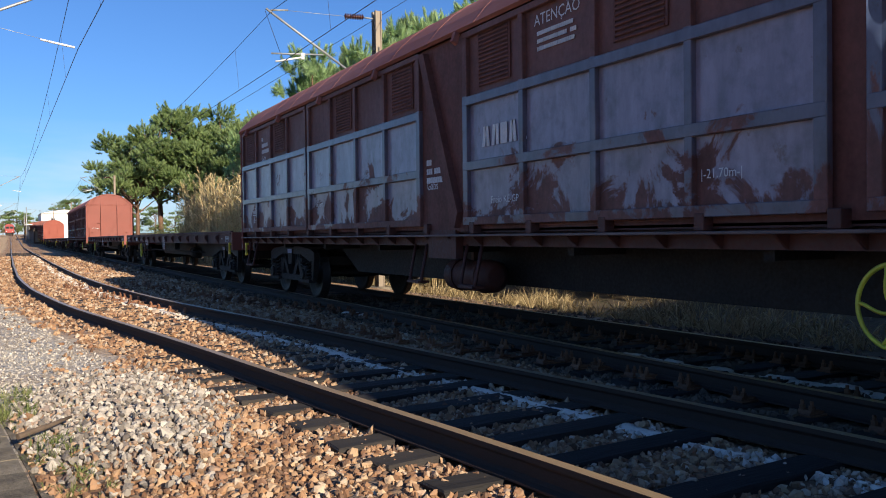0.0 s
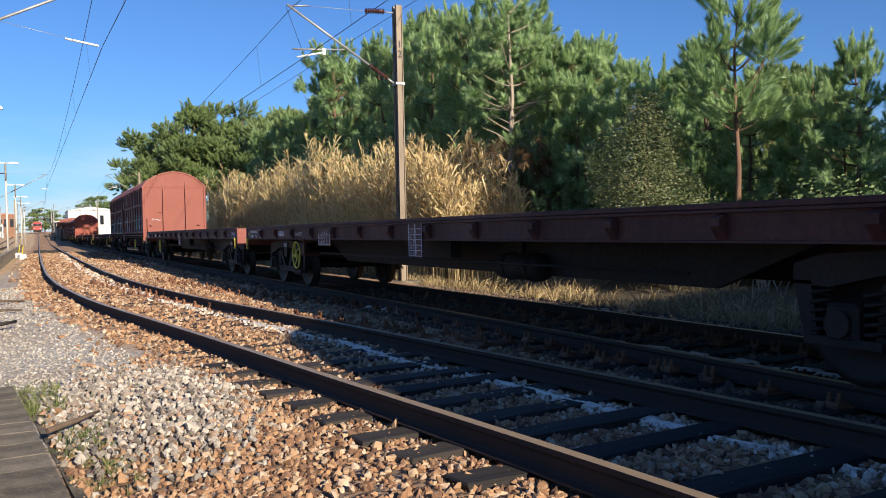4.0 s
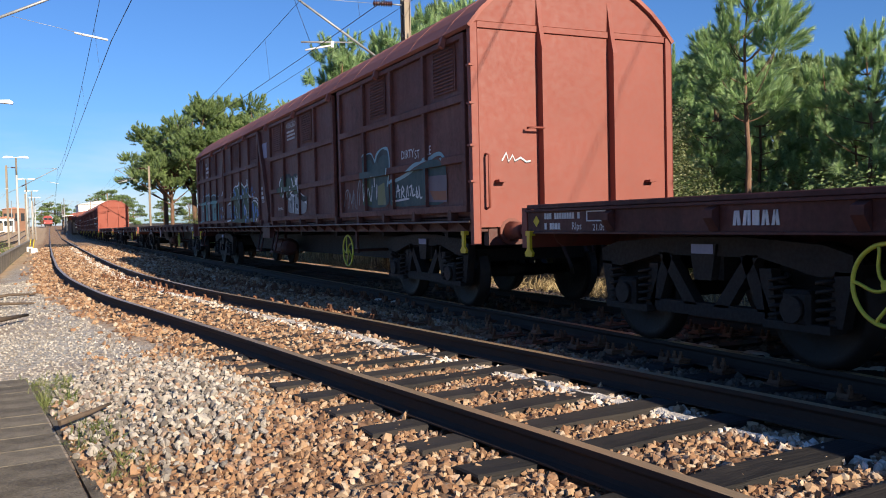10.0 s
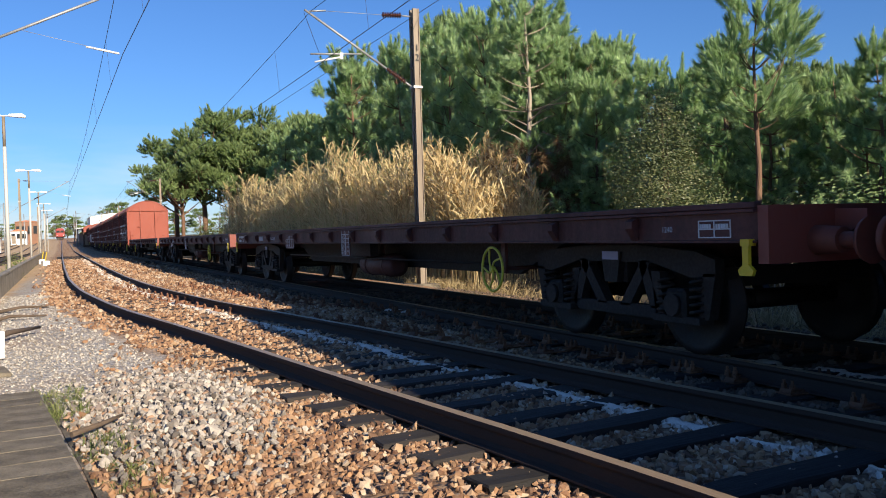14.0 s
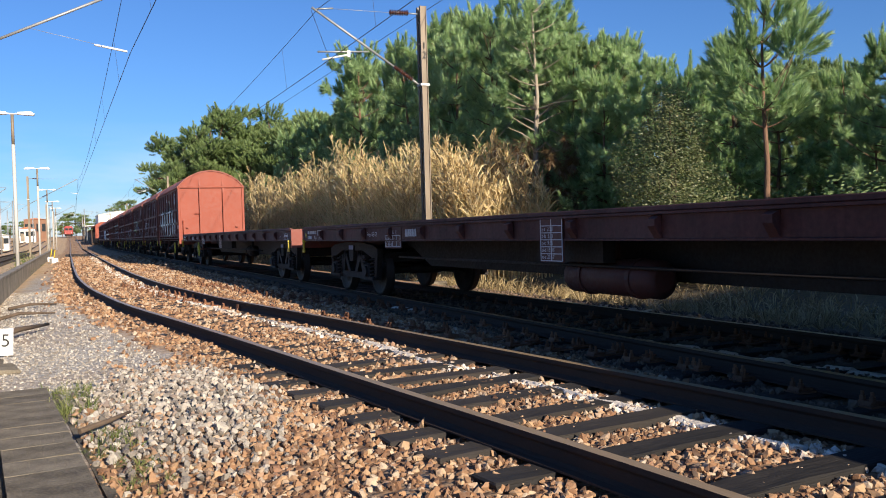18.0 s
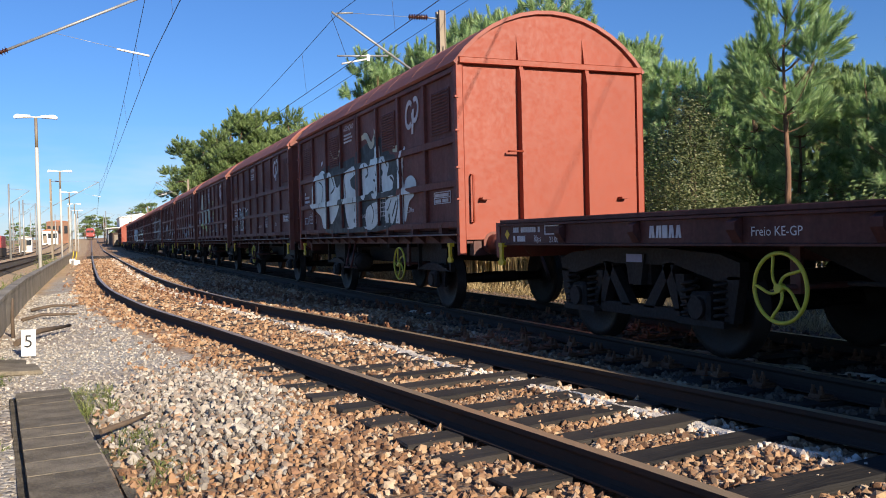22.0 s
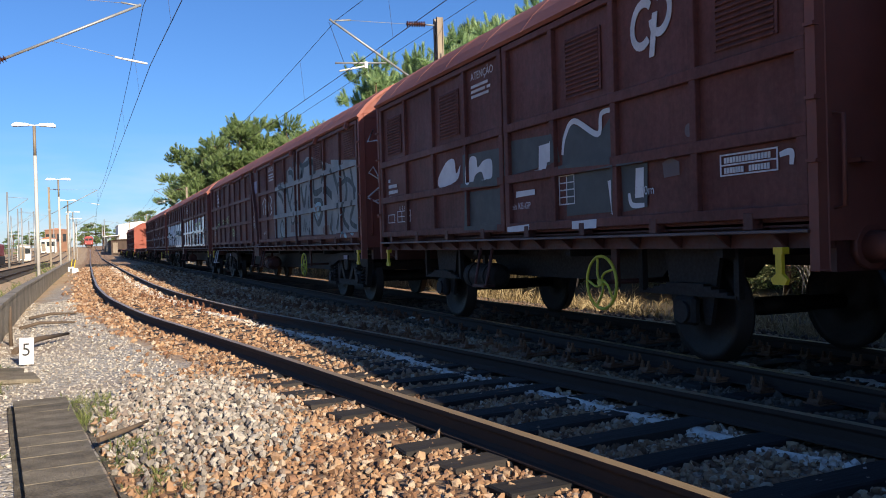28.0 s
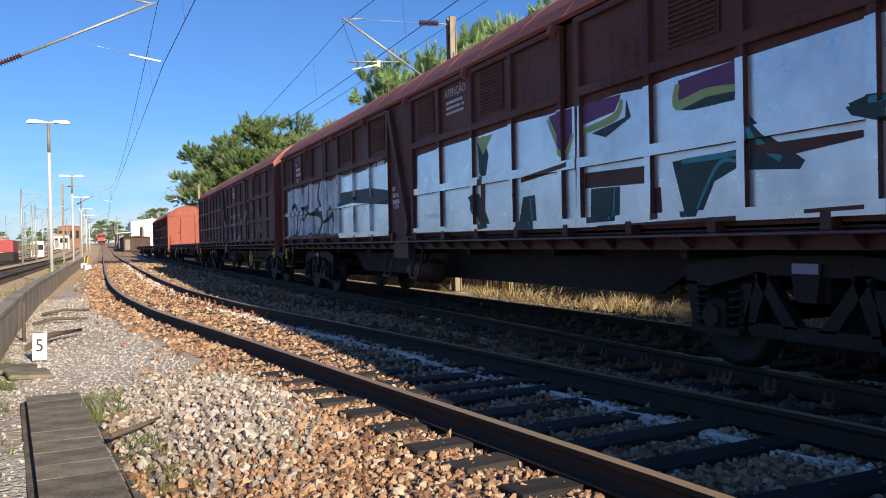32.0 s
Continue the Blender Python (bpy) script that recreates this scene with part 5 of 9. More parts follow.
    line(g, M_SINK, 0.035, [(0.25, 1.92), (0.36, 1.64)])
    line(g, M_SINK, 0.035, [(-1.79, 1.77), (-1.64, 1.63), (-1.54, 1.59)])
    line(g, M_SINK, 0.035, [(3.02, 2.38), (2.69, 2.22), (2.9, 1.8)])
    line(g, M_SINK, 0.035, [(2.49, 2.38), (2.37, 2.07)])
    line(g, M_SINK, 0.035, [(-2.22, 2.34), (-2.37, 2.1)])
    line(g, M_SINK, 0.035, [(-2.28, 1.75), (-2.17, 1.55), (-2.09, 1.39)])
    dot(g, M_SINK, -1.66, 1.5, 0.04)
    dot(g, M_SINK, -1.68, 1.42, 0.05)
    dot(g, M_SINK, 0.39, 1.47, 0.04)
    dot(g, M_SINK, 0.24, 1.48, 0.04)
    dot(g, M_SINK, -1.33, 2.25, 0.05)
    line(g, M_SPALE, 0.13, [(-0.21, 2.96), (-0.5, 2.97), (-0.77, 2.77), (-0.97, 2.89), (-1.14, 3)])
    line(g, M_SPALE, 0.11, [(-1.92, 2.59), (-2.28, 2.57)])
    line(g, M_SWHITE, 0.09, [(-2.51, 2.57), (-2.35, 2.35), (-2.4, 2.24)])
    line(g, M_SPALE, 0.06, [(2.07, 2.98), (1.66, 2.76), (1.12, 2.87)])
    line(g, M_SWHITE, 0.07, [(2.77, 2.72), (2.66, 2.78)])
    line(g, M_SPALE, 0.06, [(0.2, 2.84), (0.1, 2.97)])


def grey_arches():
    g = wagon_at(163.6)
    fill(g, M_SDEEPINK, [(3.7, 2.05), (3.56, 2.14), (3.31, 2.17), (3.13, 2.15), (3.01, 2.06), (2.9, 1.94), (2.88, 1.83), (3.08, 1.83), (3.07, 1.92), (3.17, 2.02), (3.31, 2.08), (3.49, 2.07), (3.65, 1.96)])
    fill(g, M_SDEEPINK, [(2.79, 1.82), (2.72, 1.98), (2.66, 2.1), (2.46, 2.14), (2.15, 2.16), (2.08, 2.11), (2.04, 2.04), (1.73, 2.09), (1.73, 1.93), (1.99, 1.92), (2.07, 1.87), (2.18, 2.05), (2.46, 2.02), (2.58, 1.96), (2.65, 1.81)])
    fill(g, M_SGREY, [(3.72, 1.96), (3.65, 2.06), (3.51, 2.09), (3.32, 2.08), (3.32, 1.96), (3.52, 1.91)])
    fill(g, M_SGREY, [(2.63, 1.85), (2.57, 1.98), (2.45, 2.03), (2.18, 2.06), (2.14, 1.84), (2.52, 1.83)])
    fill(g, M_SMOSS, [(2.93, 2.04), (2.82, 2.09), (2.73, 2.05), (2.78, 1.88), (2.87, 1.89)])
    fill(g, M_SGREY, [(2.74, 1.78), (2.2, 1.78), (2.21, 1.53), (2.33, 1.44), (2.6, 1.45), (2.72, 1.56)])
    fill(g, M_SDEEPINK, [(3.17, 1.72), (3.08, 1.81), (2.9, 1.8), (2.82, 1.73), (2.84, 1.64), (2.56, 1.6), (2.49, 1.53), (2.71, 1.49), (2.82, 1.44), (3.09, 1.46), (3.15, 1.58)])
    fill(g, M_SDEEPINK, [(2.48, 1.68), (2.35, 1.7), (2.21, 1.77), (2.21, 1.53), (2.38, 1.53), (2.46, 1.59)])
    line(g, M_SWHITE, 0.06, [(3.84, 1.84), (3.74, 1.95), (3.69, 2.07), (3.56, 2.15), (3.39, 2.18), (3.3, 2.19), (3.13, 2.17), (3.04, 2.12), (2.97, 2.02), (2.91, 1.95), (2.93, 1.84)])
    line(g, M_SWHITE, 0.05, [(3.29, 2.1), (3.2, 2.05), (3.1, 1.95)])
    line(g, M_SWHITE, 0.06, [(2.78, 1.84), (2.72, 1.99), (2.66, 2.11), (2.49, 2.14), (2.31, 2.18), (2.15, 2.17), (2.08, 2.12), (2.04, 2.06), (1.91, 2.08), (1.73, 2.13)])
    line(g, M_SWHITE, 0.04, [(2.23, 1.77), (2.35, 1.71), (2.47, 1.67), (2.41, 1.61), (2.24, 1.55), (2.33, 1.54), (2.51, 1.52), (2.35, 1.44)])
    line(g, M_SWHITE, 0.045, [(2.91, 1.78), (2.81, 1.7), (2.82, 1.64), (2.88, 1.64)])
    line(g, M_SWHITE, 0.04, [(3.1, 1.93), (3.17, 1.82), (3.22, 1.7)])
    line(g, M_SWHITE, 0.04, [(2.94, 1.55), (2.83, 1.48), (2.79, 1.44)])
    line(g, M_SWHITE, 0.04, [(2.88, 1.82), (2.73, 1.79)])
    line(g, M_SWHITE, 0.035, [(3.08, 1.47), (2.91, 1.51)])
    line(g, M_SWHITE, 0.05, [(2.08, 1.9), (2.04, 1.85)])


def white_blocks():
    g = wagon_at(195.37)
    fill(g, M_SDARKGREY, [(-0.05, 2.32), (-1.15, 2.27), (-1.24, 1.96), (-0.02, 1.91)])
    fill(g, M_SDARKGREY, [(-1.3, 2.22), (-1.49, 2.33), (-1.97, 2.14), (-2.25, 2.33), (-2.24, 1.84), (-1.28, 1.88)])
    fill(g, M_SDARKGREY, [(1.19, 2.29), (0.21, 2.27), (0.17, 1.81), (1.27, 1.86)])
    fill(g, M_SDARKGREY, [(1.15, 1.79), (0.2, 1.78), (0.21, 1.27), (1.19, 1.29)])
    fill(g, M_SDARKGREY, [(-1.37, 1.8), (-2.28, 1.83), (-2.26, 1.39), (-1.35, 1.38)])
    fill(g, M_SDARKGREY, [(-2.35, 1.83), (-2.76, 1.82), (-2.74, 1.41), (-2.37, 1.38)])
    line(g, M_SWHITE, 0.06, [(-1.29, 2.03), (-1.35, 2.22), (-1.54, 2.35), (-1.97, 2.16), (-2.04, 2.35), (-2.25, 2.36)])
    fill(g, M_SWHITE, [(1.09, 2.26), (0.85, 2.24), (0.84, 2.06), (0.66, 2.17), (0.39, 2.17), (0.4, 1.91), (0.64, 1.9), (0.7, 2.04), (0.91, 2.01), (1, 1.87), (1.14, 1.9)])
    fill(g, M_SWHITE, [(-0.79, 2.18), (-1.12, 2.19), (-1.11, 1.99), (-0.96, 1.98), (-0.93, 1.9), (-0.77, 1.91)])
    fill(g, M_SWHITE, [(2.2, 2.05), (1.84, 2.28), (1.56, 2.29), (1.53, 2.03), (1.35, 2.21), (1.45, 1.96), (2.16, 1.9)])
    fill(g, M_SWHITE, [(-0.22, 1.71), (-0.67, 1.71), (-0.67, 1.65), (-0.21, 1.64)])
    fill(g, M_SWHITE, [(-0.07, 1.3), (-0.61, 1.32), (-0.6, 1.25), (-0.07, 1.23)])
    fill(g, M_SWHITE, [(-1.53, 1.32), (-1.99, 1.33), (-1.98, 1.24), (-1.53, 1.24)])
    fill(g, M_SWHITE, [(-2.12, 1.69), (-2.22, 1.7), (-2.22, 1.52), (-2.26, 1.37), (-2.18, 1.36)])
    fill(g, M_SWHITE, [(-2.58, 1.77), (-2.7, 1.77), (-2.69, 1.5), (-2.56, 1.5)])
    line(g, M_SWHITE, 0.05, [(-2.47, 1.55), (-2.51, 1.44), (-2.7, 1.43)])
    fill(g, M_SFADED, [(-2.97, 1.78), (-3.09, 1.82), (-3.2, 1.77), (-3.2, 1.66), (-2.99, 1.65)])
    dot(g, M_SFADED, -3.33, 2.02, 0.05)
    line(g, M_SWHITE, 0.05, [(-4.33, 1.71), (-4.44, 1.72), (-4.44, 1.63)])


def teal_and_green_letters():
    g = wagon_at(72.94)
    fill(g, M_SINK, [(9.8, 1.99), (9.33, 2.11), (8.6, 2.14), (8.28, 2.17), (7.83, 2.1), (7.5, 2.13), (6.64, 2.06), (6.63, 1.79), (9.81, 1.85)])
    fill(g, M_STEAL, [(9.68, 1.82), (9.44, 1.95), (8.96, 1.96), (9, 1.37), (9.71, 1.3)])
    fill(g, M_STEAL, [(8.93, 1.92), (8.67, 2.04), (8.56, 1.92), (8.64, 1.6), (8.54, 1.37), (8.94, 1.37)])
    fill(g, M_SGREY, [(8.51, 1.88), (8.16, 1.96), (7.84, 1.95), (7.84, 1.37), (8.49, 1.37)])
    fill(g, M_STEAL, [(7.74, 1.92), (7.51, 1.99), (6.63, 1.95), (6.65, 1.37), (7.74, 1.37)])
    fill(g, M_SFADED, [(9.91, 1.84), (9.67, 1.87), (9.71, 1.31), (9.95, 1.35)])
    fill(g, M_SLILAC, [(9.62, 1.7), (9.08, 1.71), (9.1, 1.4), (9.64, 1.39)])
    line(g, M_SINK, 0.07, [(8.17, 1.84), (7.97, 1.79), (8.15, 1.65), (7.92, 1.6), (8.24, 1.45)])
    line(g, M_SINK, 0.07, [(7.45, 1.41), (7.41, 1.76), (7.31, 1.62), (7.16, 1.76), (7.14, 1.4)])
    line(g, M_SINK, 0.06, [(8.53, 1.94), (8.64, 1.65), (8.52, 1.38)])
    line(g, M_SSKY, 0.05, [(9.66, 2.01), (9.32, 2.15), (8.6, 2.18), (8.17, 2.19), (7.83, 2.12), (7.5, 2.16), (6.62, 2.08)])
    dot(g, M_SBLUE, 6.95, 2.23, 0.02)
    dot(g, M_SBLUE, 6.42, 2.12, 0.02)
    dot(g, M_SBLUE, 6.34, 1.7, 0.03)
    dot(g, M_SBLUE, 6.05, 1.69, 0.04)
    dot(g, M_SBLUE, 6.25, 1.46, 0.05)
    dot(g, M_SBLUE, 8.72, 2.23, 0.02)
    dot(g, M_SBLUE, 8.1, 2.25, 0.02)
    dot(g, M_SBLUE, 7.95, 2.24, 0.02)
    dot(g, M_SBLUE, 6.21, 1.74, 0.02)
    dot(g, M_SBLUE, 6.36, 1.51, 0.02)
    dot(g, M_SBLUE, 6.44, 1.81, 0.02)
    dot(g, M_SBLUE, 9.75, 2.09, 0.02)
    line(g, M_SWHITE, 0.04, [(5.98, 2.23), (6.11, 2.07), (5.96, 2.13), (6.01, 1.99), (5.83, 2.13), (5.82, 2.03), (5.73, 2.19), (5.68, 2.07), (5.6, 2.03)])
    line(g, M_SWHITE, 0.045, [(5.83, 1.8), (5.94, 1.65), (5.89, 1.52), (5.71, 1.47), (5.58, 1.52), (5.7, 1.65), (5.6, 1.74), (5.76, 1.71), (5.7, 1.57)])
    line(g, M_SWHITE, 0.035, [(5.84, 1.39), (5.74, 1.44), (5.63, 1.42)])
    fill(g, M_SLILAC, [(5.37, 1.84), (5.1, 1.75), (4.38, 1.74), (4.37, 1.44), (5.4, 1.41)])
    fill(g, M_SWHITE, [(5.07, 1.34), (4.92, 1.35), (4.54, 1.36), (4.54, 1.32), (5.07, 1.3)])
    line(g, M_SWHITE, 0.06, [(5.14, 1.79), (4.81, 1.83), (4.72, 1.76)])
    fill(g, M_SWHITE, [(4.42, 1.83), (4.31, 1.85), (4.3, 1.76), (4.42, 1.76)])
    fill(g, M_SINK, [(-0.71, 1.96), (-0.81, 2.15), (-1, 2.24), (-1.2, 2.2), (-1.39, 2.26), (-1.68, 2.26), (-1.84, 2.18), (-2.1, 2.23), (-2.24, 2.22), (-2.54, 2.16), (-2.55, 1.77), (-2.04, 1.76), (-1.55, 1.69), (-0.78, 1.79)])
    fill(g, M_SMOSS, [(-0.82, 1.97), (-0.86, 2.12), (-1, 2.19), (-1.16, 2.13), (-1.19, 1.92), (-1.25, 1.78), (-0.82, 1.8)])
    fill(g, M_SMOSS, [(-1.29, 1.93), (-1.35, 2.13), (-1.56, 2.18), (-1.79, 2.14), (-1.88, 2.03), (-1.86, 1.93), (-1.67, 1.81), (-1.31, 1.8)])
    fill(g, M_SMOSS, [(-1.95, 2.18), (-2.12, 2.19), (-2.14, 2.01), (-2.46, 2.02), (-2.49, 1.81), (-2.33, 1.78), (-1.99, 1.79)])
    fill(g, M_SMOSS, [(-2.31, 2.13), (-2.46, 2.12), (-2.46, 2.03), (-2.31, 2.03)])
    fill(g, M_SGREY, [(-1.51, 1.71), (-1.78, 1.8), (-1.99, 1.77), (-2.01, 1.8), (-2.42, 1.81), (-2.51, 1.76), (-2.95, 1.74), (-2.95, 1.37), (-1.66, 1.42), (-1.5, 1.46)])
    line(g, M_SWHITE, 0.05, [(-0.79, 2.02), (-0.83, 2.11), (-0.97, 2.19)])
    line(g, M_SWHITE, 0.05, [(-1.18, 2.13), (-1.23, 2.05), (-1.18, 1.93), (-1.25, 1.78)])
    line(g, M_SWHITE, 0.06, [(-1.81, 2.15), (-1.9, 2.05), (-1.86, 1.94)])
    line(g, M_SWHITE, 0.05, [(-1.92, 1.9), (-1.68, 1.82)])
    line(g, M_SWHITE, 0.05, [(-1.47, 1.9), (-1.42, 1.83), (-1.43, 1.76)])
    line(g, M_SWHITE, 0.06, [(-1.78, 1.8), (-1.99, 1.77), (-2.02, 1.7), (-1.97, 1.59), (-1.94, 1.41)])
    line(g, M_SWHITE, 0.05, [(-1.55, 1.72), (-1.69, 1.7), (-1.73, 1.63), (-1.69, 1.53)])
    line(g, M_SWHITE, 0.06, [(-2.34, 2.13), (-2.47, 2.13), (-2.45, 2.01), (-2.5, 1.82)])
    line(g, M_SWHITE, 0.06, [(-2.12, 2.16), (-2.13, 2.07), (-2.19, 2.08)])
    line(g, M_SWHITE, 0.05, [(-2.11, 2.01), (-2.24, 2.01), (-2.24, 1.98), (-2.12, 1.96)])
    line(g, M_SWHITE, 0.06, [(-2.51, 1.8), (-2.6, 1.76), (-2.76, 1.73)])
    line(g, M_SWHITE, 0.06, [(-2.48, 1.75), (-2.75, 1.66), (-2.95, 1.6)])
    line(g, M_SWHITE, 0.05, [(-2.14, 1.6), (-2.14, 1.48)])
    line(g, M_SWHITE, 0.05, [(-2.35, 1.54), (-2.19, 1.47)])
    line(g, M_SWHITE, 0.04, [(-1.31, 1.83), (-1.33, 1.76)])
    line(g, M_SWHITE, 0.05, [(-1.02, 1.78), (-1.07, 1.81)])
    fill(g, M_SWHITE, [(-2.17, 2.14), (-2.28, 2.12), (-2.27, 2.03), (-2.17, 2.03)])
    line(g, M_SINK, 0.11, [(-2.42, 1.8), (-2.59, 1.72), (-2.75, 1.68), (-2.95, 1.69)])
    fill(g, M_SINK, [(-2.15, 1.6), (-2.35, 1.58), (-2.3, 1.53), (-2.17, 1.48)])
    line(g, M_SINK, 0.07, [(-1.72, 1.64), (-1.77, 1.67), (-1.74, 1.53)])
    line(g, M_SINK, 0.08, [(-2.03, 1.76), (-2.05, 1.64), (-1.98, 1.41)])


def chalk_letters():
    g = wagon_at(211.44)
    fill(g, M_SCHALK, [(-2.54, 2.41), (-2.7, 2.78), (-3.18, 2.82), (-3.85, 2.77), (-3.95, 3.04), (-4.31, 3.12), (-4.68, 2.95), (-5.04, 3.17), (-5.3, 3.06), (-5.67, 3.07), (-6.05, 3.17), (-6.46, 3.13), (-6.77, 3.08), (-8.62, 2.7), (-8.6, 1.62), (-8.37, 1.36), (-6.4, 1.39), (-2.48, 1.38), (-2.28, 1.82)], round_off=False)
    line(g, M_SDEEPINK, 0.16, [(-2.73, 2.77), (-2.99, 2.88), (-3.17, 2.68), (-3.84, 2.53)])
    line(g, M_SDEEPINK, 0.13, [(-2.72, 2.57), (-3.22, 2.39), (-3.58, 2.04)])
    line(g, M_SDEEPINK, 0.14, [(-3.89, 3.06), (-3.95, 2.46), (-4.31, 2)])
    line(g, M_SDEEPINK, 0.14, [(-4.08, 2.97), (-4.45, 2.95), (-4.7, 2.78), (-4.71, 3.1), (-5.04, 3.1)])
    line(g, M_SDEEPINK, 0.1, [(-4.59, 2.6), (-4.21, 2.21)])
    line(g, M_SDEEPINK, 0.1, [(-4.77, 2.15), (-5.05, 2.19), (-5.07, 1.73), (-4.75, 1.81), (-4.74, 2.1)])
    line(g, M_SDEEPINK, 0.08, [(-3.13, 1.82), (-2.92, 1.6), (-3.17, 1.36), (-3.42, 1.38), (-3.32, 1.75), (-3.13, 1.82)])
    line(g, M_SDEEPINK, 0.16, [(-5.34, 3.08), (-5.66, 2.94), (-5.41, 2.72), (-5.54, 2.92)])
    line(g, M_SDEEPINK, 0.15, [(-5.41, 2.54), (-5.67, 2.09), (-5.95, 2.53)])
    line(g, M_SDEEPINK, 0.14, [(-5.59, 3), (-6.04, 3.02), (-6.45, 3.03), (-6.82, 2.88), (-6.66, 2.64)])
    line(g, M_SDEEPINK, 0.15, [(-6.44, 2.52), (-6.08, 2.08), (-6.36, 2.13)])
    line(g, M_SDEEPINK, 0.15, [(-6.7, 2.87), (-6.65, 2.33), (-7.35, 2.35)])
    line(g, M_SDEEPINK, 0.17, [(-6.62, 2.13), (-7.24, 2.08), (-7.32, 1.89), (-6.96, 1.63), (-6.61, 1.86)])
    line(g, M_SDEEPINK, 0.12, [(-7.31, 2.47), (-7.41, 2.57), (-7.65, 2.57), (-7.75, 2.62)])
    line(g, M_SDEEPINK, 0.17, [(-7.48, 2.26), (-7.74, 2.3), (-8.16, 2.15), (-8.35, 2.19)])
    line(g, M_SDEEPINK, 0.34, [(-8.36, 2.59), (-8.44, 2.18), (-8.19, 1.66), (-7.98, 1.42)])
    line(g, M_SDEEPINK, 0.2, [(-8.44, 2.18), (-8.61, 2.14)])
    line(g, M_SDEEPINK, 0.1, [(-6.34, 1.64), (-6.1, 1.44), (-6.4, 1.43)])
    line(g, M_SDEEPINK, 0.12, [(-7.47, 2.93), (-7.59, 2.78), (-7.7, 2.83)])
    line(g, M_SDEEPINK, 0.08, [(-4.25, 1.9), (-4.35, 1.69), (-5.03, 1.83)])
    line(g, M_SSKY, 0.05, [(-8.49, 2.53), (-8.53, 2.25)])
    line(g, M_SSKY, 0.05, [(-8.41, 2.12), (-8.27, 2.1), (-8.28, 1.91), (-8.1, 1.44)])
    line(g, M_SSKY, 0.09, [(-6.7, 1.98), (-6.88, 2.05), (-7.19, 2.01), (-7.02, 1.82), (-6.79, 1.95)])
    dot(g, M_SRUST, -6.97, 1.96, 0.05)
    line(g, M_SSKY, 0.05, [(-6.66, 1.86), (-6.89, 1.7)])
    line(g, M_SSKY, 0.05, [(-3.13, 1.76), (-3.17, 1.42)])
    line(g, M_SSKY, 0.04, [(-5.73, 2.5), (-5.64, 2.32)])
    line(g, M_SSKY, 0.04, [(-8.52, 1.71), (-8.37, 1.42)])
    fill(g, M_SFADED, [(-7.33, 1.52), (-7.55, 1.55), (-7.85, 1.57), (-7.86, 1.37), (-7.33, 1.4)])
    fill(g, M_SFADED, [(-4.19, 1.67), (-4.79, 1.66), (-4.79, 1.48), (-4.18, 1.49)])
    line(g, M_SDEEPINK, 0.03, [(-5.5, 1.68), (-5.57, 1.47), (-5.7, 1.78), (-5.69, 1.46), (-5.81, 1.68), (-5.92, 1.5), (-5.85, 1.61), (-6.02, 1.47), (-6.14, 1.7)])
    line(g, M_SWHITE, 0.05, [(-0.59, 2.42), (-0.67, 2.06)])
    line(g, M_SWHITE, 0.04, [(-0.53, 2.36), (-0.89, 2.53)])
    line(g, M_SWHITE, 0.045, [(-0.95, 2.04), (-0.98, 2.45), (-1.34, 2.43)])
    line(g, M_SWHITE, 0.045, [(-1.2, 2.09), (-1.28, 2.35)])
    line(g, M_SWHITE, 0.045, [(-1.39, 2.42), (-1.44, 2.11)])
    line(g, M_SWHITE, 0.05, [(-1.66, 2.54), (-1.88, 2.42), (-1.73, 2.28), (-1.88, 2.13), (-1.66, 2.02)])
    line(g, M_SLIME, 0.05, [(5.2, 1.96), (5.19, 1.78), (5.08, 1.6), (4.88, 1.55), (4.79, 1.64), (4.87, 1.78), (5.02, 1.75), (5.01, 1.66), (4.94, 1.64)])
    line(g, M_SLIME, 0.05, [(9, 2.01), (8.9, 1.93), (9.29, 1.78), (9.15, 1.64)])
    line(g, M_SLIME, 0.036, [(8.69, 2.21), (8.68, 1.92)])
    line(g, M_SLIME, 0.036, [(8.69, 2.06), (8.48, 2.05)])
    line(g, M_SLIME, 0.036, [(8.45, 2.22), (8.42, 1.95)])
    line(g, M_SLIME, 0.036, [(8.36, 1.94), (8.25, 2.18), (8.18, 1.95)])
    line(g, M_SLIME, 0.036, [(7.97, 2.27), (8.12, 2.14), (7.9, 2.05), (8.06, 1.99)])
    line(g, M_SLIME, 0.036, [(7.48, 2.19), (7.32, 1.97)])
    line(g, M_SLIME, 0.036, [(7.48, 2.19), (7.17, 2.17)])
    line(g, M_SLIME, 0.036, [(7.34, 2.06), (7.19, 2.08)])
    line(g, M_SLIME, 0.036, [(7.11, 2.23), (7.07, 1.99)])
    line(g, M_SLIME, 0.036, [(7.11, 2.23), (6.99, 2.17), (7.1, 2.12), (6.96, 1.99)])
    line(g, M_SLIME, 0.036, [(6.92, 2.23), (6.9, 2.01)])
    line(g, M_SLIME, 0.036, [(6.92, 2.12), (6.79, 2.12)])
    line(g, M_SLIME, 0.036, [(6.73, 2.22), (6.72, 1.99)])
    line(g, M_SLIME, 0.036, [(6.72, 2.11), (6.62, 2.13)])
    line(g, M_SLIME, 0.036, [(6.45, 2.22), (6.39, 2.01)])
    line(g, M_SLIME, 0.036, [(6.45, 2.22), (6.26, 2.21), (6.38, 2.13), (6.21, 2.03)])
    line(g, M_SLIME, 0.036, [(6.21, 2.04), (6.12, 2.25), (6.04, 2.05)])
    line(g, M_SLIME, 0.036, [(6.01, 2.31), (5.94, 2.01)])
    line(g, M_SLIME, 0.036, [(6.08, 2.23), (5.83, 2.29)])
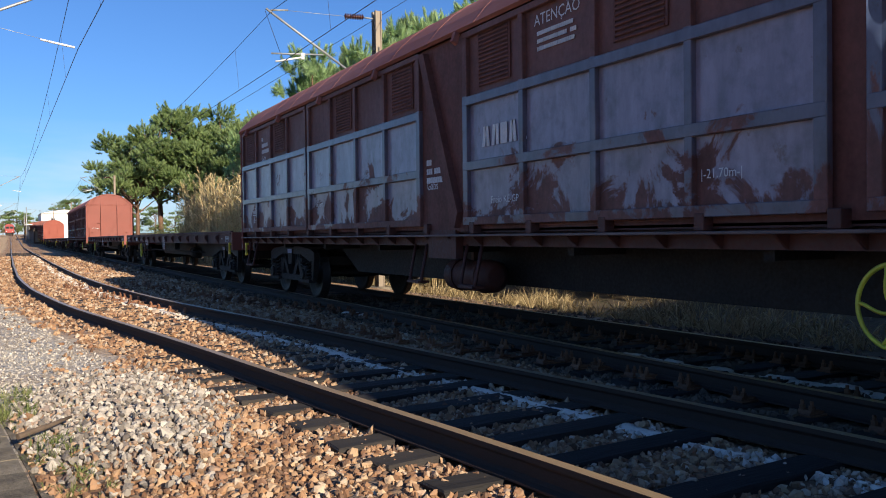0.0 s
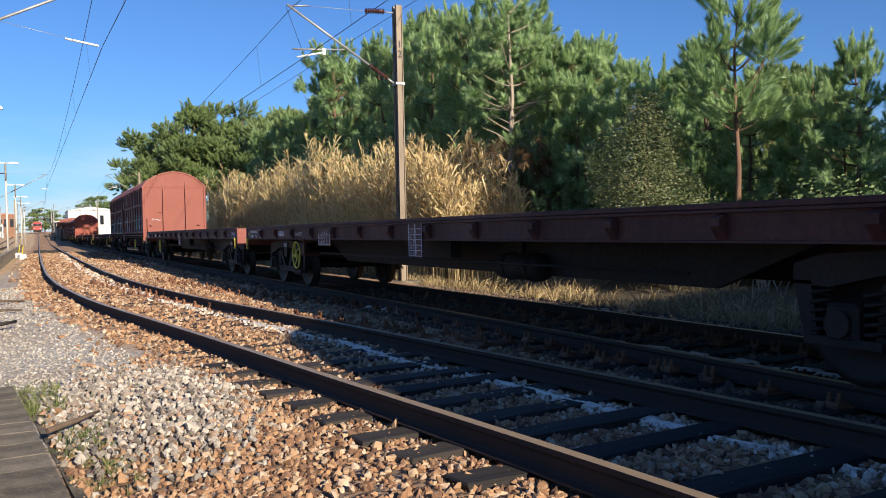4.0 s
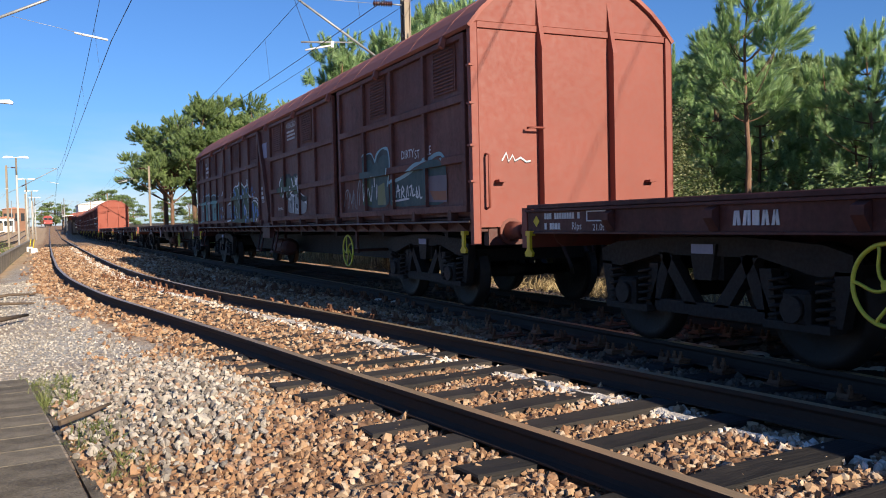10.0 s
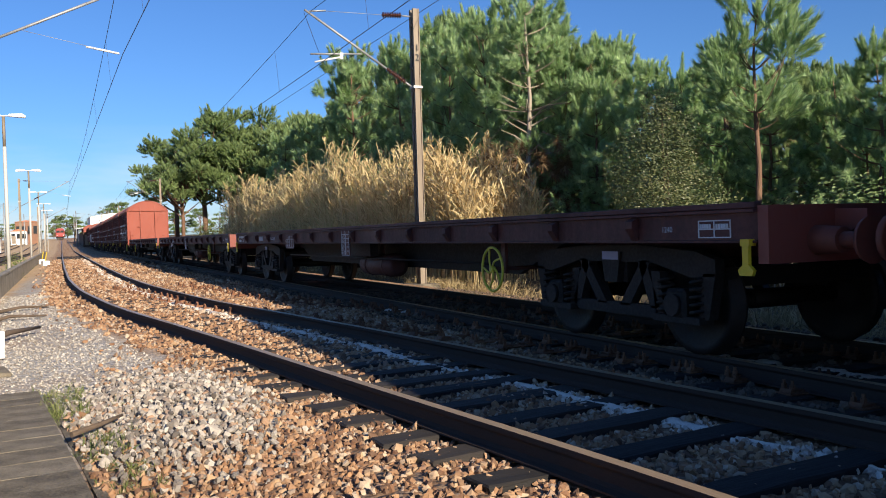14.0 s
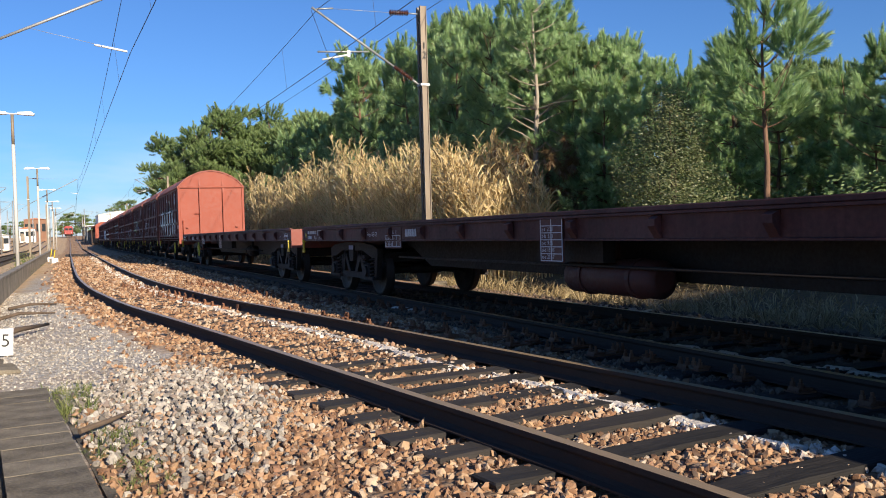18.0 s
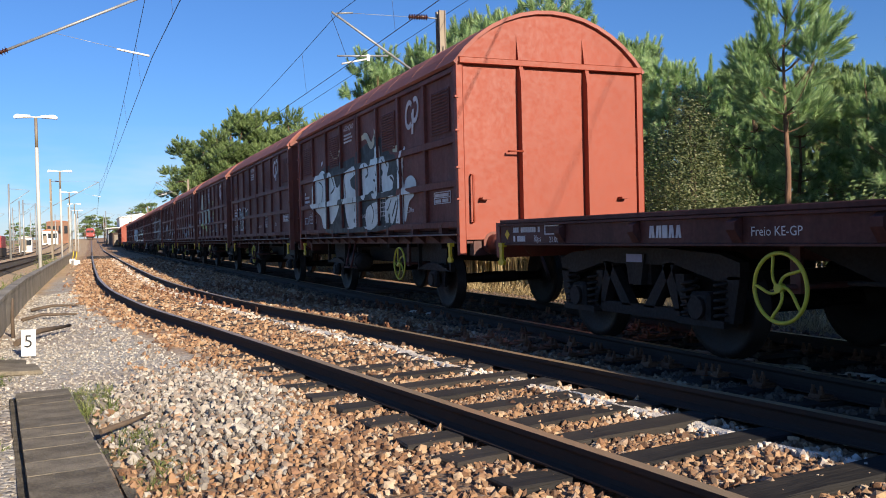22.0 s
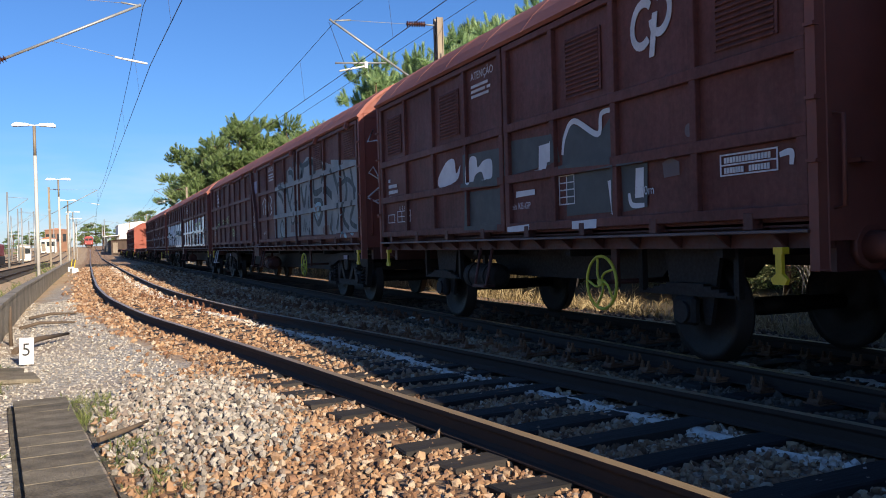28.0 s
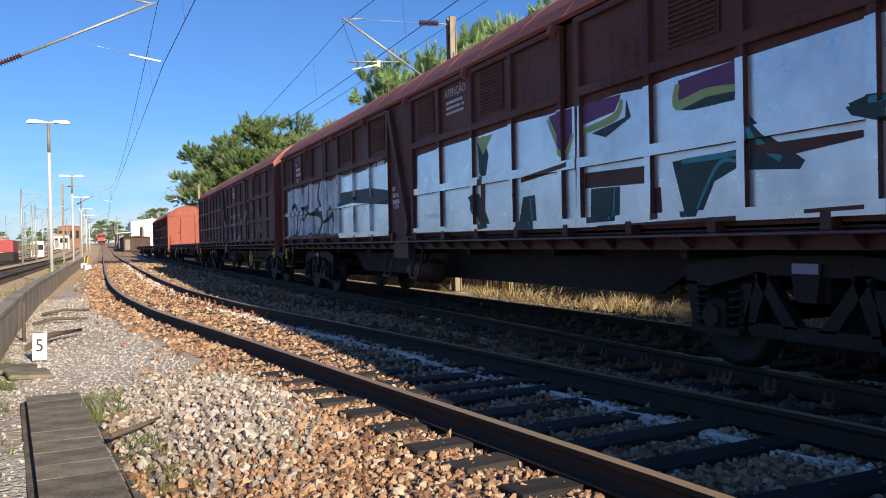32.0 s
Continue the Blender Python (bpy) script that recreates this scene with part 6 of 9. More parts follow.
    line(g, M_SLIME, 0.036, [(5.64, 2.24), (5.86, 2.25), (5.84, 2.13), (5.63, 2.09), (5.78, 1.99)])
    fill(g, M_SCHALK, [(-8.14, 1.38), (-8.14, 2.9), (-10.09, 2.7), (-10.09, 1.38)])
    line(g, M_SDEEPINK, 0.16, [(-8.24, 2.7), (-8.74, 2), (-8.44, 1.45)])
    line(g, M_SDEEPINK, 0.13, [(-8.94, 2.75), (-9.24, 2.2), (-8.94, 1.7), (-9.34, 1.45)])
    line(g, M_SDEEPINK, 0.12, [(-9.54, 2.6), (-9.74, 2), (-9.44, 1.6), (-9.94, 1.45)])
    line(g, M_SDEEPINK, 0.1, [(-8.64, 2.3), (-9.34, 2.4), (-9.94, 2.1)])


def chrome_panels():
    g = wagon_at(233.13)
    fill(g, M_SCHROME, [(-0.31, 2.5), (-1.47, 2.52), (-2.56, 2.52), (-3.75, 2.55), (-4.51, 2.53), (-5.17, 2.54), (-5.17, 1.26), (-0.19, 1.29)], round_off=False)
    fill(g, M_SCHROME, [(-5.24, 2.52), (-5.95, 2.53), (-6.34, 2.51), (-6.79, 2.53), (-7.53, 2.52), (-8.81, 2.54), (-8.97, 2.55), (-8.94, 1.22), (-5.17, 1.25)], round_off=False)
    fill(g, M_SDARKTEAL, [(-2.61, 2.47), (-2.79, 2.51), (-2.95, 2.25), (-2.83, 1.92), (-2.65, 2.03)])
    fill(g, M_SLIME, [(-2.58, 2.5), (-3.08, 2.5), (-2.78, 2.26)])
    fill(g, M_SPURPLE, [(-4.54, 2.51), (-5.05, 2.53), (-5.04, 2.18), (-4.86, 2.08)])
    line(g, M_SLIME, 0.07, [(-4.52, 2.48), (-4.86, 2.06), (-5.06, 2.25)])
    fill(g, M_SDARKTEAL, [(-3.89, 1.65), (-4.19, 1.66), (-4.23, 1.25), (-3.75, 1.26)])
    fill(g, M_SDARKTEAL, [(-2.25, 1.74), (-2.63, 1.77), (-2.99, 1.31), (-2.73, 1.29)])
    line(g, M_SCYAN, 0.03, [(-4.07, 1.63), (-4.12, 1.31)])
    fill(g, M_SPURPLE, [(-5.28, 2.53), (-5.97, 2.52), (-5.85, 2.37), (-5.27, 2.32)])
    line(g, M_SLIME, 0.08, [(-5.27, 2.25), (-5.85, 2.32), (-5.97, 2.47)])
    fill(g, M_SDARKTEAL, [(-5.43, 2.21), (-6.03, 2.29), (-6.05, 2.46), (-6.12, 2.28), (-5.69, 2.14)])
    fill(g, M_SBROWNPATCH, [(-5.28, 1.82), (-6.39, 1.8), (-6.38, 1.64), (-5.28, 1.66)])
    fill(g, M_SDARKTEAL, [(-5.4, 1.65), (-5.92, 1.64), (-5.9, 1.31), (-5.38, 1.3)])
    line(g, M_SCYAN, 0.03, [(-5.83, 1.64), (-5.79, 1.32)])
    fill(g, M_SPURPLE, [(-6.83, 2.49), (-7.54, 2.52), (-7.54, 2.3), (-7.13, 2.31), (-6.83, 2.28)])
    line(g, M_SLIME, 0.09, [(-6.82, 2.46), (-6.81, 2.28), (-7.19, 2.32), (-7.54, 2.3)])
    fill(g, M_SDARKTEAL, [(-6.85, 2.23), (-7.19, 2.29), (-7.54, 2.28), (-7.53, 2.21), (-7.03, 2.21)])
    fill(g, M_SDARKTEAL, [(-6.73, 1.8), (-7.57, 1.82), (-7.56, 1.68), (-7.28, 1.59), (-7.1, 1.31), (-6.9, 1.31)])
    line(g, M_SCYAN, 0.05, [(-6.86, 1.79), (-7.54, 1.79)])
    line(g, M_SCYAN, 0.035, [(-7.05, 1.37), (-7.32, 1.72), (-7.54, 1.73)])
    fill(g, M_SDARKTEAL, [(-7.69, 2.07), (-7.87, 1.9), (-8.24, 1.67), (-8.19, 1.61), (-7.68, 1.65)])
    line(g, M_SCYAN, 0.06, [(-7.72, 1.96), (-7.82, 1.82), (-8.01, 1.7)])
    fill(g, M_SBROWNPATCH, [(-7.7, 1.83), (-8.74, 1.82), (-8.74, 1.77), (-8.1, 1.72), (-7.7, 1.78)])
    fill(g, M_SDARKTEAL, [(-8.62, 2.01), (-8.77, 2.04), (-8.96, 2.03), (-8.95, 1.84), (-8.69, 1.92)])
    line(g, M_SCYAN, 0.05, [(-8.82, 2), (-8.96, 2)])
    fill(g, M_SBROWNPATCH, [(-5.58, 1.27), (-7.58, 1.3), (-7.58, 1.2), (-5.57, 1.2)])
    fill(g, M_SBROWNPATCH, [(-8.27, 1.32), (-8.78, 1.33), (-8.78, 1.3), (-8.27, 1.29)])
    fill(g, M_SBROWNPATCH, [(-3.84, 1.87), (-5, 1.96), (-5, 1.91), (-3.84, 1.82)])
    fill(g, M_SBROWNPATCH, [(-6.47, 1.59), (-6.56, 1.59), (-6.58, 1.31), (-6.46, 1.3)])
    fill(g, M_SBROWNPATCH, [(-2.69, 1.96), (-2.84, 1.95), (-2.8, 1.31), (-2.67, 1.29)])
    fill(g, M_SCHROME, [(4.33, 2.5), (1.04, 2.53), (1.05, 1.27), (4.44, 1.24)])
    fill(g, M_SDARKTEAL, [(4.36, 2.2), (2.32, 2.17), (1.07, 2.05), (1.09, 1.8), (3.3, 1.94), (4.38, 1.91)])


def dotted_letters():
    g = wagon_at(72.94)
    fill(g, M_SMOSS, [(4.6, 1.3), (4.54, 1.73), (4.37, 2.08), (4.16, 2.24), (3.86, 2.24), (3.63, 2.26), (3.29, 2.27), (3.02, 2.21), (2.84, 2.15), (2.57, 2.18), (2.27, 2.2), (2.19, 2.05), (2.15, 1.8), (2.15, 1.33), (2.16, 1.26), (3.36, 1.26)])
    fill(g, M_SMOSS, [(2.08, 1.27), (2.1, 1.5), (2.06, 1.69), (1.93, 1.78), (1.7, 1.79), (1.48, 1.73), (1.34, 1.59), (1.28, 1.43), (1.3, 1.27)])
    fill(g, M_SDARKTEAL, [(2.5, 1.62), (2.16, 1.65), (2.15, 1.26), (2.48, 1.26)])
    fill(g, M_SDARKTEAL, [(3.31, 1.88), (3.13, 2.14), (2.88, 2.14), (2.95, 1.85), (3.16, 1.66), (3.28, 1.3)])
    fill(g, M_SSKY, [(3.63, 2.29), (3.49, 2.35), (3.28, 2.35), (3.12, 2.27), (3.29, 2.26)])
    fill(g, M_SSKY, [(2.71, 2.2), (2.58, 2.26), (2.38, 2.26), (2.27, 2.21), (2.5, 2.2)])
    dot(g, M_SBLUE, 4.25, 2.14, 0.07)
    dot(g, M_SBLUE, 4.1, 2.03, 0.08)
    dot(g, M_SBLUE, 3.49, 2.06, 0.09)
    dot(g, M_SBLUE, 3.1, 2.04, 0.09)
    dot(g, M_SBLUE, 2.67, 2.09, 0.07)
    dot(g, M_SBLUE, 2.33, 2.11, 0.06)
    dot(g, M_SBLUE, 4.3, 1.66, 0.09)
    dot(g, M_SBLUE, 4.38, 1.45, 0.08)
    dot(g, M_SBLUE, 3.6, 1.46, 0.08)
    dot(g, M_SBLUE, 3.46, 1.73, 0.06)
    dot(g, M_SBLUE, 2.92, 1.59, 0.13)
    dot(g, M_SBLUE, 2.58, 1.34, 0.08)
    dot(g, M_SBLUE, 1.94, 1.64, 0.1)
    dot(g, M_SBLUE, 1.64, 1.57, 0.08)
    dot(g, M_SBLUE, 1.86, 1.45, 0.09)
    dot(g, M_SBLUE, 1.45, 1.49, 0.09)
    dot(g, M_SBLUE, 2, 2.09, 0.06)
    dot(g, M_SBLUE, 1.7, 1.95, 0.06)
    dot(g, M_SBLUE, 1.3, 1.79, 0.08)
    dot(g, M_SBLUE, 1.17, 1.46, 0.05)
    dot(g, M_SBLUE, 4.15, 1.39, 0.07)
    dot(g, M_SBLUE, 1.64, 1.31, 0.06)
    line(g, M_SWHITE, 0.05, [(4.48, 1.97), (4.32, 2.17), (4.1, 2.25), (3.85, 2.25), (3.67, 2.26), (3.4, 2.28), (3.12, 2.26), (2.9, 2.18), (2.68, 2.21), (2.42, 2.23), (2.24, 2.19), (2.18, 2.04), (2.21, 1.98)])
    line(g, M_SWHITE, 0.07, [(2.06, 1.76), (1.89, 1.81), (1.64, 1.8), (1.41, 1.71), (1.26, 1.52), (1.23, 1.42)])
    line(g, M_SINK, 0.07, [(2.01, 1.79), (1.82, 1.85), (1.57, 1.83), (1.33, 1.74), (1.19, 1.56), (1.16, 1.46)])
    line(g, M_SWHITE, 0.05, [(2.17, 1.97), (1.89, 1.88), (1.55, 1.86), (1.31, 1.76), (1.14, 1.59)])
    line(g, M_SWHITE, 0.04, [(2.96, 1.7), (2.75, 1.6), (2.68, 1.48), (2.71, 1.39)])
    line(g, M_SWHITE, 0.04, [(4.05, 1.69), (3.94, 1.53), (3.9, 1.39)])
    line(g, M_SWHITE, 0.04, [(3.51, 1.76), (3.56, 1.57), (3.6, 1.42)])
    line(g, M_SWHITE, 0.04, [(3.05, 2.06), (3.01, 1.94), (3.12, 1.78)])
    line(g, M_SWHITE, 0.04, [(3.59, 1.93), (3.49, 1.76), (3.55, 1.66)])
    line(g, M_SWHITE, 0.04, [(2.55, 1.88), (2.48, 1.75)])
    line(g, M_SWHITE, 0.04, [(2.51, 1.55), (2.49, 1.38)])
    line(g, M_SWHITE, 0.04, [(3.82, 2.23), (3.68, 2.12), (3.69, 1.98)])
    line(g, M_SWHITE, 0.04, [(3.66, 1.87), (3.58, 1.72)])
    line(g, M_SWHITE, 0.04, [(4.47, 1.89), (4.57, 1.62), (4.54, 1.46)])
    line(g, M_SWHITE, 0.03, [(2.63, 2.29), (2.55, 2.35), (2.49, 2.32), (2.6, 2.26)])
    line(g, M_SWHITE, 0.03, [(2.45, 2.27), (2.41, 2.44)])
    line(g, M_SWHITE, 0.03, [(2.36, 2.27), (2.31, 2.46), (2.33, 2.5)])
    line(g, M_SWHITE, 0.03, [(2.28, 2.28), (2.3, 2.41)])
    line(g, M_SWHITE, 0.04, [(1.35, 1.35), (1.41, 1.26)])
    line(g, M_SWHITE, 0.04, [(1.28, 1.36), (1.32, 1.26)])
    line(g, M_SWHITE, 0.04, [(1.38, 1.32), (1.24, 1.34)])
    fill(g, M_SDARKTEAL, [(-6.24, 1.42), (-6.26, 2.16), (-6.45, 2.26), (-6.69, 2.24), (-6.85, 2.13), (-6.98, 2.24), (-7.24, 2.29), (-7.41, 2.24), (-7.46, 2.01), (-7.4, 1.73), (-7.45, 1.39)])
    fill(g, M_SDARKTEAL, [(-7.48, 1.39), (-7.47, 1.72), (-8.21, 1.84), (-8.74, 1.94), (-9.06, 1.98), (-9.31, 1.97), (-9.45, 1.9), (-9.46, 1.38), (-8.73, 1.39)])
    fill(g, M_SMOSS, [(-6.28, 1.47), (-6.34, 1.82), (-6.65, 1.86), (-6.68, 1.45)])
    fill(g, M_SOLIVE, [(-6.93, 1.44), (-6.95, 1.73), (-7.24, 1.78), (-7.29, 1.44)])
    fill(g, M_SDARKTEAL, [(-7.85, 1.41), (-7.85, 1.59), (-8.37, 1.67), (-8.61, 1.66), (-8.65, 1.4)])
    fill(g, M_SLILAC, [(-8.88, 1.77), (-9.1, 1.77), (-9.46, 1.76), (-9.46, 1.41), (-8.88, 1.43)])
    fill(g, M_SRUST, [(-8.92, 1.58), (-9.22, 1.56), (-9.45, 1.56), (-9.45, 1.44), (-9.05, 1.45)])
    line(g, M_SSKY, 0.05, [(-6.26, 2.12), (-6.39, 2.23), (-6.67, 2.25), (-6.84, 2.13), (-6.95, 2.23), (-7.18, 2.28), (-7.39, 2.27), (-7.46, 2.12), (-7.45, 1.94), (-7.35, 1.71)])
    line(g, M_SINK, 0.09, [(-6.35, 2.12), (-6.46, 2.2), (-6.67, 2.2), (-6.8, 2.09)])
    line(g, M_SINK, 0.09, [(-6.95, 2.1), (-7.04, 2.2), (-7.22, 2.24), (-7.37, 2.2)])
    line(g, M_SSKY, 0.06, [(-7.4, 1.76), (-7.79, 1.79), (-8.21, 1.86), (-8.46, 1.93), (-8.74, 1.98), (-8.92, 2.0), (-9.12, 2.04), (-9.29, 2.04), (-9.42, 1.96)])
    line(g, M_SWHITE, 0.035, [(-6.8, 1.89), (-6.81, 1.73)])
    line(g, M_SWHITE, 0.03, [(-6.41, 1.8), (-6.42, 1.52), (-6.52, 1.72), (-6.64, 1.51), (-6.71, 1.76)])
    line(g, M_SWHITE, 0.03, [(-6.92, 1.77), (-6.9, 1.53)])
    line(g, M_SGREY, 0.03, [(-5.31, 1.46), (-5.38, 1.69), (-5.52, 1.73), (-5.42, 1.58)])
    line(g, M_SGREY, 0.03, [(-5.53, 1.42), (-5.6, 1.68), (-5.69, 1.5), (-5.8, 1.72), (-5.74, 1.41)])
    line(g, M_SGREY, 0.03, [(-5.85, 1.66), (-5.86, 1.43)])
    line(g, M_SGREY, 0.03, [(-5.94, 1.4), (-6.04, 1.78), (-6.14, 1.84), (-6.06, 1.45)])
    line(g, M_SWHITE, 0.03, [(-7.71, 1.53), (-7.79, 1.71), (-7.85, 1.52)])
    line(g, M_SWHITE, 0.03, [(-7.72, 1.61), (-7.88, 1.64)])
    line(g, M_SWHITE, 0.03, [(-7.91, 1.51), (-7.95, 1.68), (-8.02, 1.62), (-7.94, 1.59), (-8.06, 1.51)])
    line(g, M_SWHITE, 0.03, [(-8.1, 1.51), (-8.15, 1.68), (-8.18, 1.53)])
    line(g, M_SWHITE, 0.03, [(-8.21, 1.65), (-8.31, 1.67), (-8.25, 1.53)])
    line(g, M_SWHITE, 0.03, [(-8.36, 1.64), (-8.33, 1.54), (-8.43, 1.55)])
    line(g, M_SWHITE, 0.03, [(-8.48, 1.65), (-8.46, 1.53), (-8.53, 1.51), (-8.49, 1.6)])
    line(g, M_SWHITE, 0.03, [(-8.56, 1.66), (-8.59, 1.51), (-8.67, 1.5)])
    line(g, M_SWHITE, 0.03, [(-7.67, 1.48), (-8.21, 1.5)])
    words(g, "DIRTY", 0.17, SIDE + 0.044, -7.94, 2.07, M_SWHITE)
    words(g, "ST", 0.17, SIDE + 0.044, -8.43, 2.04, M_SWHITE)
    words(g, "YLE", 0.17, SIDE + 0.044, -8.73, 2.06, M_SWHITE)


def pale_panels():
    g = wagon_at(174.19)
    fill(g, M_SPALEGREEN, [(3.05, 3.2), (2.53, 3.2), (2.49, 2.53), (3.47, 2.55), (3.27, 2.9)])
    fill(g, M_SPALEGREEN, [(2.14, 3.17), (1.36, 3.16), (1.35, 2.58), (2.17, 2.56)])
    fill(g, M_SPALEGREEN, [(3.24, 2.47), (2.42, 2.43), (2.44, 1.88), (3.22, 1.91)])
    fill(g, M_SPALEGREEN, [(2.18, 2.44), (1.3, 2.46), (1.26, 1.87), (2.13, 1.87)])
    fill(g, M_SPALEGREEN, [(1.08, 2.45), (0.26, 2.49), (0.19, 1.97), (0.75, 1.87), (1.02, 2.13)])
    fill(g, M_SSKY, [(0.55, 2.27), (0.14, 2.32), (0.17, 1.92), (0.59, 1.85), (0.8, 1.96)])
    fill(g, M_SGREY, [(0.95, 2.94), (0.35, 2.94), (0.24, 2.62), (0.57, 2.73)])
    fill(g, M_SLIME, [(3.22, 1.92), (2.37, 1.88), (2.46, 1.67), (3.01, 1.68)])
    fill(g, M_SLIME, [(2.21, 1.81), (1.32, 1.82), (1.29, 1.51), (1.7, 1.56), (2.08, 1.72)])
    fill(g, M_SLIME, [(3.91, 3.02), (3.65, 3.06), (3.6, 2.78), (3.89, 2.81)])
    fill(g, M_SLILAC, [(4.07, 2.31), (3.64, 2.45), (3.54, 1.87), (3.94, 1.96)])
    fill(g, M_SBLUE, [(0.05, 2.12), (-0.14, 2.16), (-0.29, 1.92), (-0.04, 1.91)])
    line(g, M_SGREY, 0.04, [(2.99, 2.63), (2.65, 3.02)])
    line(g, M_SGREY, 0.04, [(2.98, 1.98), (2.76, 2.34), (2.61, 1.96)])
    line(g, M_SGREY, 0.04, [(1.92, 2.7), (1.64, 2.89), (1.45, 2.83)])
    line(g, M_SGREY, 0.04, [(1.99, 2.59), (1.47, 2.64)])
    line(g, M_SGREY, 0.04, [(1.89, 1.92), (1.72, 2.36), (1.5, 1.95)])
    line(g, M_SINK, 0.035, [(2.01, 3.09), (1.68, 3.11), (1.4, 3.04)])
    line(g, M_SINK, 0.035, [(2.04, 2.77), (1.71, 2.8), (1.4, 2.71)])
    line(g, M_SLIME, 0.035, [(0.8, 2.0), (0.82, 2.38), (0.46, 1.98), (0.37, 2.39)])
    line(g, M_SLIME, 0.035, [(0.98, 2.3), (0.92, 1.96)])
    line(g, M_SLIME, 0.035, [(0.98, 2.66), (0.73, 2.79), (0.35, 2.66)])
    line(g, M_SLIME, 0.035, [(1.02, 1.56), (0.88, 1.74)])
    line(g, M_SLIME, 0.035, [(0.75, 1.63), (0.38, 1.65), (0.65, 1.42)])
    line(g, M_SLIME, 0.035, [(0.5, 1.54), (0.19, 1.41), (0.63, 1.38)])
    line(g, M_SLIME, 0.035, [(0.33, 1.59), (0.24, 1.41)])
    line(g, M_SLIME, 0.035, [(-0.25, 2.62), (-0.33, 2.73), (-0.58, 2.75), (-0.37, 2.6)])
    line(g, M_SLIME, 0.035, [(-0.57, 2.6), (-0.7, 2.77)])
    line(g, M_SLIME, 0.035, [(-0.28, 2.4), (-0.53, 2.18), (-0.67, 2.32), (-0.84, 2.17), (-0.99, 2.32), (-1.13, 2.36)])
    line(g, M_SLIME, 0.035, [(-0.47, 2.03), (-0.54, 2.21), (-0.84, 2.22), (-1.07, 2.13), (-1.03, 1.99)])
    line(g, M_SLIME, 0.035, [(-0.53, 2.13), (-0.64, 1.93), (-0.77, 2.11), (-0.89, 1.91), (-1.02, 2.09)])
    fill(g, M_SFADED, [(-2.68, 2.16), (-2.8, 2.18), (-2.85, 1.98), (-2.75, 1.93), (-2.67, 2.04)])


def end_tags():
    """White scribbles on two end walls."""
    def scrawl(wagon, half, w, *runs):
        for run in runs:
            q = Mesh().tube([(x, -half - 0.04, z) for x, z in run], w / 2, 4, False)
            for i, v in enumerate(q.v):
                q.v[i] = (v[0], -half - 0.038 - 0.004 * (v[1] < -half - 0.04), v[2])
            part("graffiti_line", q, M_SWHITE, wagon)
    scrawl(wagon_at(72.94), 10.23, 0.035, [(-1.08, 1.88), (-1.02, 1.98), (-0.99, 1.87), (-0.93, 1.95), (-0.90, 1.88), (-0.82, 1.92), (-0.74, 1.87), (-0.68, 1.88)])
    scrawl(wagon_at(211.44), 10.23, 0.03, [(-1.33, 3.01), (-1.21, 3.25), (-1.32, 3.02), (-1.13, 3.05), (-0.99, 3.16)],
           [(-0.96, 3.33), (-0.81, 3.15), (-0.7, 3.02), (-0.84, 3.06), (-0.91, 3.12)],
           [(-1.13, 3.16), (-1.03, 3.22), (-0.92, 3.17), (-1.01, 3.11), (-1.13, 3.15)],
           [(-1.13, 2.92), (-1.04, 3.02), (-0.93, 2.94), (-1.01, 2.85), (-1.12, 2.9)],
           [(-1.06, 2.78), (-1.04, 2.63)],
           [(-0.77, 2.73), (-0.93, 2.36), (-1.14, 2.34), (-1.32, 2.45), (-1.23, 2.56), (-1.14, 2.39), (-1.12, 2.19), (-1.35, 2.0)],
           [(-1.29, 1.93), (-1.09, 1.96), (-0.8, 1.91), (-0.78, 1.83), (-0.94, 1.78), (-1.06, 1.85), (-1.35, 1.99)],
           [(-1.1, 1.81), (-1.05, 1.56), (-1.0, 1.35)])
    scrawl(wagon_at(174.19), 4.65, 0.07, [(-1.2, 3.11), (-1.19, 2.74), (-1.12, 3.08), (-1.1, 2.72), (-0.99, 3.13)],
           [(-1.08, 2.72), (-1.03, 2.44), (-0.91, 2.88), (-0.96, 2.35), (-0.79, 2.76), (-0.93, 2.2), (-0.62, 2.77), (-0.81, 2.36), (-0.51, 2.68)],
           [(-1.25, 2.26), (-1.22, 1.83), (-1.12, 2.2), (-1.18, 2.06), (-1.0, 2.07), (-1.19, 1.77), (-0.93, 1.92), (-0.91, 1.65), (-0.79, 1.99)],
           [(-0.9, 1.89), (-0.79, 1.93), (-0.76, 1.71), (-0.8, 1.55)],
           [(-0.54, 1.65), (-0.65, 1.52), (-0.73, 1.45)],
           [(-0.73, 2.27), (-0.66, 2.02)],
           [(-1.11, 1.59), (-0.94, 1.77)],
           [(-1.01, 3.12), (-0.93, 3.23), (-0.77, 3.3), (-0.6, 3.27), (-0.54, 3.08), (-0.58, 2.86), (-0.71, 2.78), (-0.87, 2.83), (-0.94, 2.97), (-0.86, 3.2)],
           [(-0.9, 2.97), (-0.58, 3.08)],
           [(-0.8, 3.28), (-0.65, 2.82)])


silver_letters()
grey_arches()
white_blocks()
teal_and_green_letters()
chalk_letters()
chrome_panels()
dotted_letters()
pale_panels()
end_tags()


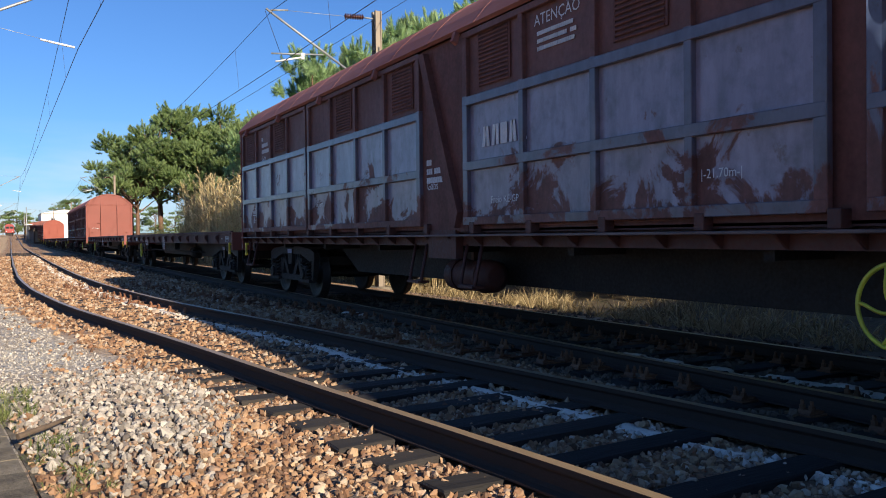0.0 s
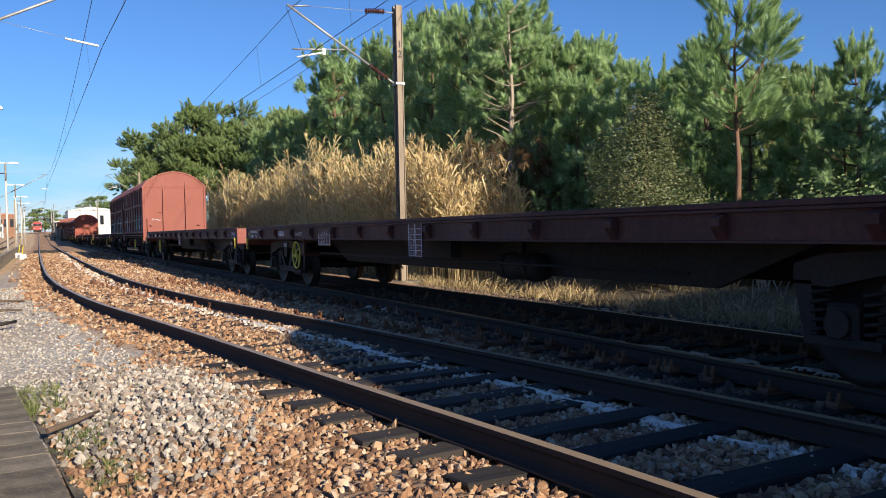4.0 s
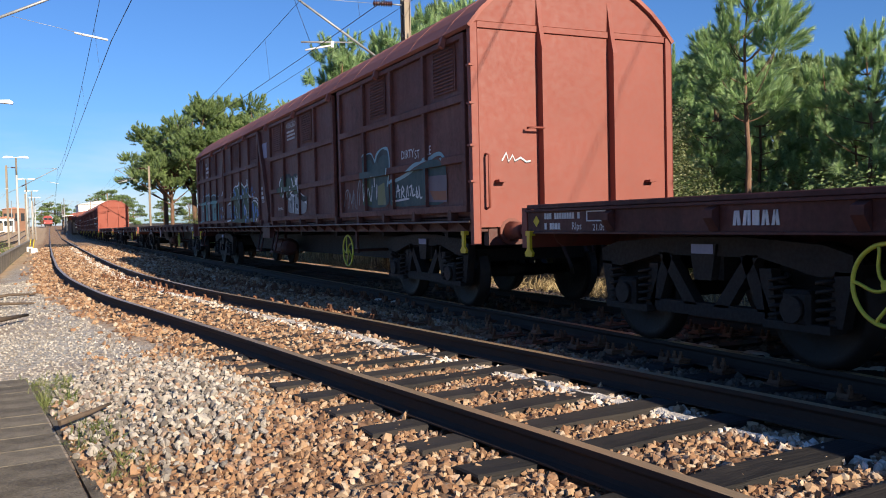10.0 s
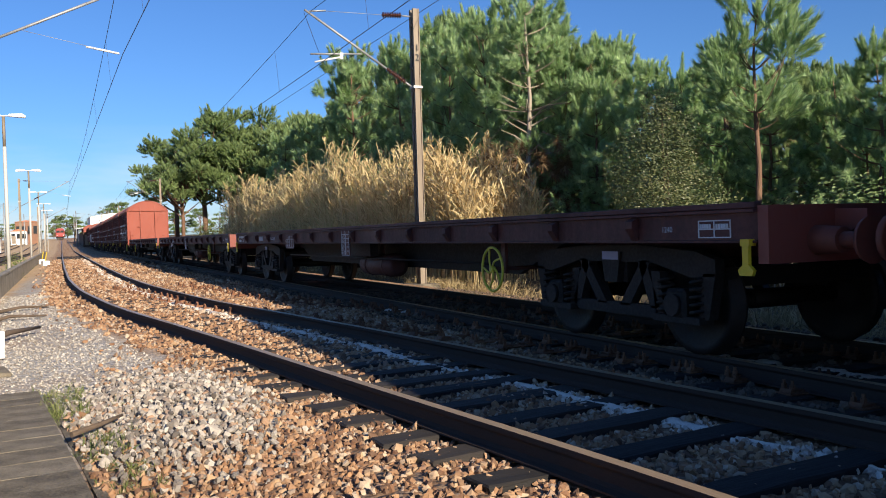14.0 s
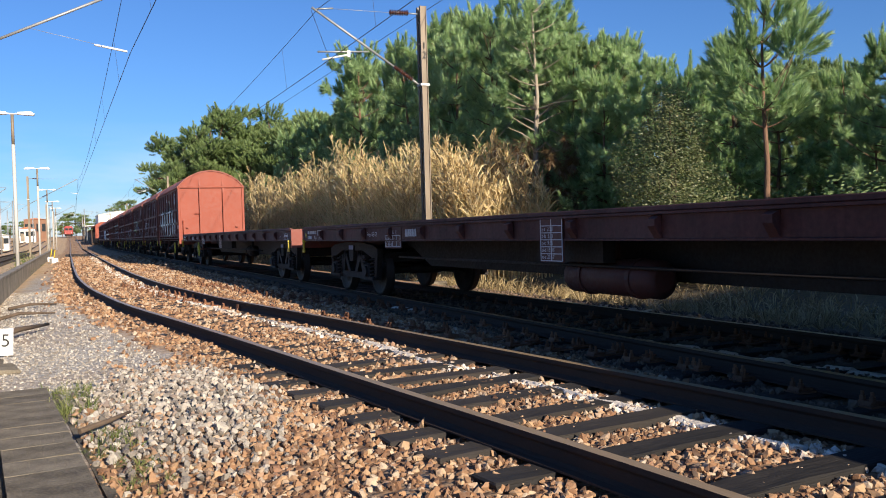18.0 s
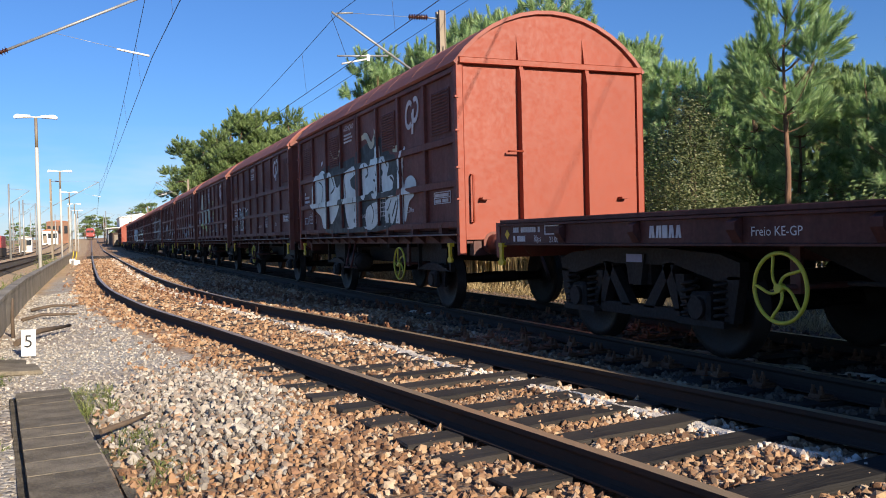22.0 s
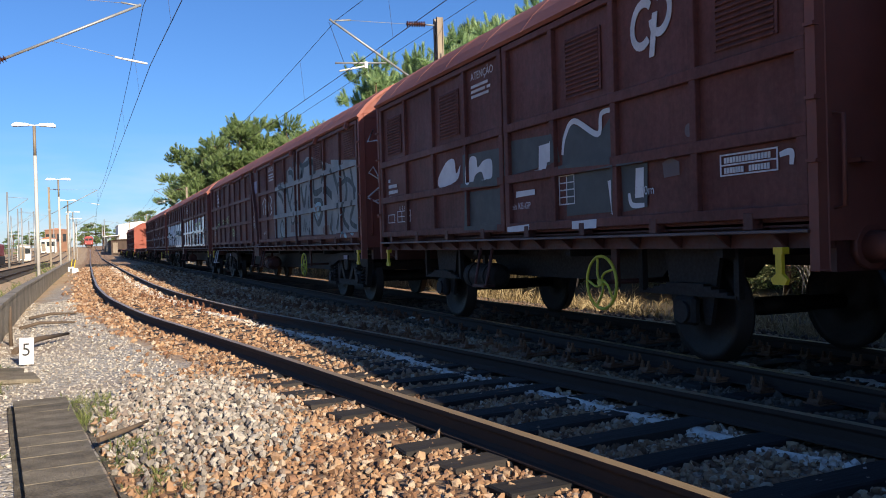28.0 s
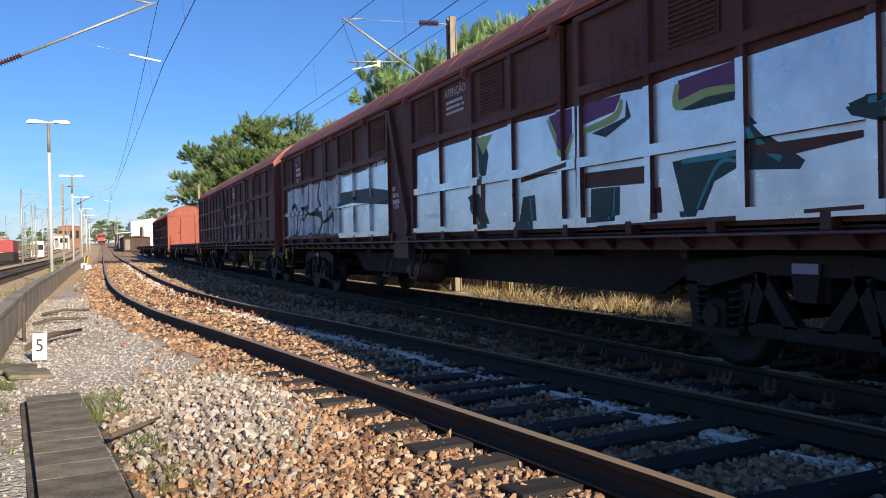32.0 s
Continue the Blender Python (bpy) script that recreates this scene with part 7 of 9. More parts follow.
# ---- loose stone ----
def stone_material(name, *stops):
    k = Nodes(name)
    geo = k.t.nodes.new("ShaderNodeNewGeometry")
    info = k.t.nodes.new("ShaderNodeObjectInfo")
    f = k.math("FRACT", k.math("ADD", geo.outputs["Random Per Island"], info.outputs["Random"]))
    n = k.noise(k.coord(), 30, 4)
    col = k.mix(k.ramp(n, (0.35, 0.0), (0.75, 0.55)), k.ramp(f, *stops), (0.20, 0.15, 0.11))
    k.bump(n, 0.5, 0.01)
    return k.set(Base_Color=col, Roughness=0.88)


M_ORANGE = stone_material("iron_stained_ballast", (0.0, (0.075, 0.034, 0.018)), (0.25, (0.22, 0.105, 0.048)), (0.5, (0.36, 0.20, 0.10)), (0.75, (0.46, 0.30, 0.17)), (0.9, (0.52, 0.42, 0.31)), (1.0, (0.26, 0.12, 0.06)))
# dark copy of the ballast: brake dust plus the train's shade in its colour
M_DUSTSHADESTONE = stone_material("dusty_shaded_ballast", (0.0, (0.030, 0.022, 0.017)), (0.5, (0.095, 0.066, 0.047)), (1.0, (0.20, 0.135, 0.095)))
M_GREYSTONE = stone_material("pale_grey_ballast", (0.0, (0.095, 0.088, 0.082)), (0.4, (0.35, 0.32, 0.28)), (0.75, (0.56, 0.52, 0.455)), (0.9, (0.36, 0.22, 0.13)), (1.0, (0.20, 0.19, 0.185)))
M_DUSTSTONE = stone_material("powdered_ballast", (0.0, (0.38, 0.28, 0.20)), (0.5, (0.62, 0.53, 0.44)), (1.0, (0.80, 0.75, 0.68)))
M_GRAVEL = stone_material("pale_gravel", (0.0, (0.15, 0.135, 0.115)), (0.5, (0.40, 0.37, 0.325)), (1.0, (0.60, 0.57, 0.51)))


def stone_templates(n, seed):
    rng = np.random.default_rng(seed)
    g = (1 + 5 ** 0.5) / 2
    ico = np.array([(-1, g, 0), (1, g, 0), (-1, -g, 0), (1, -g, 0), (0, -1, g), (0, 1, g), (0, -1, -g), (0, 1, -g), (g, 0, -1), (g, 0, 1), (-g, 0, -1), (-g, 0, 1)], float)
    ico /= np.linalg.norm(ico[0])
    faces = np.array([(0, 11, 5), (0, 5, 1), (0, 1, 7), (0, 7, 10), (0, 10, 11), (1, 5, 9), (5, 11, 4), (11, 10, 2), (10, 7, 6), (7, 1, 8), (3, 9, 4), (3, 4, 2), (3, 2, 6), (3, 6, 8), (3, 8, 9), (4, 9, 5), (2, 4, 11), (6, 2, 10), (8, 6, 7), (9, 8, 1)])
    return [(ico * rng.uniform(0.62, 1.25, (12, 1)) + rng.normal(0, 0.13, (12, 3))) * np.array([1.0, rng.uniform(0.65, 1.0), rng.uniform(0.6, 0.95)]) for _ in range(n)], faces


STONES, STONE_FACES = stone_templates(24, 5)
SLEEPER_Y = sorted([o.matrix_local.translation.y for o in bpy.data.objects if o.name.startswith("sleeper") and o.parent and o.parent.name.startswith("near")])


def on_wood(x, y):
    c = centre(y)
    if abs(x - c) < 1.36:
        s = min(SLEEPER_Y, key=lambda q: abs(q - y))
        if abs(s - y - (x - c) * math.tan(heading(y))) < 0.15:
            return True
    if abs(x - NEAR_X) < 1.36 and abs((y + 6) % 0.6 - 0.0) < 0.12 or abs(x - NEAR_X) < 1.36 and (y + 6) % 0.6 > 0.48:
        return True
    return False


def on_rail(x, y):
    return abs(abs(x - centre(y)) - HALF) < 0.07 or abs(abs(x - NEAR_X) - HALF) < 0.08


def scatter(x0, x1, y0, y1, per, r0, r1, keep, rng, lift0=0.0):
    """Stones at random over a field: place, size and turn."""
    out = []
    for _ in range(int((x1 - x0) * (y1 - y0) * per)):
        x, y = rng.uniform(x0, x1), rng.uniform(y0, y1)
        p = keep(x, y)
        if p <= 0 or rng.random() > p:
            continue
        r = rng.uniform(r0, r1) * (1.35 if rng.random() < 0.08 else 1.0)
        lift = rng.uniform(-0.5, 0.45 + 9 * lift0 * 5) * r + lift0
        q = Euler((rng.uniform(-1.4, 1.4), rng.uniform(-1.4, 1.4), rng.uniform(0, 6.3))).to_matrix()
        wood = on_wood(x, y)
        if wood and rng.random() > 0.06 + 0.6 * smooth(6.0, 11.0, y):
            continue
        out.append((x, y, (-0.155 + 0.5 * r) if wood else ground_z(x, y) + lift, r, q, rng.randrange(len(STONES))))
    return out


def heap_mesh(name, stones, material, parent):
    n = len(stones)
    v, f = np.empty((n * 12, 3)), np.empty((n * 20, 3), int)
    for i, (x, y, z, r, q, k) in enumerate(stones):
        v[i * 12:i * 12 + 12] = STONES[k] @ (np.array(q).T * r) + (x, y, z)
        f[i * 20:i * 20 + 20] = STONE_FACES + i * 12
    me = bpy.data.meshes.new(name)
    me.from_pydata(v, [], f.tolist())
    me.materials.append(material)
    ob = new(name, me)
    ob.parent = parent
    return tagged(ob, kind="stuff")


POWDER = (0.55, 3.05)      # how far the spilt lines lie from the centre of the near track


def powder_line(y, off):
    return centre(y) + off + 0.09 * bumpy(off, y, 0.8) + 0.03 * bumpy(off, y, 5.0, 2.0)


def build_stones():
    rng = random.Random(11)
    bed = thing("ballast", pose(0, 0, 0), "sunlit orange-brown crushed stone ballast round the sleepers", "ballast", kind="structure")

    def grey(x, y):
        return math.exp(-(((x - 0.72) / 0.62) ** 2 + ((y - 7.1) / 1.75) ** 2) ** 2)

    def slab(x, y):
        return 1.2 < y < 8.6 and abs(x - (-0.43 + (8.4 - y) * 0.09)) < 0.28 and x < 0.6

    def near_keep(x, y):
        e = 0.3 * bumpy(x, y, 1.5, 4.0)
        if on_rail(x, y) or slab(x, y):
            return 0
        left = centre(y) - 1.60 - 0.3 * smooth(11, 8, y) + e if y > 7.5 else (0.12 + 0.3 * e - 0.1 * (y - 5))
        if x < left:
            return 0.05 if x > left - 0.5 else 0
        return 1.0 - 0.93 * grey(x, y)
    a = scatter(-0.3, 5.0, 2.2, 7.0, 760, 0.018, 0.035, near_keep, rng)
    a += scatter(-0.5, 5.0, 7.0, 12.0, 300, 0.020, 0.038, near_keep, rng)
    a += scatter(-0.6, 5.0, 12.0, 20.0, 110, 0.026, 0.048, near_keep, rng)
    a += scatter(-1.0, 5.0, 20.0, 36.0, 85, 0.035, 0.06, near_keep, rng)
    a += scatter(-1.6, 5.0, 36.0, 75.0, 22, 0.06, 0.09, near_keep, rng)
    # stones by the train's track take the ballast colour with shade painted in
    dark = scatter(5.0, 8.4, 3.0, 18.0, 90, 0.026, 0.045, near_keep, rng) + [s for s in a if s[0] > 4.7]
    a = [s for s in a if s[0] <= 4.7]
    first = sorted([s for s in a if s[1] < 6 and 0.4 < s[0] < 2.3], key=lambda s: s[1])[:300]
    meshes = []
    for t in STONES[:10]:
        me = bpy.data.meshes.new("stone")
        me.from_pydata(t, [], STONE_FACES.tolist())
        meshes.append(me)
    chosen = set(id(s) for s in first)
    for i, (x, y, z, r, q, k) in enumerate(first):
        ob = part("stone", meshes[k % 10], M_ORANGE, bed)
        ob.matrix_local = Matrix.Translation((x, y, z)) @ q.to_4x4() @ Matrix.Scale(r, 4)
    rest = [s for s in a if id(s) not in chosen]
    dusty = [s for s in rest if abs(s[0] - powder_line(s[1], POWDER[0])) < 0.16 and rng.random() < 0.6]
    chosen |= set(id(s) for s in dusty)
    heap_mesh("loose_stones", [s for s in rest if id(s) not in chosen], M_ORANGE, bed)
    heap_mesh("dusty_stones", dusty, M_DUSTSTONE, bed)
    heap_mesh("sooty_stones", dark, M_DUSTSHADESTONE, bed)
    pile = thing("stone_heap", pose(0, 0, 0), "low heap of pale grey crushed stone beside the track", "stone heap", kind="stuff")
    g = scatter(-0.5, 1.9, 4.6, 10.0, 950, 0.015, 0.034, lambda x, y: 0 if slab(x, y) else 1.5 * grey(x, y), rng, 0.012)
    g.sort(key=lambda s: s[1])
    for x, y, z, r, q, k in g[:300]:
        ob = part("stone", meshes[k % 10], M_GREYSTONE, pile)
        ob.matrix_local = Matrix.Translation((x, y, z)) @ q.to_4x4() @ Matrix.Scale(r, 4)
    heap_mesh("grey_stones", g[300:], M_GREYSTONE, pile)
    path = thing("gravel", pose(0, 0, 0), "fine pale gravel beside the wall", "gravel", kind="stuff")
    s = scatter(-1.2, 1.2, 8.3, 13.0, 420, 0.009, 0.019, lambda x, y: 0 if x > centre(y) - 1.62 else (0.35 if slab(x, y) else 1.0), rng)
    s += scatter(-1.5, 0.8, 13.0, 26.0, 210, 0.012, 0.024, lambda x, y: 0 if x > centre(y) - 1.62 else 1.0, rng)
    s += scatter(-1.4, -0.4, 3.5, 8.5, 200, 0.010, 0.022, lambda x, y: 0 if slab(x, y) else 1.0, rng)
    heap_mesh("gravel_stones", s, M_GRAVEL, path)


build_stones()

# ---- white powder spilt along the sleepers ----
M_POWDER = surface("white_lime_powder", (0.62, 0.54, 0.45), (0.84, 0.77, 0.67), 6, 60, (0.8, 1.0), bump=0.6, dist=0.02)


def build_powder():
    rng = random.Random(3)
    for a, b, off, w in ((2.6, 46.0, POWDER[0], 0.085), (2.6, 14.0, POWDER[1], 0.11)):
        verts, faces, wide = [], [], []
        n, m = int((b - a) / 0.025), 9
        for i in range(n + 1):
            y = a + (b - a) * i / n
            mid = powder_line(y, off)
            half = w * max(0.0, 0.62 + 1.1 * bumpy(off + 5, y, 0.9, 1.0) + 0.7 * bumpy(off, y, 4.0, 5.0) + 0.5 * bumpy(off, y, 14.0, 8.0))
            wide.append(half)
            for j in range(m):
                t = 2 * j / (m - 1) - 1
                x = mid + half * t * (1 + 0.35 * bumpy(t, y, 9.0, 4.0)) + rng.uniform(-0.008, 0.008)
                z = -0.146 if on_wood(x, y) else ground_z(x, y) + 0.024
                verts.append((x, y + rng.uniform(-0.008, 0.008), z + 0.012 * (1 - t * t) - 0.014 * t * t + rng.uniform(-0.003, 0.003)))
        for i in range(n):
            for j in range(m - 1):
                edge = abs(2 * (j + 0.5) / (m - 1) - 1)
                if wide[i] > 0.012 and rng.random() > 0.45 * edge ** 3:
                    faces.append((i * m + j, i * m + j + 1, i * m + j + m + 1, i * m + j + m))
        me = bpy.data.meshes.new("white_powder")
        me.from_pydata(verts, [], faces)
        me.polygons.foreach_set("use_smooth", [True] * len(faces))
        me.materials.append(M_POWDER)
        ob = tagged(new("white_powder", me), "white powder spilt in a broken line over the sleepers", "powder", kind="stuff")
        mod = ob.modifiers.new("thick", "SOLIDIFY")
        mod.thickness, mod.offset = 0.012, -1


build_powder()

# ---- cable trench, wall, number board, sticks ----
M_SLAB = surface("mossy_concrete_slab", (0.050, 0.040, 0.028), (0.29, 0.25, 0.185), 4.0, 55, (0.85, 1.0), bump=0.9, dist=0.015, vary=0.14)
M_WALL = surface("stained_concrete_wall", (0.13, 0.11, 0.085), (0.40, 0.36, 0.29), 1.3, 18, (0.85, 1.0), bump=0.7, dist=0.02)
M_WHITE = surface("white_board_paint", (0.70, 0.70, 0.69), (0.82, 0.82, 0.81), 3, 40, (0.5, 0.7))
M_BLACK = surface("black_paint", (0.012, 0.012, 0.012), (0.03, 0.03, 0.03), 3, 40, (0.5, 0.7))
M_DRYWOOD = surface("dead_wood", (0.06, 0.042, 0.03), (0.16, 0.115, 0.08), 4, 40, (0.8, 1.0), bump=0.7)
M_GALV = surface("galvanised_steel", (0.26, 0.27, 0.27), (0.42, 0.43, 0.43), 2, 30, (0.45, 0.65), 0.5, stretch=(3, 3, 0.5))
M_MAST = surface("weathered_mast_steel", (0.13, 0.10, 0.07), (0.30, 0.25, 0.19), 2, 30, (0.55, 0.8), 0.2, stretch=(3, 3, 0.4))
M_LAMPWHITE = surface("white_lamp_enamel", (0.62, 0.62, 0.60), (0.80, 0.80, 0.78), 2, 30, (0.3, 0.5))
M_WIRE = surface("dark_copper_wire", (0.02, 0.018, 0.016), (0.05, 0.04, 0.035), 5, 30, (0.4, 0.6), 0.6)
M_CERAMIC = surface("brown_glazed_insulator", (0.035, 0.012, 0.008), (0.075, 0.026, 0.016), 5, 30, (0.15, 0.3))


def build_trench():
    trench = thing("cable_trench", pose(0, 0, 0), "row of dark mossy concrete trench covers set in gravel", "cable trench", kind="structure")
    for i in range(20):
        y = 8.30 - i * 0.345
        q = Mesh().box(-0.215, 0.215, -0.1718, 0.1718, -0.05, 0.0)
        ob = part("slab", q, M_SLAB, trench)
        ob.matrix_local = pose(-0.43 + (8.22 - y) * 0.093, y, -0.165 + random.uniform(-0.006, 0.005), random.uniform(-0.6, 0.6), random.uniform(-0.6, 0.6), 5.4 + random.uniform(-0.5, 0.5))
    for x, y, r in ((-0.78, 10.25, 12), (-0.95, 10.75, 3)):
        ob = part("slab", Mesh().box(-0.22, 0.22, -0.22, 0.22, -0.05, 0.0, 0.012), M_SLAB, trench)
        ob.matrix_local = pose(x, y, -0.175, 3, 4, r)
    q = Mesh()
    for x in (-0.262, 0.262):
        q.prism([(-0.43 + x - 0.03, 8.5), (-0.43 + x + 0.03, 8.5), (0.25 + x + 0.03, 1.2), (0.25 + x - 0.03, 1.2)], 2, -0.45, -0.225)
    part("trench_side", q, M_SLAB, trench)


def build_wall():
    wall = thing("wall_left", pose(0, 0, 0), "low stained concrete wall between the gravel and the station yard", "wall", kind="structure")
    pts = [(-0.75, 1.0), (-1.0, 6.0), (-1.2, 11.4), (-1.36, 16.0), (-1.5, 23.0), (-1.55, 36.0), (-1.62, 67.0), (-1.7, 110.0)]
    for (x0, y0), (x1, y1) in zip(pts, pts[1:]):
        n = max(1, int((y1 - y0) / 4))
        for i in range(n):
            a, b = i / n, (i + 1) / n
            xa, ya, xb, yb = x0 + (x1 - x0) * a, y0 + (y1 - y0) * a + 0.015, x0 + (x1 - x0) * b, y0 + (y1 - y0) * b
            q = Mesh().prism([(xa - 0.15, ya), (xa, ya), (xb, yb), (xb - 0.15, yb)], 2, -0.6, 0.27 + random.uniform(-0.015, 0.015))
            q.prism([(xa - 0.17, ya), (xa + 0.015, ya), (xb + 0.015, yb), (xb - 0.17, yb)], 2, 0.285, 0.345)
            part("wall_block", q, M_WALL, wall)


def build_board():
    b = thing("number_board", pose(-0.76, 11.6, -0.22, -7, 0, -14), "small white board with a painted black five on the gravel", "sign")
    part("board", Mesh().box(-0.085, 0.085, -0.008, 0.008, 0.0, 0.33, 0.004), M_WHITE, b)
    part("stake", Mesh().box(-0.02, 0.02, 0.009, 0.03, -0.15, 0.28), M_DRYWOOD, b)
    cu = bpy.data.curves.new("digit", "FONT")
    cu.body, cu.size, cu.align_x = "5", 0.22, "CENTER"
    tmp = bpy.data.objects.new("digit", cu)
    me = bpy.data.meshes.new_from_object(tmp)
    bpy.data.objects.remove(tmp)
    me.transform(Matrix.Rotation(radians(90), 4, "X"))
    part("digit", me, M_BLACK, b).matrix_local = pose(0, -0.011, 0.11)


def stick(points, r, label):
    m = Vector(points[0])
    ob = thing("stick", Matrix.Translation(m), label, "stick")
    q = Mesh().tube([Vector(p) - m for p in points], [r, r * 0.9, r * 0.5][:len(points)], 6)
    part("wood", q, M_DRYWOOD, ob)


build_trench()
build_wall()
build_board()
stick([(0.02, 6.2, -0.13), (0.2, 6.34, -0.11), (0.36, 6.5, -0.09)], 0.022, "grey dead stick lying on the stones")
stick([(-1.0, 13.0, -0.2), (-0.75, 13.6, -0.1), (-0.35, 14.6, -0.13)], 0.045, "dark broken branch on the gravel by the wall")
stick([(-1.2, 17.0, -0.2), (-0.9, 17.3, -0.14), (-0.3, 17.4, -0.17)], 0.035, "dark broken branch on the gravel by the wall")
stick([(-1.2, 19.5, -0.2), (-0.8, 19.7, -0.14), (-0.3, 19.9, -0.17)], 0.035, "dark broken branch on the gravel by the wall")
stick([(-1.13, 14.2, -0.25), (-1.13, 14.2, 0.1), (-1.12, 14.2, 0.36)], 0.03, "short dark post against the wall")


# ---- vegetation ----
def leaf_material(name, *stops, rough=0.6, trans=0.25, coat=0.3):
    k = Nodes(name)
    geo = k.t.nodes.new("ShaderNodeNewGeometry")
    info = k.t.nodes.new("ShaderNodeObjectInfo")
    n = k.noise(k.coord(), 0.9, 3)
    f = k.math("ADD", k.math("MULTIPLY", geo.outputs["Random Per Island"], 0.45), k.math("MULTIPLY", n, 0.7))
    f = k.math("ADD", f, k.math("MULTIPLY", k.math("SUBTRACT", info.outputs["Random"], 0.5), 0.16))
    col = k.ramp(f, *stops)
    k.b.inputs["Specular IOR Level"].default_value = coat
    k.set(Base_Color=col, Roughness=rough)
    tr = k.n("BsdfTranslucent")
    k.link(col, tr.inputs["Color"])
    mx = k.n("MixShader", Fac=trans)
    k.link(k.b.outputs[0], mx.inputs[1])
    k.link(tr.outputs[0], mx.inputs[2])
    k.link(mx.outputs[0], k.t.nodes["Material Output"].inputs["Surface"])
    return k.m


M_NEEDLE = leaf_material("pine_needles", (0.2, (0.135, 0.225, 0.105)), (0.5, (0.31, 0.46, 0.21)), (0.8, (0.53, 0.67, 0.34)), trans=0.42, rough=0.5, coat=0.5)
M_DARKNEEDLE = leaf_material("dark_pine_needles", (0.2, (0.10, 0.165, 0.068)), (0.5, (0.25, 0.345, 0.14)), (0.85, (0.40, 0.50, 0.22)), trans=0.42, rough=0.5)
M_SHRUB = leaf_material("evergreen_shrub_leaves", (0.2, (0.030, 0.048, 0.020)), (0.5, (0.10, 0.135, 0.052)), (0.75, (0.25, 0.26, 0.12)), (0.92, (0.48, 0.43, 0.25)), rough=0.4, coat=0.5, trans=0.3)
M_REED = leaf_material("dry_reed", (0.2, (0.24, 0.17, 0.08)), (0.45, (0.60, 0.45, 0.22)), (0.65, (0.80, 0.65, 0.38)), (0.82, (0.48, 0.45, 0.19)), (1.0, (0.84, 0.73, 0.50)), rough=0.7, trans=0.35)
M_GRASS = leaf_material("dry_grass", (0.2, (0.08, 0.055, 0.03)), (0.5, (0.32, 0.24, 0.12)), (0.75, (0.55, 0.44, 0.25)), (1.0, (0.16, 0.16, 0.06)), rough=0.8)
M_DEADNEEDLE = leaf_material("dead_pine_needles", (0.2, (0.10, 0.060, 0.032)), (0.5, (0.24, 0.155, 0.085)), (0.8, (0.40, 0.29, 0.17)), rough=0.8)
M_WEED = leaf_material("green_weed", (0.2, (0.04, 0.07, 0.02)), (0.5, (0.13, 0.17, 0.05)), (0.9, (0.30, 0.30, 0.12)), rough=0.7)
M_SCRUB = leaf_material("brown_undergrowth", (0.2, (0.030, 0.022, 0.012)), (0.5, (0.085, 0.075, 0.030)), (0.8, (0.17, 0.13, 0.06)), rough=0.8)
M_BARK = surface("red_brown_pine_bark", (0.085, 0.045, 0.028), (0.24, 0.14, 0.09), 3, 22, (0.85, 1.0), bump=0.9, dist=0.02, stretch=(2, 2, 0.4))
M_PALEBARK = surface("bleached_dead_branch", (0.20, 0.16, 0.12), (0.42, 0.36, 0.29), 3, 22, (0.85, 1.0), bump=0.6, stretch=(2, 2, 0.4))


def blades(n, length, width, spread, rng, forward=0.5, droop=0.0):
    """A brush of n thin blades round an axis along z, of that length, as quads."""
    v, f = [], []
    for i in range(n):
        w = rng.uniform(0, 2 * math.pi)
        base = rng.uniform(0.0, 1.0)
        out = np.array([math.cos(w), math.sin(w), 0.0])
        d = out * (1 - forward) + np.array([0, 0, forward + rng.uniform(-0.1, 0.25)])
        d /= np.linalg.norm(d)
        p = np.array([0, 0, base * length])
        s = np.cross(d, [rng.uniform(-1, 1), rng.uniform(-1, 1), rng.uniform(-1, 1)])
        s = s / (np.linalg.norm(s) + 1e-9) * width
        L = spread * rng.uniform(0.7, 1.2)
        tip = p + d * L + np.array([0, 0, -droop * L])
        mid = p + d * L * 0.55
        k = len(v)
        v += [p - s * 0.4, p + s * 0.4, mid + s, mid - s, tip]
        f += [(k, k + 1, k + 2, k + 3), (k + 3, k + 2, k + 4)]
    return np.array(v), f


def basis(d):
    d = np.array(d, float)
    d /= np.linalg.norm(d)
    a = np.cross(d, [0.31, 0.17, 0.93])
    a /= np.linalg.norm(a) + 1e-9
    return np.stack([a, np.cross(d, a), d])


class Cloud:
    """Many copies of small templates gathered into one mesh."""

    def __init__(self):
        self.v, self.f, self.n = [], [], 0

    def put(self, template, place, axis, scale):
        v, f = template
        self.v.append((v * scale) @ basis(axis) + np.array(place))
        n = self.n
        self.f += [tuple(i + n for i in q) for q in f]
        self.n += len(v)

    def make(self, name, material):
        me = bpy.data.meshes.new(name)
        me.from_pydata(np.concatenate(self.v), [], self.f)
        me.materials.append(material)
        return me


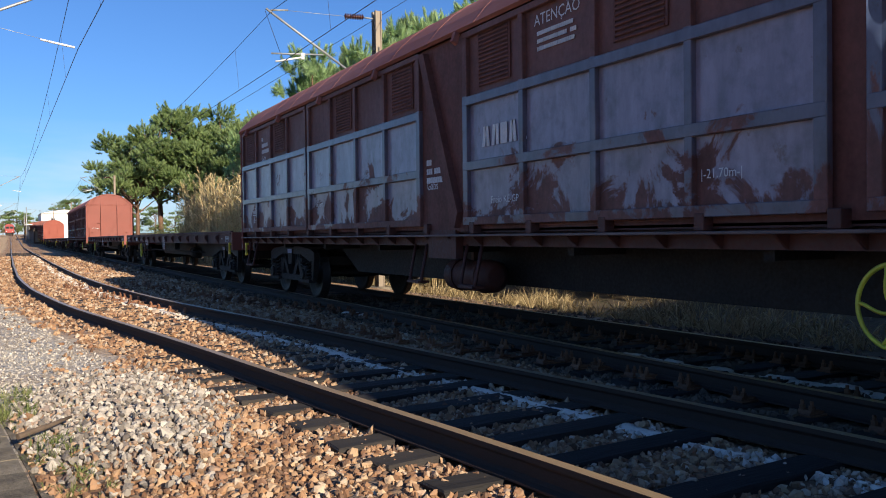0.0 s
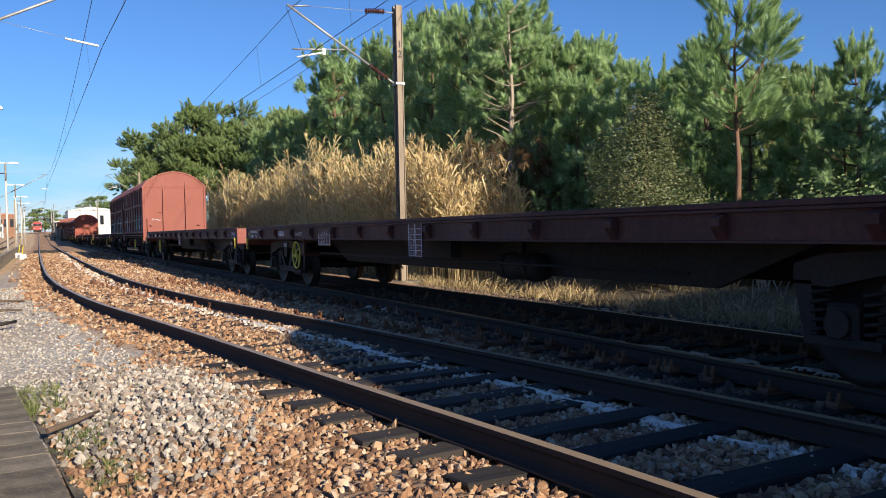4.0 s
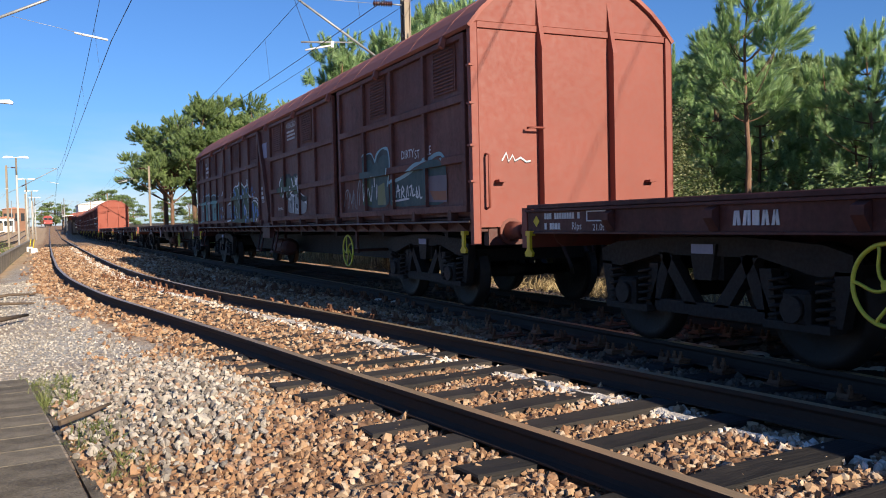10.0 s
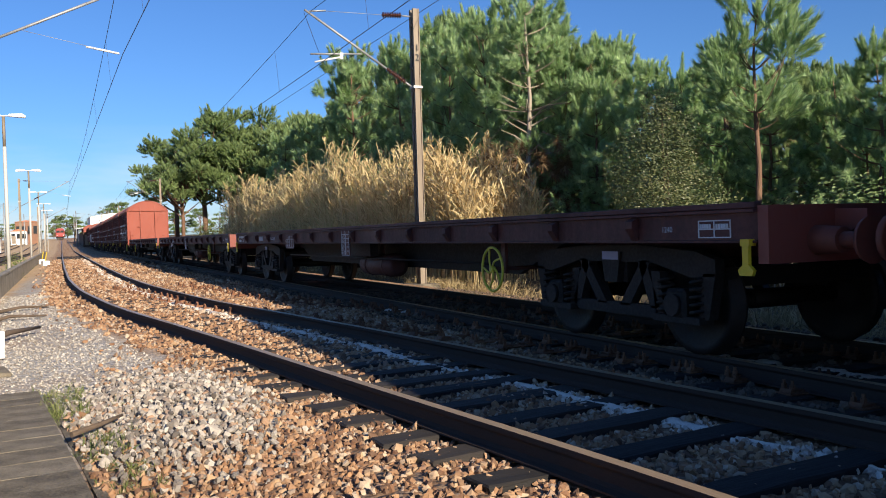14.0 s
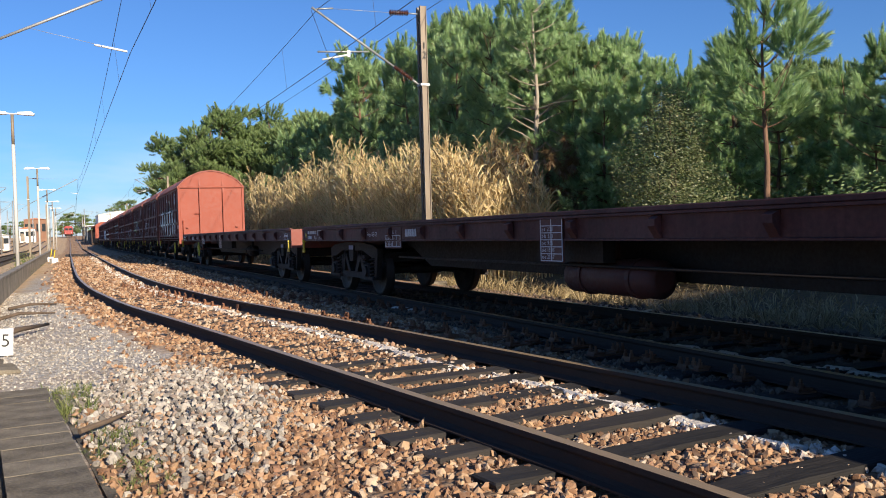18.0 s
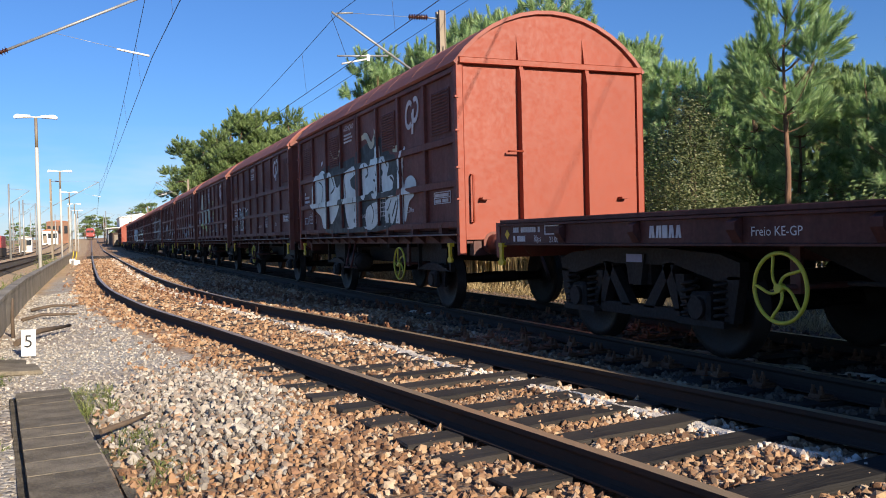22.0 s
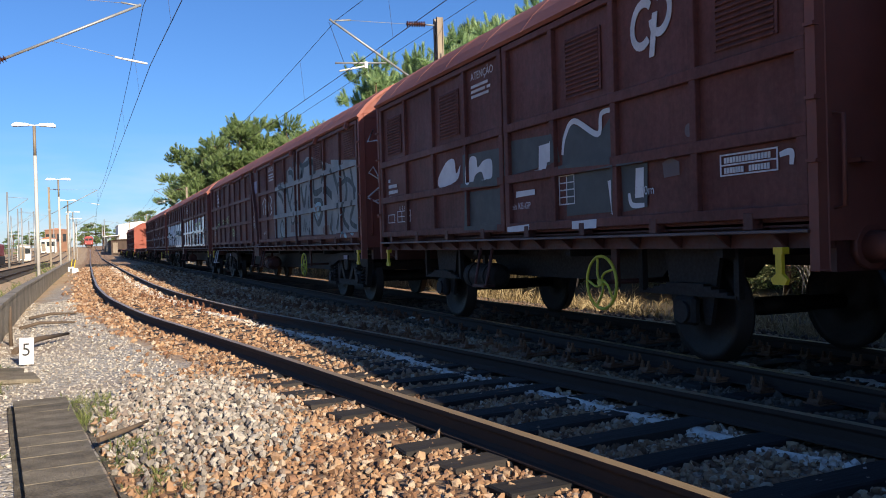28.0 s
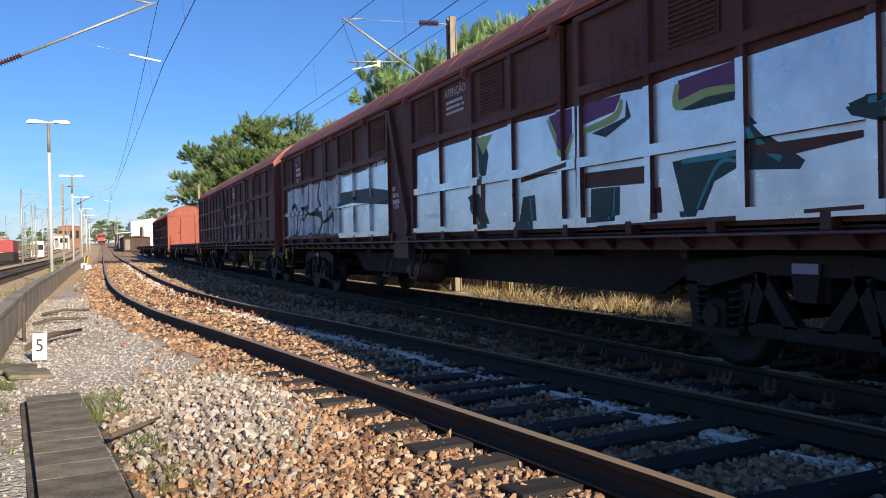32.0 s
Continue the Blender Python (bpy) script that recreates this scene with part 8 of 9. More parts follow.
def candle(n, length, needle, width, seed, loose=0.35, open_at=50, closed_at=20):
    """A pine shoot along z, clothed all round in long needles; open_at and closed_at: how far they stand off at its foot and tip."""
    rng = random.Random(seed)
    v, f = [], []
    for i in range(n):
        w = rng.uniform(0, 2 * math.pi)
        t = rng.random() ** 0.85
        out = np.array([math.cos(w), math.sin(w), 0.0])
        a = radians(open_at + (closed_at - open_at) * t + rng.uniform(-8, 8))
        d = out * math.sin(a) + np.array([0, 0, math.cos(a)])
        side = np.array([-math.sin(w), math.cos(w), 0.0]) + loose * np.array([rng.uniform(-1, 1), rng.uniform(-1, 1), rng.uniform(-1, 1)])
        side = side / np.linalg.norm(side) * width
        p = out * 0.012 + np.array([0, 0, t * length])
        k = len(v)
        v += [p - side, p + side, p + d * needle * rng.uniform(0.75, 1.15)]
        f.append((k, k + 1, k + 2))
    return np.array(v), f


TUFTS = [candle(130, 0.44 + 0.05 * i, 0.19, 0.0105, i, 0.25, 52, 18) for i in range(4)]          # upright leaders
POMS = [candle(105, 0.20 + 0.03 * i, 0.23, 0.0110, 20 + i, 0.4, 95, 30) for i in range(4)]        # fluffy ends of boughs
FARTUFTS = [candle(60, 0.5, 0.22, 0.021, 40 + i, 0.25) for i in range(4)]
FARPOMS = [candle(46, 0.24, 0.25, 0.021, 60 + i, 0.4, 95, 30) for i in range(4)]


def pine_meshes(seed, height, base, radius, tufts, poms, dense=1.0, up=0.55, point=1.0):
    """Trunk, limbs and crown of a maritime pine: whorls of boughs that end in fluffy clumps, upright leaders at the top."""
    rng = random.Random(seed)
    wood, crown = Mesh(), Cloud()
    bend = [(rng.uniform(-0.12, 0.12), rng.uniform(-0.12, 0.12)) for _ in range(6)]
    axis = [(bend[i][0] * i / 5 * height / 8, bend[i][1] * i / 5 * height / 8, height * i / 5) for i in range(6)]
    rad = 0.0145 * height
    wood.tube([(axis[0][0], axis[0][1], -0.5)] + axis[1:], [rad * (1 - 0.9 * i / 5) for i in range(6)], 9)

    def on(z):
        i = min(4, int(z / height * 5))
        t = z / height * 5 - i
        return [axis[i][k] + (axis[i + 1][k] - axis[i][k]) * t for k in range(2)]
    z = base
    while z < height - 0.5:
        h = (z - base) / (height - base)
        reach = radius * (1 - h) ** point * (0.75 + 0.25 * min(1, h * 5)) + 0.14
        turn = rng.uniform(0, 6.3)
        n = rng.choice((4, 5, 6))
        for b in range(n):
            w = turn + 2 * math.pi * b / n + rng.uniform(-0.35, 0.35)
            r = reach * rng.uniform(0.5, 1.2)
            cx, cy = on(z)
            lift = up * rng.uniform(0.5, 1.3) * (0.45 + 0.8 * h)
            pts = []
            for s in range(5):
                t = s / 4
                pts.append((cx + math.cos(w) * r * t, cy + math.sin(w) * r * t, z + r * lift * (0.35 * t + 0.65 * t ** 2.2)))
            wood.tube(pts, [0.024 * (1 - 0.75 * s / 4) * (0.5 + radius / 3) for s in range(5)], 5, False)
            out = np.array([math.cos(w), math.sin(w), 0.0])
            tip = np.array(pts[-1])
            # the clump at the end: shoots that fan out and up from it
            for s in range(max(2, int((2 + 5 * min(1.0, r)) * dense * (1 - 0.6 * h)))):
                d = out * rng.uniform(-0.25, 0.9) + np.array([rng.gauss(0, 0.45), rng.gauss(0, 0.45), 0.25 + 0.5 * h + rng.gauss(0, 0.35)])
                q = tip + d * rng.uniform(0.0, 0.34) * (0.5 + 0.5 * min(1.0, r))
                crown.put(rng.choice(poms), q, d + np.array([0, 0, 0.45]), rng.uniform(0.8, 1.2))
            for _ in range(1 + (h > 0.3) + (h > 0.6)):
                crown.put(rng.choice(tufts), tip + np.array([rng.gauss(0, 0.1), rng.gauss(0, 0.1), 0.05]), (out[0] * 0.3 + rng.gauss(0, 0.12), out[1] * 0.3 + rng.gauss(0, 0.12), 1.0), rng.uniform(0.8, 1.3))
            count = max(1, int(r * 1.6 * dense))
            for s in range(count):
                t = 0.35 + 0.5 * (s + rng.random()) / count
                k = min(3, int(t * 4))
                q = [pts[k][c] + (pts[k + 1][c] - pts[k][c]) * (t * 4 - k) for c in range(3)]
                side = rng.choice((-1, 1)) * rng.uniform(0.3, 0.9)
                a = (out[0] * 0.5 - out[1] * side, out[1] * 0.5 + out[0] * side, rng.uniform(0.3, 0.9))
                j = rng.uniform(0.1, 0.4) * (0.4 + r)
                q = [q[0] - out[1] * side * j, q[1] + out[0] * side * j, q[2] + rng.uniform(-0.05, 0.12)]
                for _ in range(2):
                    crown.put(rng.choice(poms), [c + rng.uniform(-0.1, 0.1) for c in q], a, rng.uniform(0.75, 1.1))
        z += rng.uniform(0.42, 0.72) * (height / 8) ** 0.5
    cx, cy = on(height - 0.01)
    for i in range(6):
        crown.put(rng.choice(tufts), (cx, cy, height - 0.85 + 0.14 * i), (rng.uniform(-0.15, 0.15), rng.uniform(-0.15, 0.15), 1), 1.0)
    return wood, crown


def umbrella_meshes(seed, height, radius, foot=0.46):
    """An old broad pine with a clumped dome over bare limbs."""
    rng = random.Random(seed)
    wood, crown = Mesh(), Cloud()
    wood.tube([(0, 0, -0.5), (0.1, 0.1, height * 0.3), (-0.1, 0.2, height * 0.6), (0.1, 0, height * 0.85)], [0.24, 0.2, 0.13, 0.05], 8)
    for c in range(26):
        w, e = c * 2.4 + rng.uniform(-0.5, 0.5), rng.uniform(0.0, 1.0)
        r = radius * (0.25 + 0.85 * math.sqrt(rng.random())) * (1 - 0.62 * e * e)
        p = np.array([math.cos(w) * r, math.sin(w) * r, height * (foot + (0.93 - foot) * e) - 0.12 * r * r / radius])
        wood.tube([(0, 0.1, p[2] * 0.58 + 0.6), (p[0] * 0.55, p[1] * 0.55, p[2] * 0.80 + 0.3), tuple(p)], [0.09, 0.06, 0.025], 5, False)
        size = rng.uniform(0.7, 1.25)
        for s in range(int(70 * size)):
            d = np.array([rng.gauss(0, 1), rng.gauss(0, 1), rng.gauss(0, 0.6)])
            d /= np.linalg.norm(d) + 1e-6
            q = p + d * size * rng.uniform(0.35, 1.0) * np.array([1.15, 1.15, 0.55])
            crown.put(rng.choice(FARTUFTS), q, d + np.array([0, 0, 0.9]), rng.uniform(0.8, 1.3))
    return wood, crown


def plant(name, wood, crown, bark, needles, label, category, group):
    ob = thing(name, pose(0, 0, -200), label, category, group)
    part("trunk", wood, bark, ob)
    me = crown.make("crown", needles)
    part("crown", me, needles, ob)
    return ob


def build_pines():
    young = [plant("pine_tree", *pine_meshes(s, 8.0, b, r, TUFTS, POMS, d, u, p), M_BARK, M_NEEDLE, "tall young pine with dense upturned green shoots", "pine tree", "pines behind the railway")
             for s, b, r, d, u, p in ((1, 1.6, 1.75, 1.0, 0.6, 0.7), (2, 2.4, 1.55, 1.0, 0.8, 0.6), (3, 1.2, 1.95, 0.9, 0.55, 0.8), (4, 3.0, 1.7, 1.1, 0.7, 0.5))]
    dark = [plant("pine_tree", *pine_meshes(s, 8.0, b, r, FARTUFTS, FARPOMS, 0.9, 0.7, 0.8), M_BARK, M_DARKNEEDLE, "dark green pine in the shade of the wood", "pine tree", "pines behind the railway") for s, b, r in ((11, 1.0, 2.0), (12, 2.0, 1.7))]
    # along the edge of the wood: x, y, height
    front = [(16.5, 50.5, 10.6), (15.6, 46.5, 11.8), (16.8, 42.8, 10.7), (15.8, 39.5, 10.9), (16.2, 36.0, 11.2), (15.5, 33.5, 10.8), (16.4, 31.2, 10.0), (15.6, 29.7, 9.7), (16.6, 28.0, 9.4), (15.8, 26.8, 9.2), (16.2, 25.6, 9.2),
             (15.6, 24.4, 7.6), (16.4, 23.4, 8.1), (15.4, 22.2, 6.9), (16.5, 21.4, 6.7), (15.8, 20.5, 6.5), (16.4, 19.5, 6.2), (15.6, 18.7, 5.9), (16.5, 17.9, 5.9), (16.0, 17.2, 6.0), (15.8, 15.6, 5.4), (16.6, 14.4, 5.5), (15.6, 13.9, 4.9),
             (16.4, 13.2, 4.7), (15.6, 12.3, 4.9), (16.5, 11.2, 4.8), (15.5, 10.0, 5.0), (16.2, 8.8, 5.2)]
    rng = random.Random(21)
    spots = [(x, y, h * rng.uniform(0.86, 1.04), young) for i, (x, y, h) in enumerate(front) if i % 4 != 2]
    slope = sorted((y / x, (h - 1.15) / x) for x, y, h in front)

    def top(x, y):
        """The height at which the wood's outline stays even, seen from the line."""
        return 1.15 + x * float(np.interp(y / x, [q[0] for q in slope], [q[1] for q in slope]))
    for x, y, h in front[::2]:
        a, b = x + rng.uniform(2.5, 5), y + rng.uniform(0, 4)
        if b < 18:
            continue
        spots.append((a, b, top(a, b) * rng.uniform(0.85, 1.0), dark))
        spots.append((x - rng.uniform(0.6, 1.4), y + rng.uniform(-1, 1), h * rng.uniform(0.4, 0.6), young))
    for i in range(26):
        a, b = rng.uniform(22, 34), rng.uniform(18, 75)
        spots.append((a, b, top(a, b) * rng.uniform(0.8, 0.95), dark))
    for i in range(16):
        a, b = rng.uniform(17, 24), 52 + i * 2.6
        spots.append((a, b, top(a, b) * rng.uniform(0.7, 0.95), rng.choice((young, dark))))
    for i in range(20):
        a, b = rng.uniform(20.5, 25), rng.uniform(6, 27)
        spots.append((a, b, top(a, b) * rng.uniform(0.66, 0.85), dark))
    # the wood goes on behind the camera's shoulder and shades the bank
    for i in range(30):
        a, b = rng.uniform(13.6, 20), -15 + i * 0.64
        spots.append((a, b, 1.0 + (10.4 - b) / 2.75 * rng.uniform(0.9, 1.0), dark))
    used, later = set(), []
    for i, (x, y, h, kind) in enumerate(spots):
        proto = kind[i % len(kind)]
        s = h / 8.0
        m = pose(x, y, ground_z(x, y) - 0.1, rng.uniform(-2, 2), rng.uniform(-2, 2), rng.uniform(0, 360)) @ Matrix.Diagonal((s * rng.uniform(0.85, 1.1) ** 0.5, s, s, 1))
        if id(proto) in used:
            copy_thing(proto, m)
        else:
            used.add(id(proto))
            later.append((proto, m))
    for proto, m in later:
        proto.matrix_world = m
    lone = plant("pine_tree", *pine_meshes(31, 6.3, 3.3, 0.85, TUFTS, TUFTS, 1.3, 1.7, 0.5), M_BARK, M_NEEDLE, "lone young pine with a bare reddish trunk below its crown", "pine tree", "pines behind the railway")
    lone.matrix_world = pose(14.0, 14.15, -0.1, 0, 1, 40)
    bare = plant("pine_tree", *pine_meshes(33, 9.4, 5.2, 1.7, TUFTS, POMS, 0.9, 0.8, 0.7), M_PALEBARK, M_NEEDLE, "pine with bleached dead lower limbs", "pine tree", "pines behind the railway")
    bare.matrix_world = pose(14.3, 24.6, -0.1, 0, 0, 10)
    q = Mesh()
    for i in range(26):
        w, z = rng.uniform(0, 6.3), rng.uniform(1.6, 5.4)
        L = rng.uniform(0.8, 1.9)
        q.tube([(0, 0, z), (math.cos(w) * L * 0.5, math.sin(w) * L * 0.5, z + 0.25 * L), (math.cos(w) * L, math.sin(w) * L, z + rng.uniform(-0.3, 0.6))], [0.03, 0.02, 0.008], 5, False)
    part("dead_limb", q, M_PALEBARK, bare)
    dead = Cloud()
    for i in range(150):
        w, z, L = rng.uniform(0, 6.3), rng.uniform(1.0, 4.2), rng.uniform(0.5, 1.9)
        dead.put(rng.choice(POMS), (math.cos(w) * L, math.sin(w) * L, z), (math.cos(w) * 0.4, math.sin(w) * 0.4, -1.0), rng.uniform(0.9, 1.7))
    part("dead_needles", dead.make("dead_needles", M_DEADNEEDLE), M_DEADNEEDLE, bare, "brown dead needles hanging from the lower limbs")
    old = [plant("broad_pine", *umbrella_meshes(s, 12.0, 4.2), M_BARK, M_DARKNEEDLE, "old broad-crowned dark pine far along the line", "pine tree", "old pines along the line") for s in (51, 52)]
    for i, (x, y, h) in enumerate([(11.6, 92, 11.4), (14.0, 92, 15.2), (17.2, 94, 15.6), (20.5, 90, 15.4), (23.5, 86, 14.2), (26, 96, 15.5), (12.5, 104, 14.0), (17.5, 88, 12.0), (21, 80, 11.5), (24, 74, 12.0)]):
        m = pose(x, y, -0.2, 0, 0, i * 67) @ Matrix.Scale(h / 12.0, 4)
        if i < 8:
            copy_thing(old[i % 2], m)
        else:
            old[i % 2].matrix_world = m


build_pines()


def leafy(seed, centres, per, size, material, name, label, category, group="", stem=None):
    """A shrub: leaves set all over several overlapping domes, with stems inside."""
    rng = random.Random(seed)
    leaf = (np.array([(-0.5, 0, 0), (0, -0.28, 0.1), (0.6, 0, 0), (0, 0.28, 0.1)]), [(0, 1, 2, 3)])
    crown, wood = Cloud(), Mesh()
    for c, r in centres:
        wood.tube([(centres[0][0][0] * 0.3, centres[0][0][1] * 0.3, -0.3), (c[0] * 0.6, c[1] * 0.6, c[2] * 0.5), c], [0.05, 0.035, 0.012], 5, False)
        for _ in range(int(per * r * r)):
            d = np.array([rng.gauss(0, 1), rng.gauss(0, 1), rng.gauss(0, 1)])
            d /= np.linalg.norm(d) + 1e-6
            q = np.array(c) + d * r * (rng.random() ** 0.3) * (1 + 0.16 * noise.noise(Vector(d * 3)))
            if q[2] < 0:
                continue
            crown.put(leaf, q, d + np.array([rng.uniform(-0.9, 0.9), rng.uniform(-0.9, 0.9), rng.uniform(-0.4, 0.9)]), size * rng.uniform(0.7, 1.4))
    ob = thing(name, pose(0, 0, 0), label, category, group)
    part("stem", wood, M_DRYWOOD, ob)
    part("foliage", crown.make("foliage", material), material, ob)
    return ob


def build_shrubs():
    bush = leafy(5, [((0, 0, 1.7), 1.35), ((-0.2, 0.4, 2.7), 1.1), ((0.1, 0.1, 3.4), 0.8), ((0.0, 0.15, 4.05), 0.5), ((-0.5, -0.6, 1.1), 1.0), ((0.5, 0.9, 1.2), 1.15), ((-0.4, 1.2, 0.9), 0.8), ((0.2, -1.2, 1.0), 0.95)], 6200, 0.047, M_SHRUB, "evergreen_shrub", "large rounded evergreen shrub with small glossy leaves", "shrub")
    bush.matrix_world = pose(12.7, 15.6, -0.2)
    rng = random.Random(77)
    protos = [leafy(60 + i, [((rng.uniform(-0.6, 0.6), rng.uniform(-0.8, 0.8), rng.uniform(0.3, 1.2)), rng.uniform(0.6, 1.0)) for _ in range(5)], 1500, 0.065, mt, "undergrowth_bush", lb, "shrub", "undergrowth at the edge of the wood")
              for i, (mt, lb) in enumerate(((M_SCRUB, "tangled brown undergrowth at the edge of the wood"), (M_DARKNEEDLE, "dark green undergrowth bush"), (M_SHRUB, "olive green undergrowth bush")))]
    spots = [(rng.uniform(13.6, 16.0), y + rng.uniform(-0.6, 0.6), rng.uniform(0.7, 1.35)) for y in np.arange(7.5, 44, 1.1)]
    spots += [(rng.uniform(10.0, 12.6), y, (10.2 - y) / 5.2) for y in np.arange(-4.0, 4.6, 0.42)]
    spots += [(rng.uniform(10.7, 11.7), y, (11.8 - y) / 4.8) for y in np.arange(-3.0, 3.6, 0.36)]
    spots += [(rng.uniform(12.0, 14.5), y, rng.uniform(1.1, 1.9)) for y in np.arange(44, 84, 2.6)]
    for i, (x, y, s) in enumerate(spots):
        m = pose(x, y, ground_z(x, y) - 0.1, 0, 0, rng.uniform(0, 360)) @ Matrix.Scale(s, 4)
        if i < len(spots) - 3:
            copy_thing(protos[i % 3], m)
        else:
            protos[i % 3].matrix_world = m
    # bare twigs beside the lone pine
    q = Mesh()
    for i in range(14):
        a, L = rng.uniform(-0.9, 0.9), rng.uniform(1.0, 2.4)
        x, y = rng.uniform(-0.3, 0.3), rng.uniform(-0.3, 0.3)
        q.tube([(x, y, 0), (x + 0.1, y - a * L * 0.4, L * 0.5), (x + rng.uniform(-0.3, 0.3), y - a * L * 0.9, L * 0.85)], [0.014, 0.010, 0.004], 4, False)
    ob = thing("bare_sapling", pose(12.9, 12.3, -0.25), "leafless pale sapling with thin branches", "shrub")
    part("twig", q, M_PALEBARK, ob, kind="stuff")


build_shrubs()


def build_reeds():
    rng = random.Random(8)
    leaf = [blades(1, 0.01, 0.021, 0.80, random.Random(i), 0.66, 0.32) for i in range(10)]
    plume = [blades(16, 0.35, 0.018, 0.16, random.Random(90 + i), 0.6) for i in range(3)]
    for part_no, (y0, y1, count) in enumerate(((20.8, 27.0, 330), (27.0, 36.0, 400), (36.0, 47.0, 340), (47.0, 66.0, 320))):
        c, stalks = Cloud(), Mesh()
        for _ in range(count):
            y = rng.uniform(y0, y1)
            x = 11.1 + rng.uniform(-0.9, 1.5) + 0.02 * (y - 20)
            edge = smooth(20.8, 24.0, y)
            h = (2.9 + 1.5 * edge + 0.030 * (y - 20)) * rng.uniform(0.72, 1.08) * (0.8 + 0.3 * noise.noise(Vector((x, y * 0.25, 1))))
            lx, ly = rng.uniform(-0.12, 0.12) * h, rng.uniform(-0.12, 0.12) * h
            pts = [(x, y, -0.4), (x + lx * 0.4, y + ly * 0.4, h * 0.5), (x + lx, y + ly, h)]
            stalks.tube(pts, [0.014, 0.011, 0.005], 4, False)
            for i in range(rng.randint(17, 25)):
                t = rng.uniform(0.12, 1.0)
                c.put(rng.choice(leaf), (x + lx * t, y + ly * t, h * t), (rng.uniform(-0.5, 0.5), rng.uniform(-0.5, 0.5), 1), rng.uniform(0.6, 1.15))
            if rng.random() < 0.4:
                c.put(rng.choice(plume), (x + lx, y + ly, h - 0.05), (lx, ly, 1.5), 1.0)
        ob = thing("reed_bed", pose(0, 0, 0), "tall dry yellow reeds beside the railway", "reeds", kind="stuff")
        part("stalks", stalks, M_REED, ob, kind="stuff")
        part("leaves", c.make("leaves", M_REED), M_REED, ob)


def build_grass():
    rng = random.Random(9)
    tuft = [blades(10, 0.02, 0.007, 0.46, random.Random(20 + i), 0.62, 0.28) for i in range(6)]
    c = Cloud()
    for _ in range(3000):
        y = rng.uniform(5.0, 34.0) if rng.random() < 0.75 else rng.uniform(34, 70)
        x = 9.3 + abs(rng.gauss(0, 1.3))
        if noise.noise(Vector((x * 0.8, y * 0.8, 3))) < -0.05:
            continue
        c.put(rng.choice(tuft), (x, y, ground_z(x, y) - 0.02), (rng.uniform(-0.5, 0.5), rng.uniform(-0.5, 0.5), 1), rng.uniform(0.4, 1.3))
    ob = new("dry_grass", c.make("dry_grass", M_GRASS))
    tagged(ob, "dry straw-coloured grass on the bank behind the train", "grass", kind="stuff")
    w = Cloud()
    for cx, cy, r, n in ((0.05, 7.4, 0.28, 90), (0.2, 6.0, 0.2, 60), (-0.05, 8.3, 0.25, 60), (-0.95, 8.2, 0.2, 50), (-0.85, 6.6, 0.2, 50), (-0.8, 5.6, 0.2, 40), (0.3, 5.2, 0.2, 30), (-1.1, 11.2, 0.15, 40), (-1.0, 9.6, 0.2, 60)):
        for _ in range(n):
            x, y = cx + rng.gauss(0, r * 0.5), cy + rng.gauss(0, r)
            w.put(rng.choice(tuft), (x, y, ground_z(x, y) - 0.01), (rng.uniform(-0.9, 0.9), rng.uniform(-0.9, 0.9), 1), rng.uniform(0.12, 0.36))
    for _ in range(420):
        x, y = -1.72 - abs(rng.gauss(0, 0.5)), rng.uniform(14, 60)
        w.put(rng.choice(tuft), (x, y, ground_z(x, y)), (rng.uniform(-0.6, 0.6), rng.uniform(-0.6, 0.6), 1), rng.uniform(0.4, 1.2))
    tagged(new("weeds", w.make("weeds", M_WEED)), "small green and straw weeds among the stones", "weeds", kind="stuff")


build_reeds()
build_grass()


# ---- overhead line ----
MASTS = [21.4, 87.0, 152.5, 218.0]


def insulator(q, a, b, n=8, r=0.085):
    """A ribbed insulator in one turned profile from a to b."""
    a, b = Vector(a), Vector(b)
    pts, rad = [a], [0.03]
    for i in range(n):
        for t, w in ((0.25, 0.035), (0.42, r * 0.8), (0.5, r), (0.62, r * 0.8), (0.75, 0.035)):
            pts.append(a + (b - a) * ((i + t) / n))
            rad.append(w)
    q.tube(pts + [b], rad + [0.03], 12)


def wire_run(name, points, r, parent):
    q = Mesh()
    pts = []
    for (x0, y0, z0), (x1, y1, z1) in zip(points, points[1:]):
        sag = 0.0
        for i in range(16):
            t = i / 16
            pts.append((x0 + (x1 - x0) * t, y0 + (y1 - y0) * t, z0 + (z1 - z0) * t))
    pts.append(points[-1])
    return part(name, q.tube(pts, r, 5, False), M_WIRE, parent)


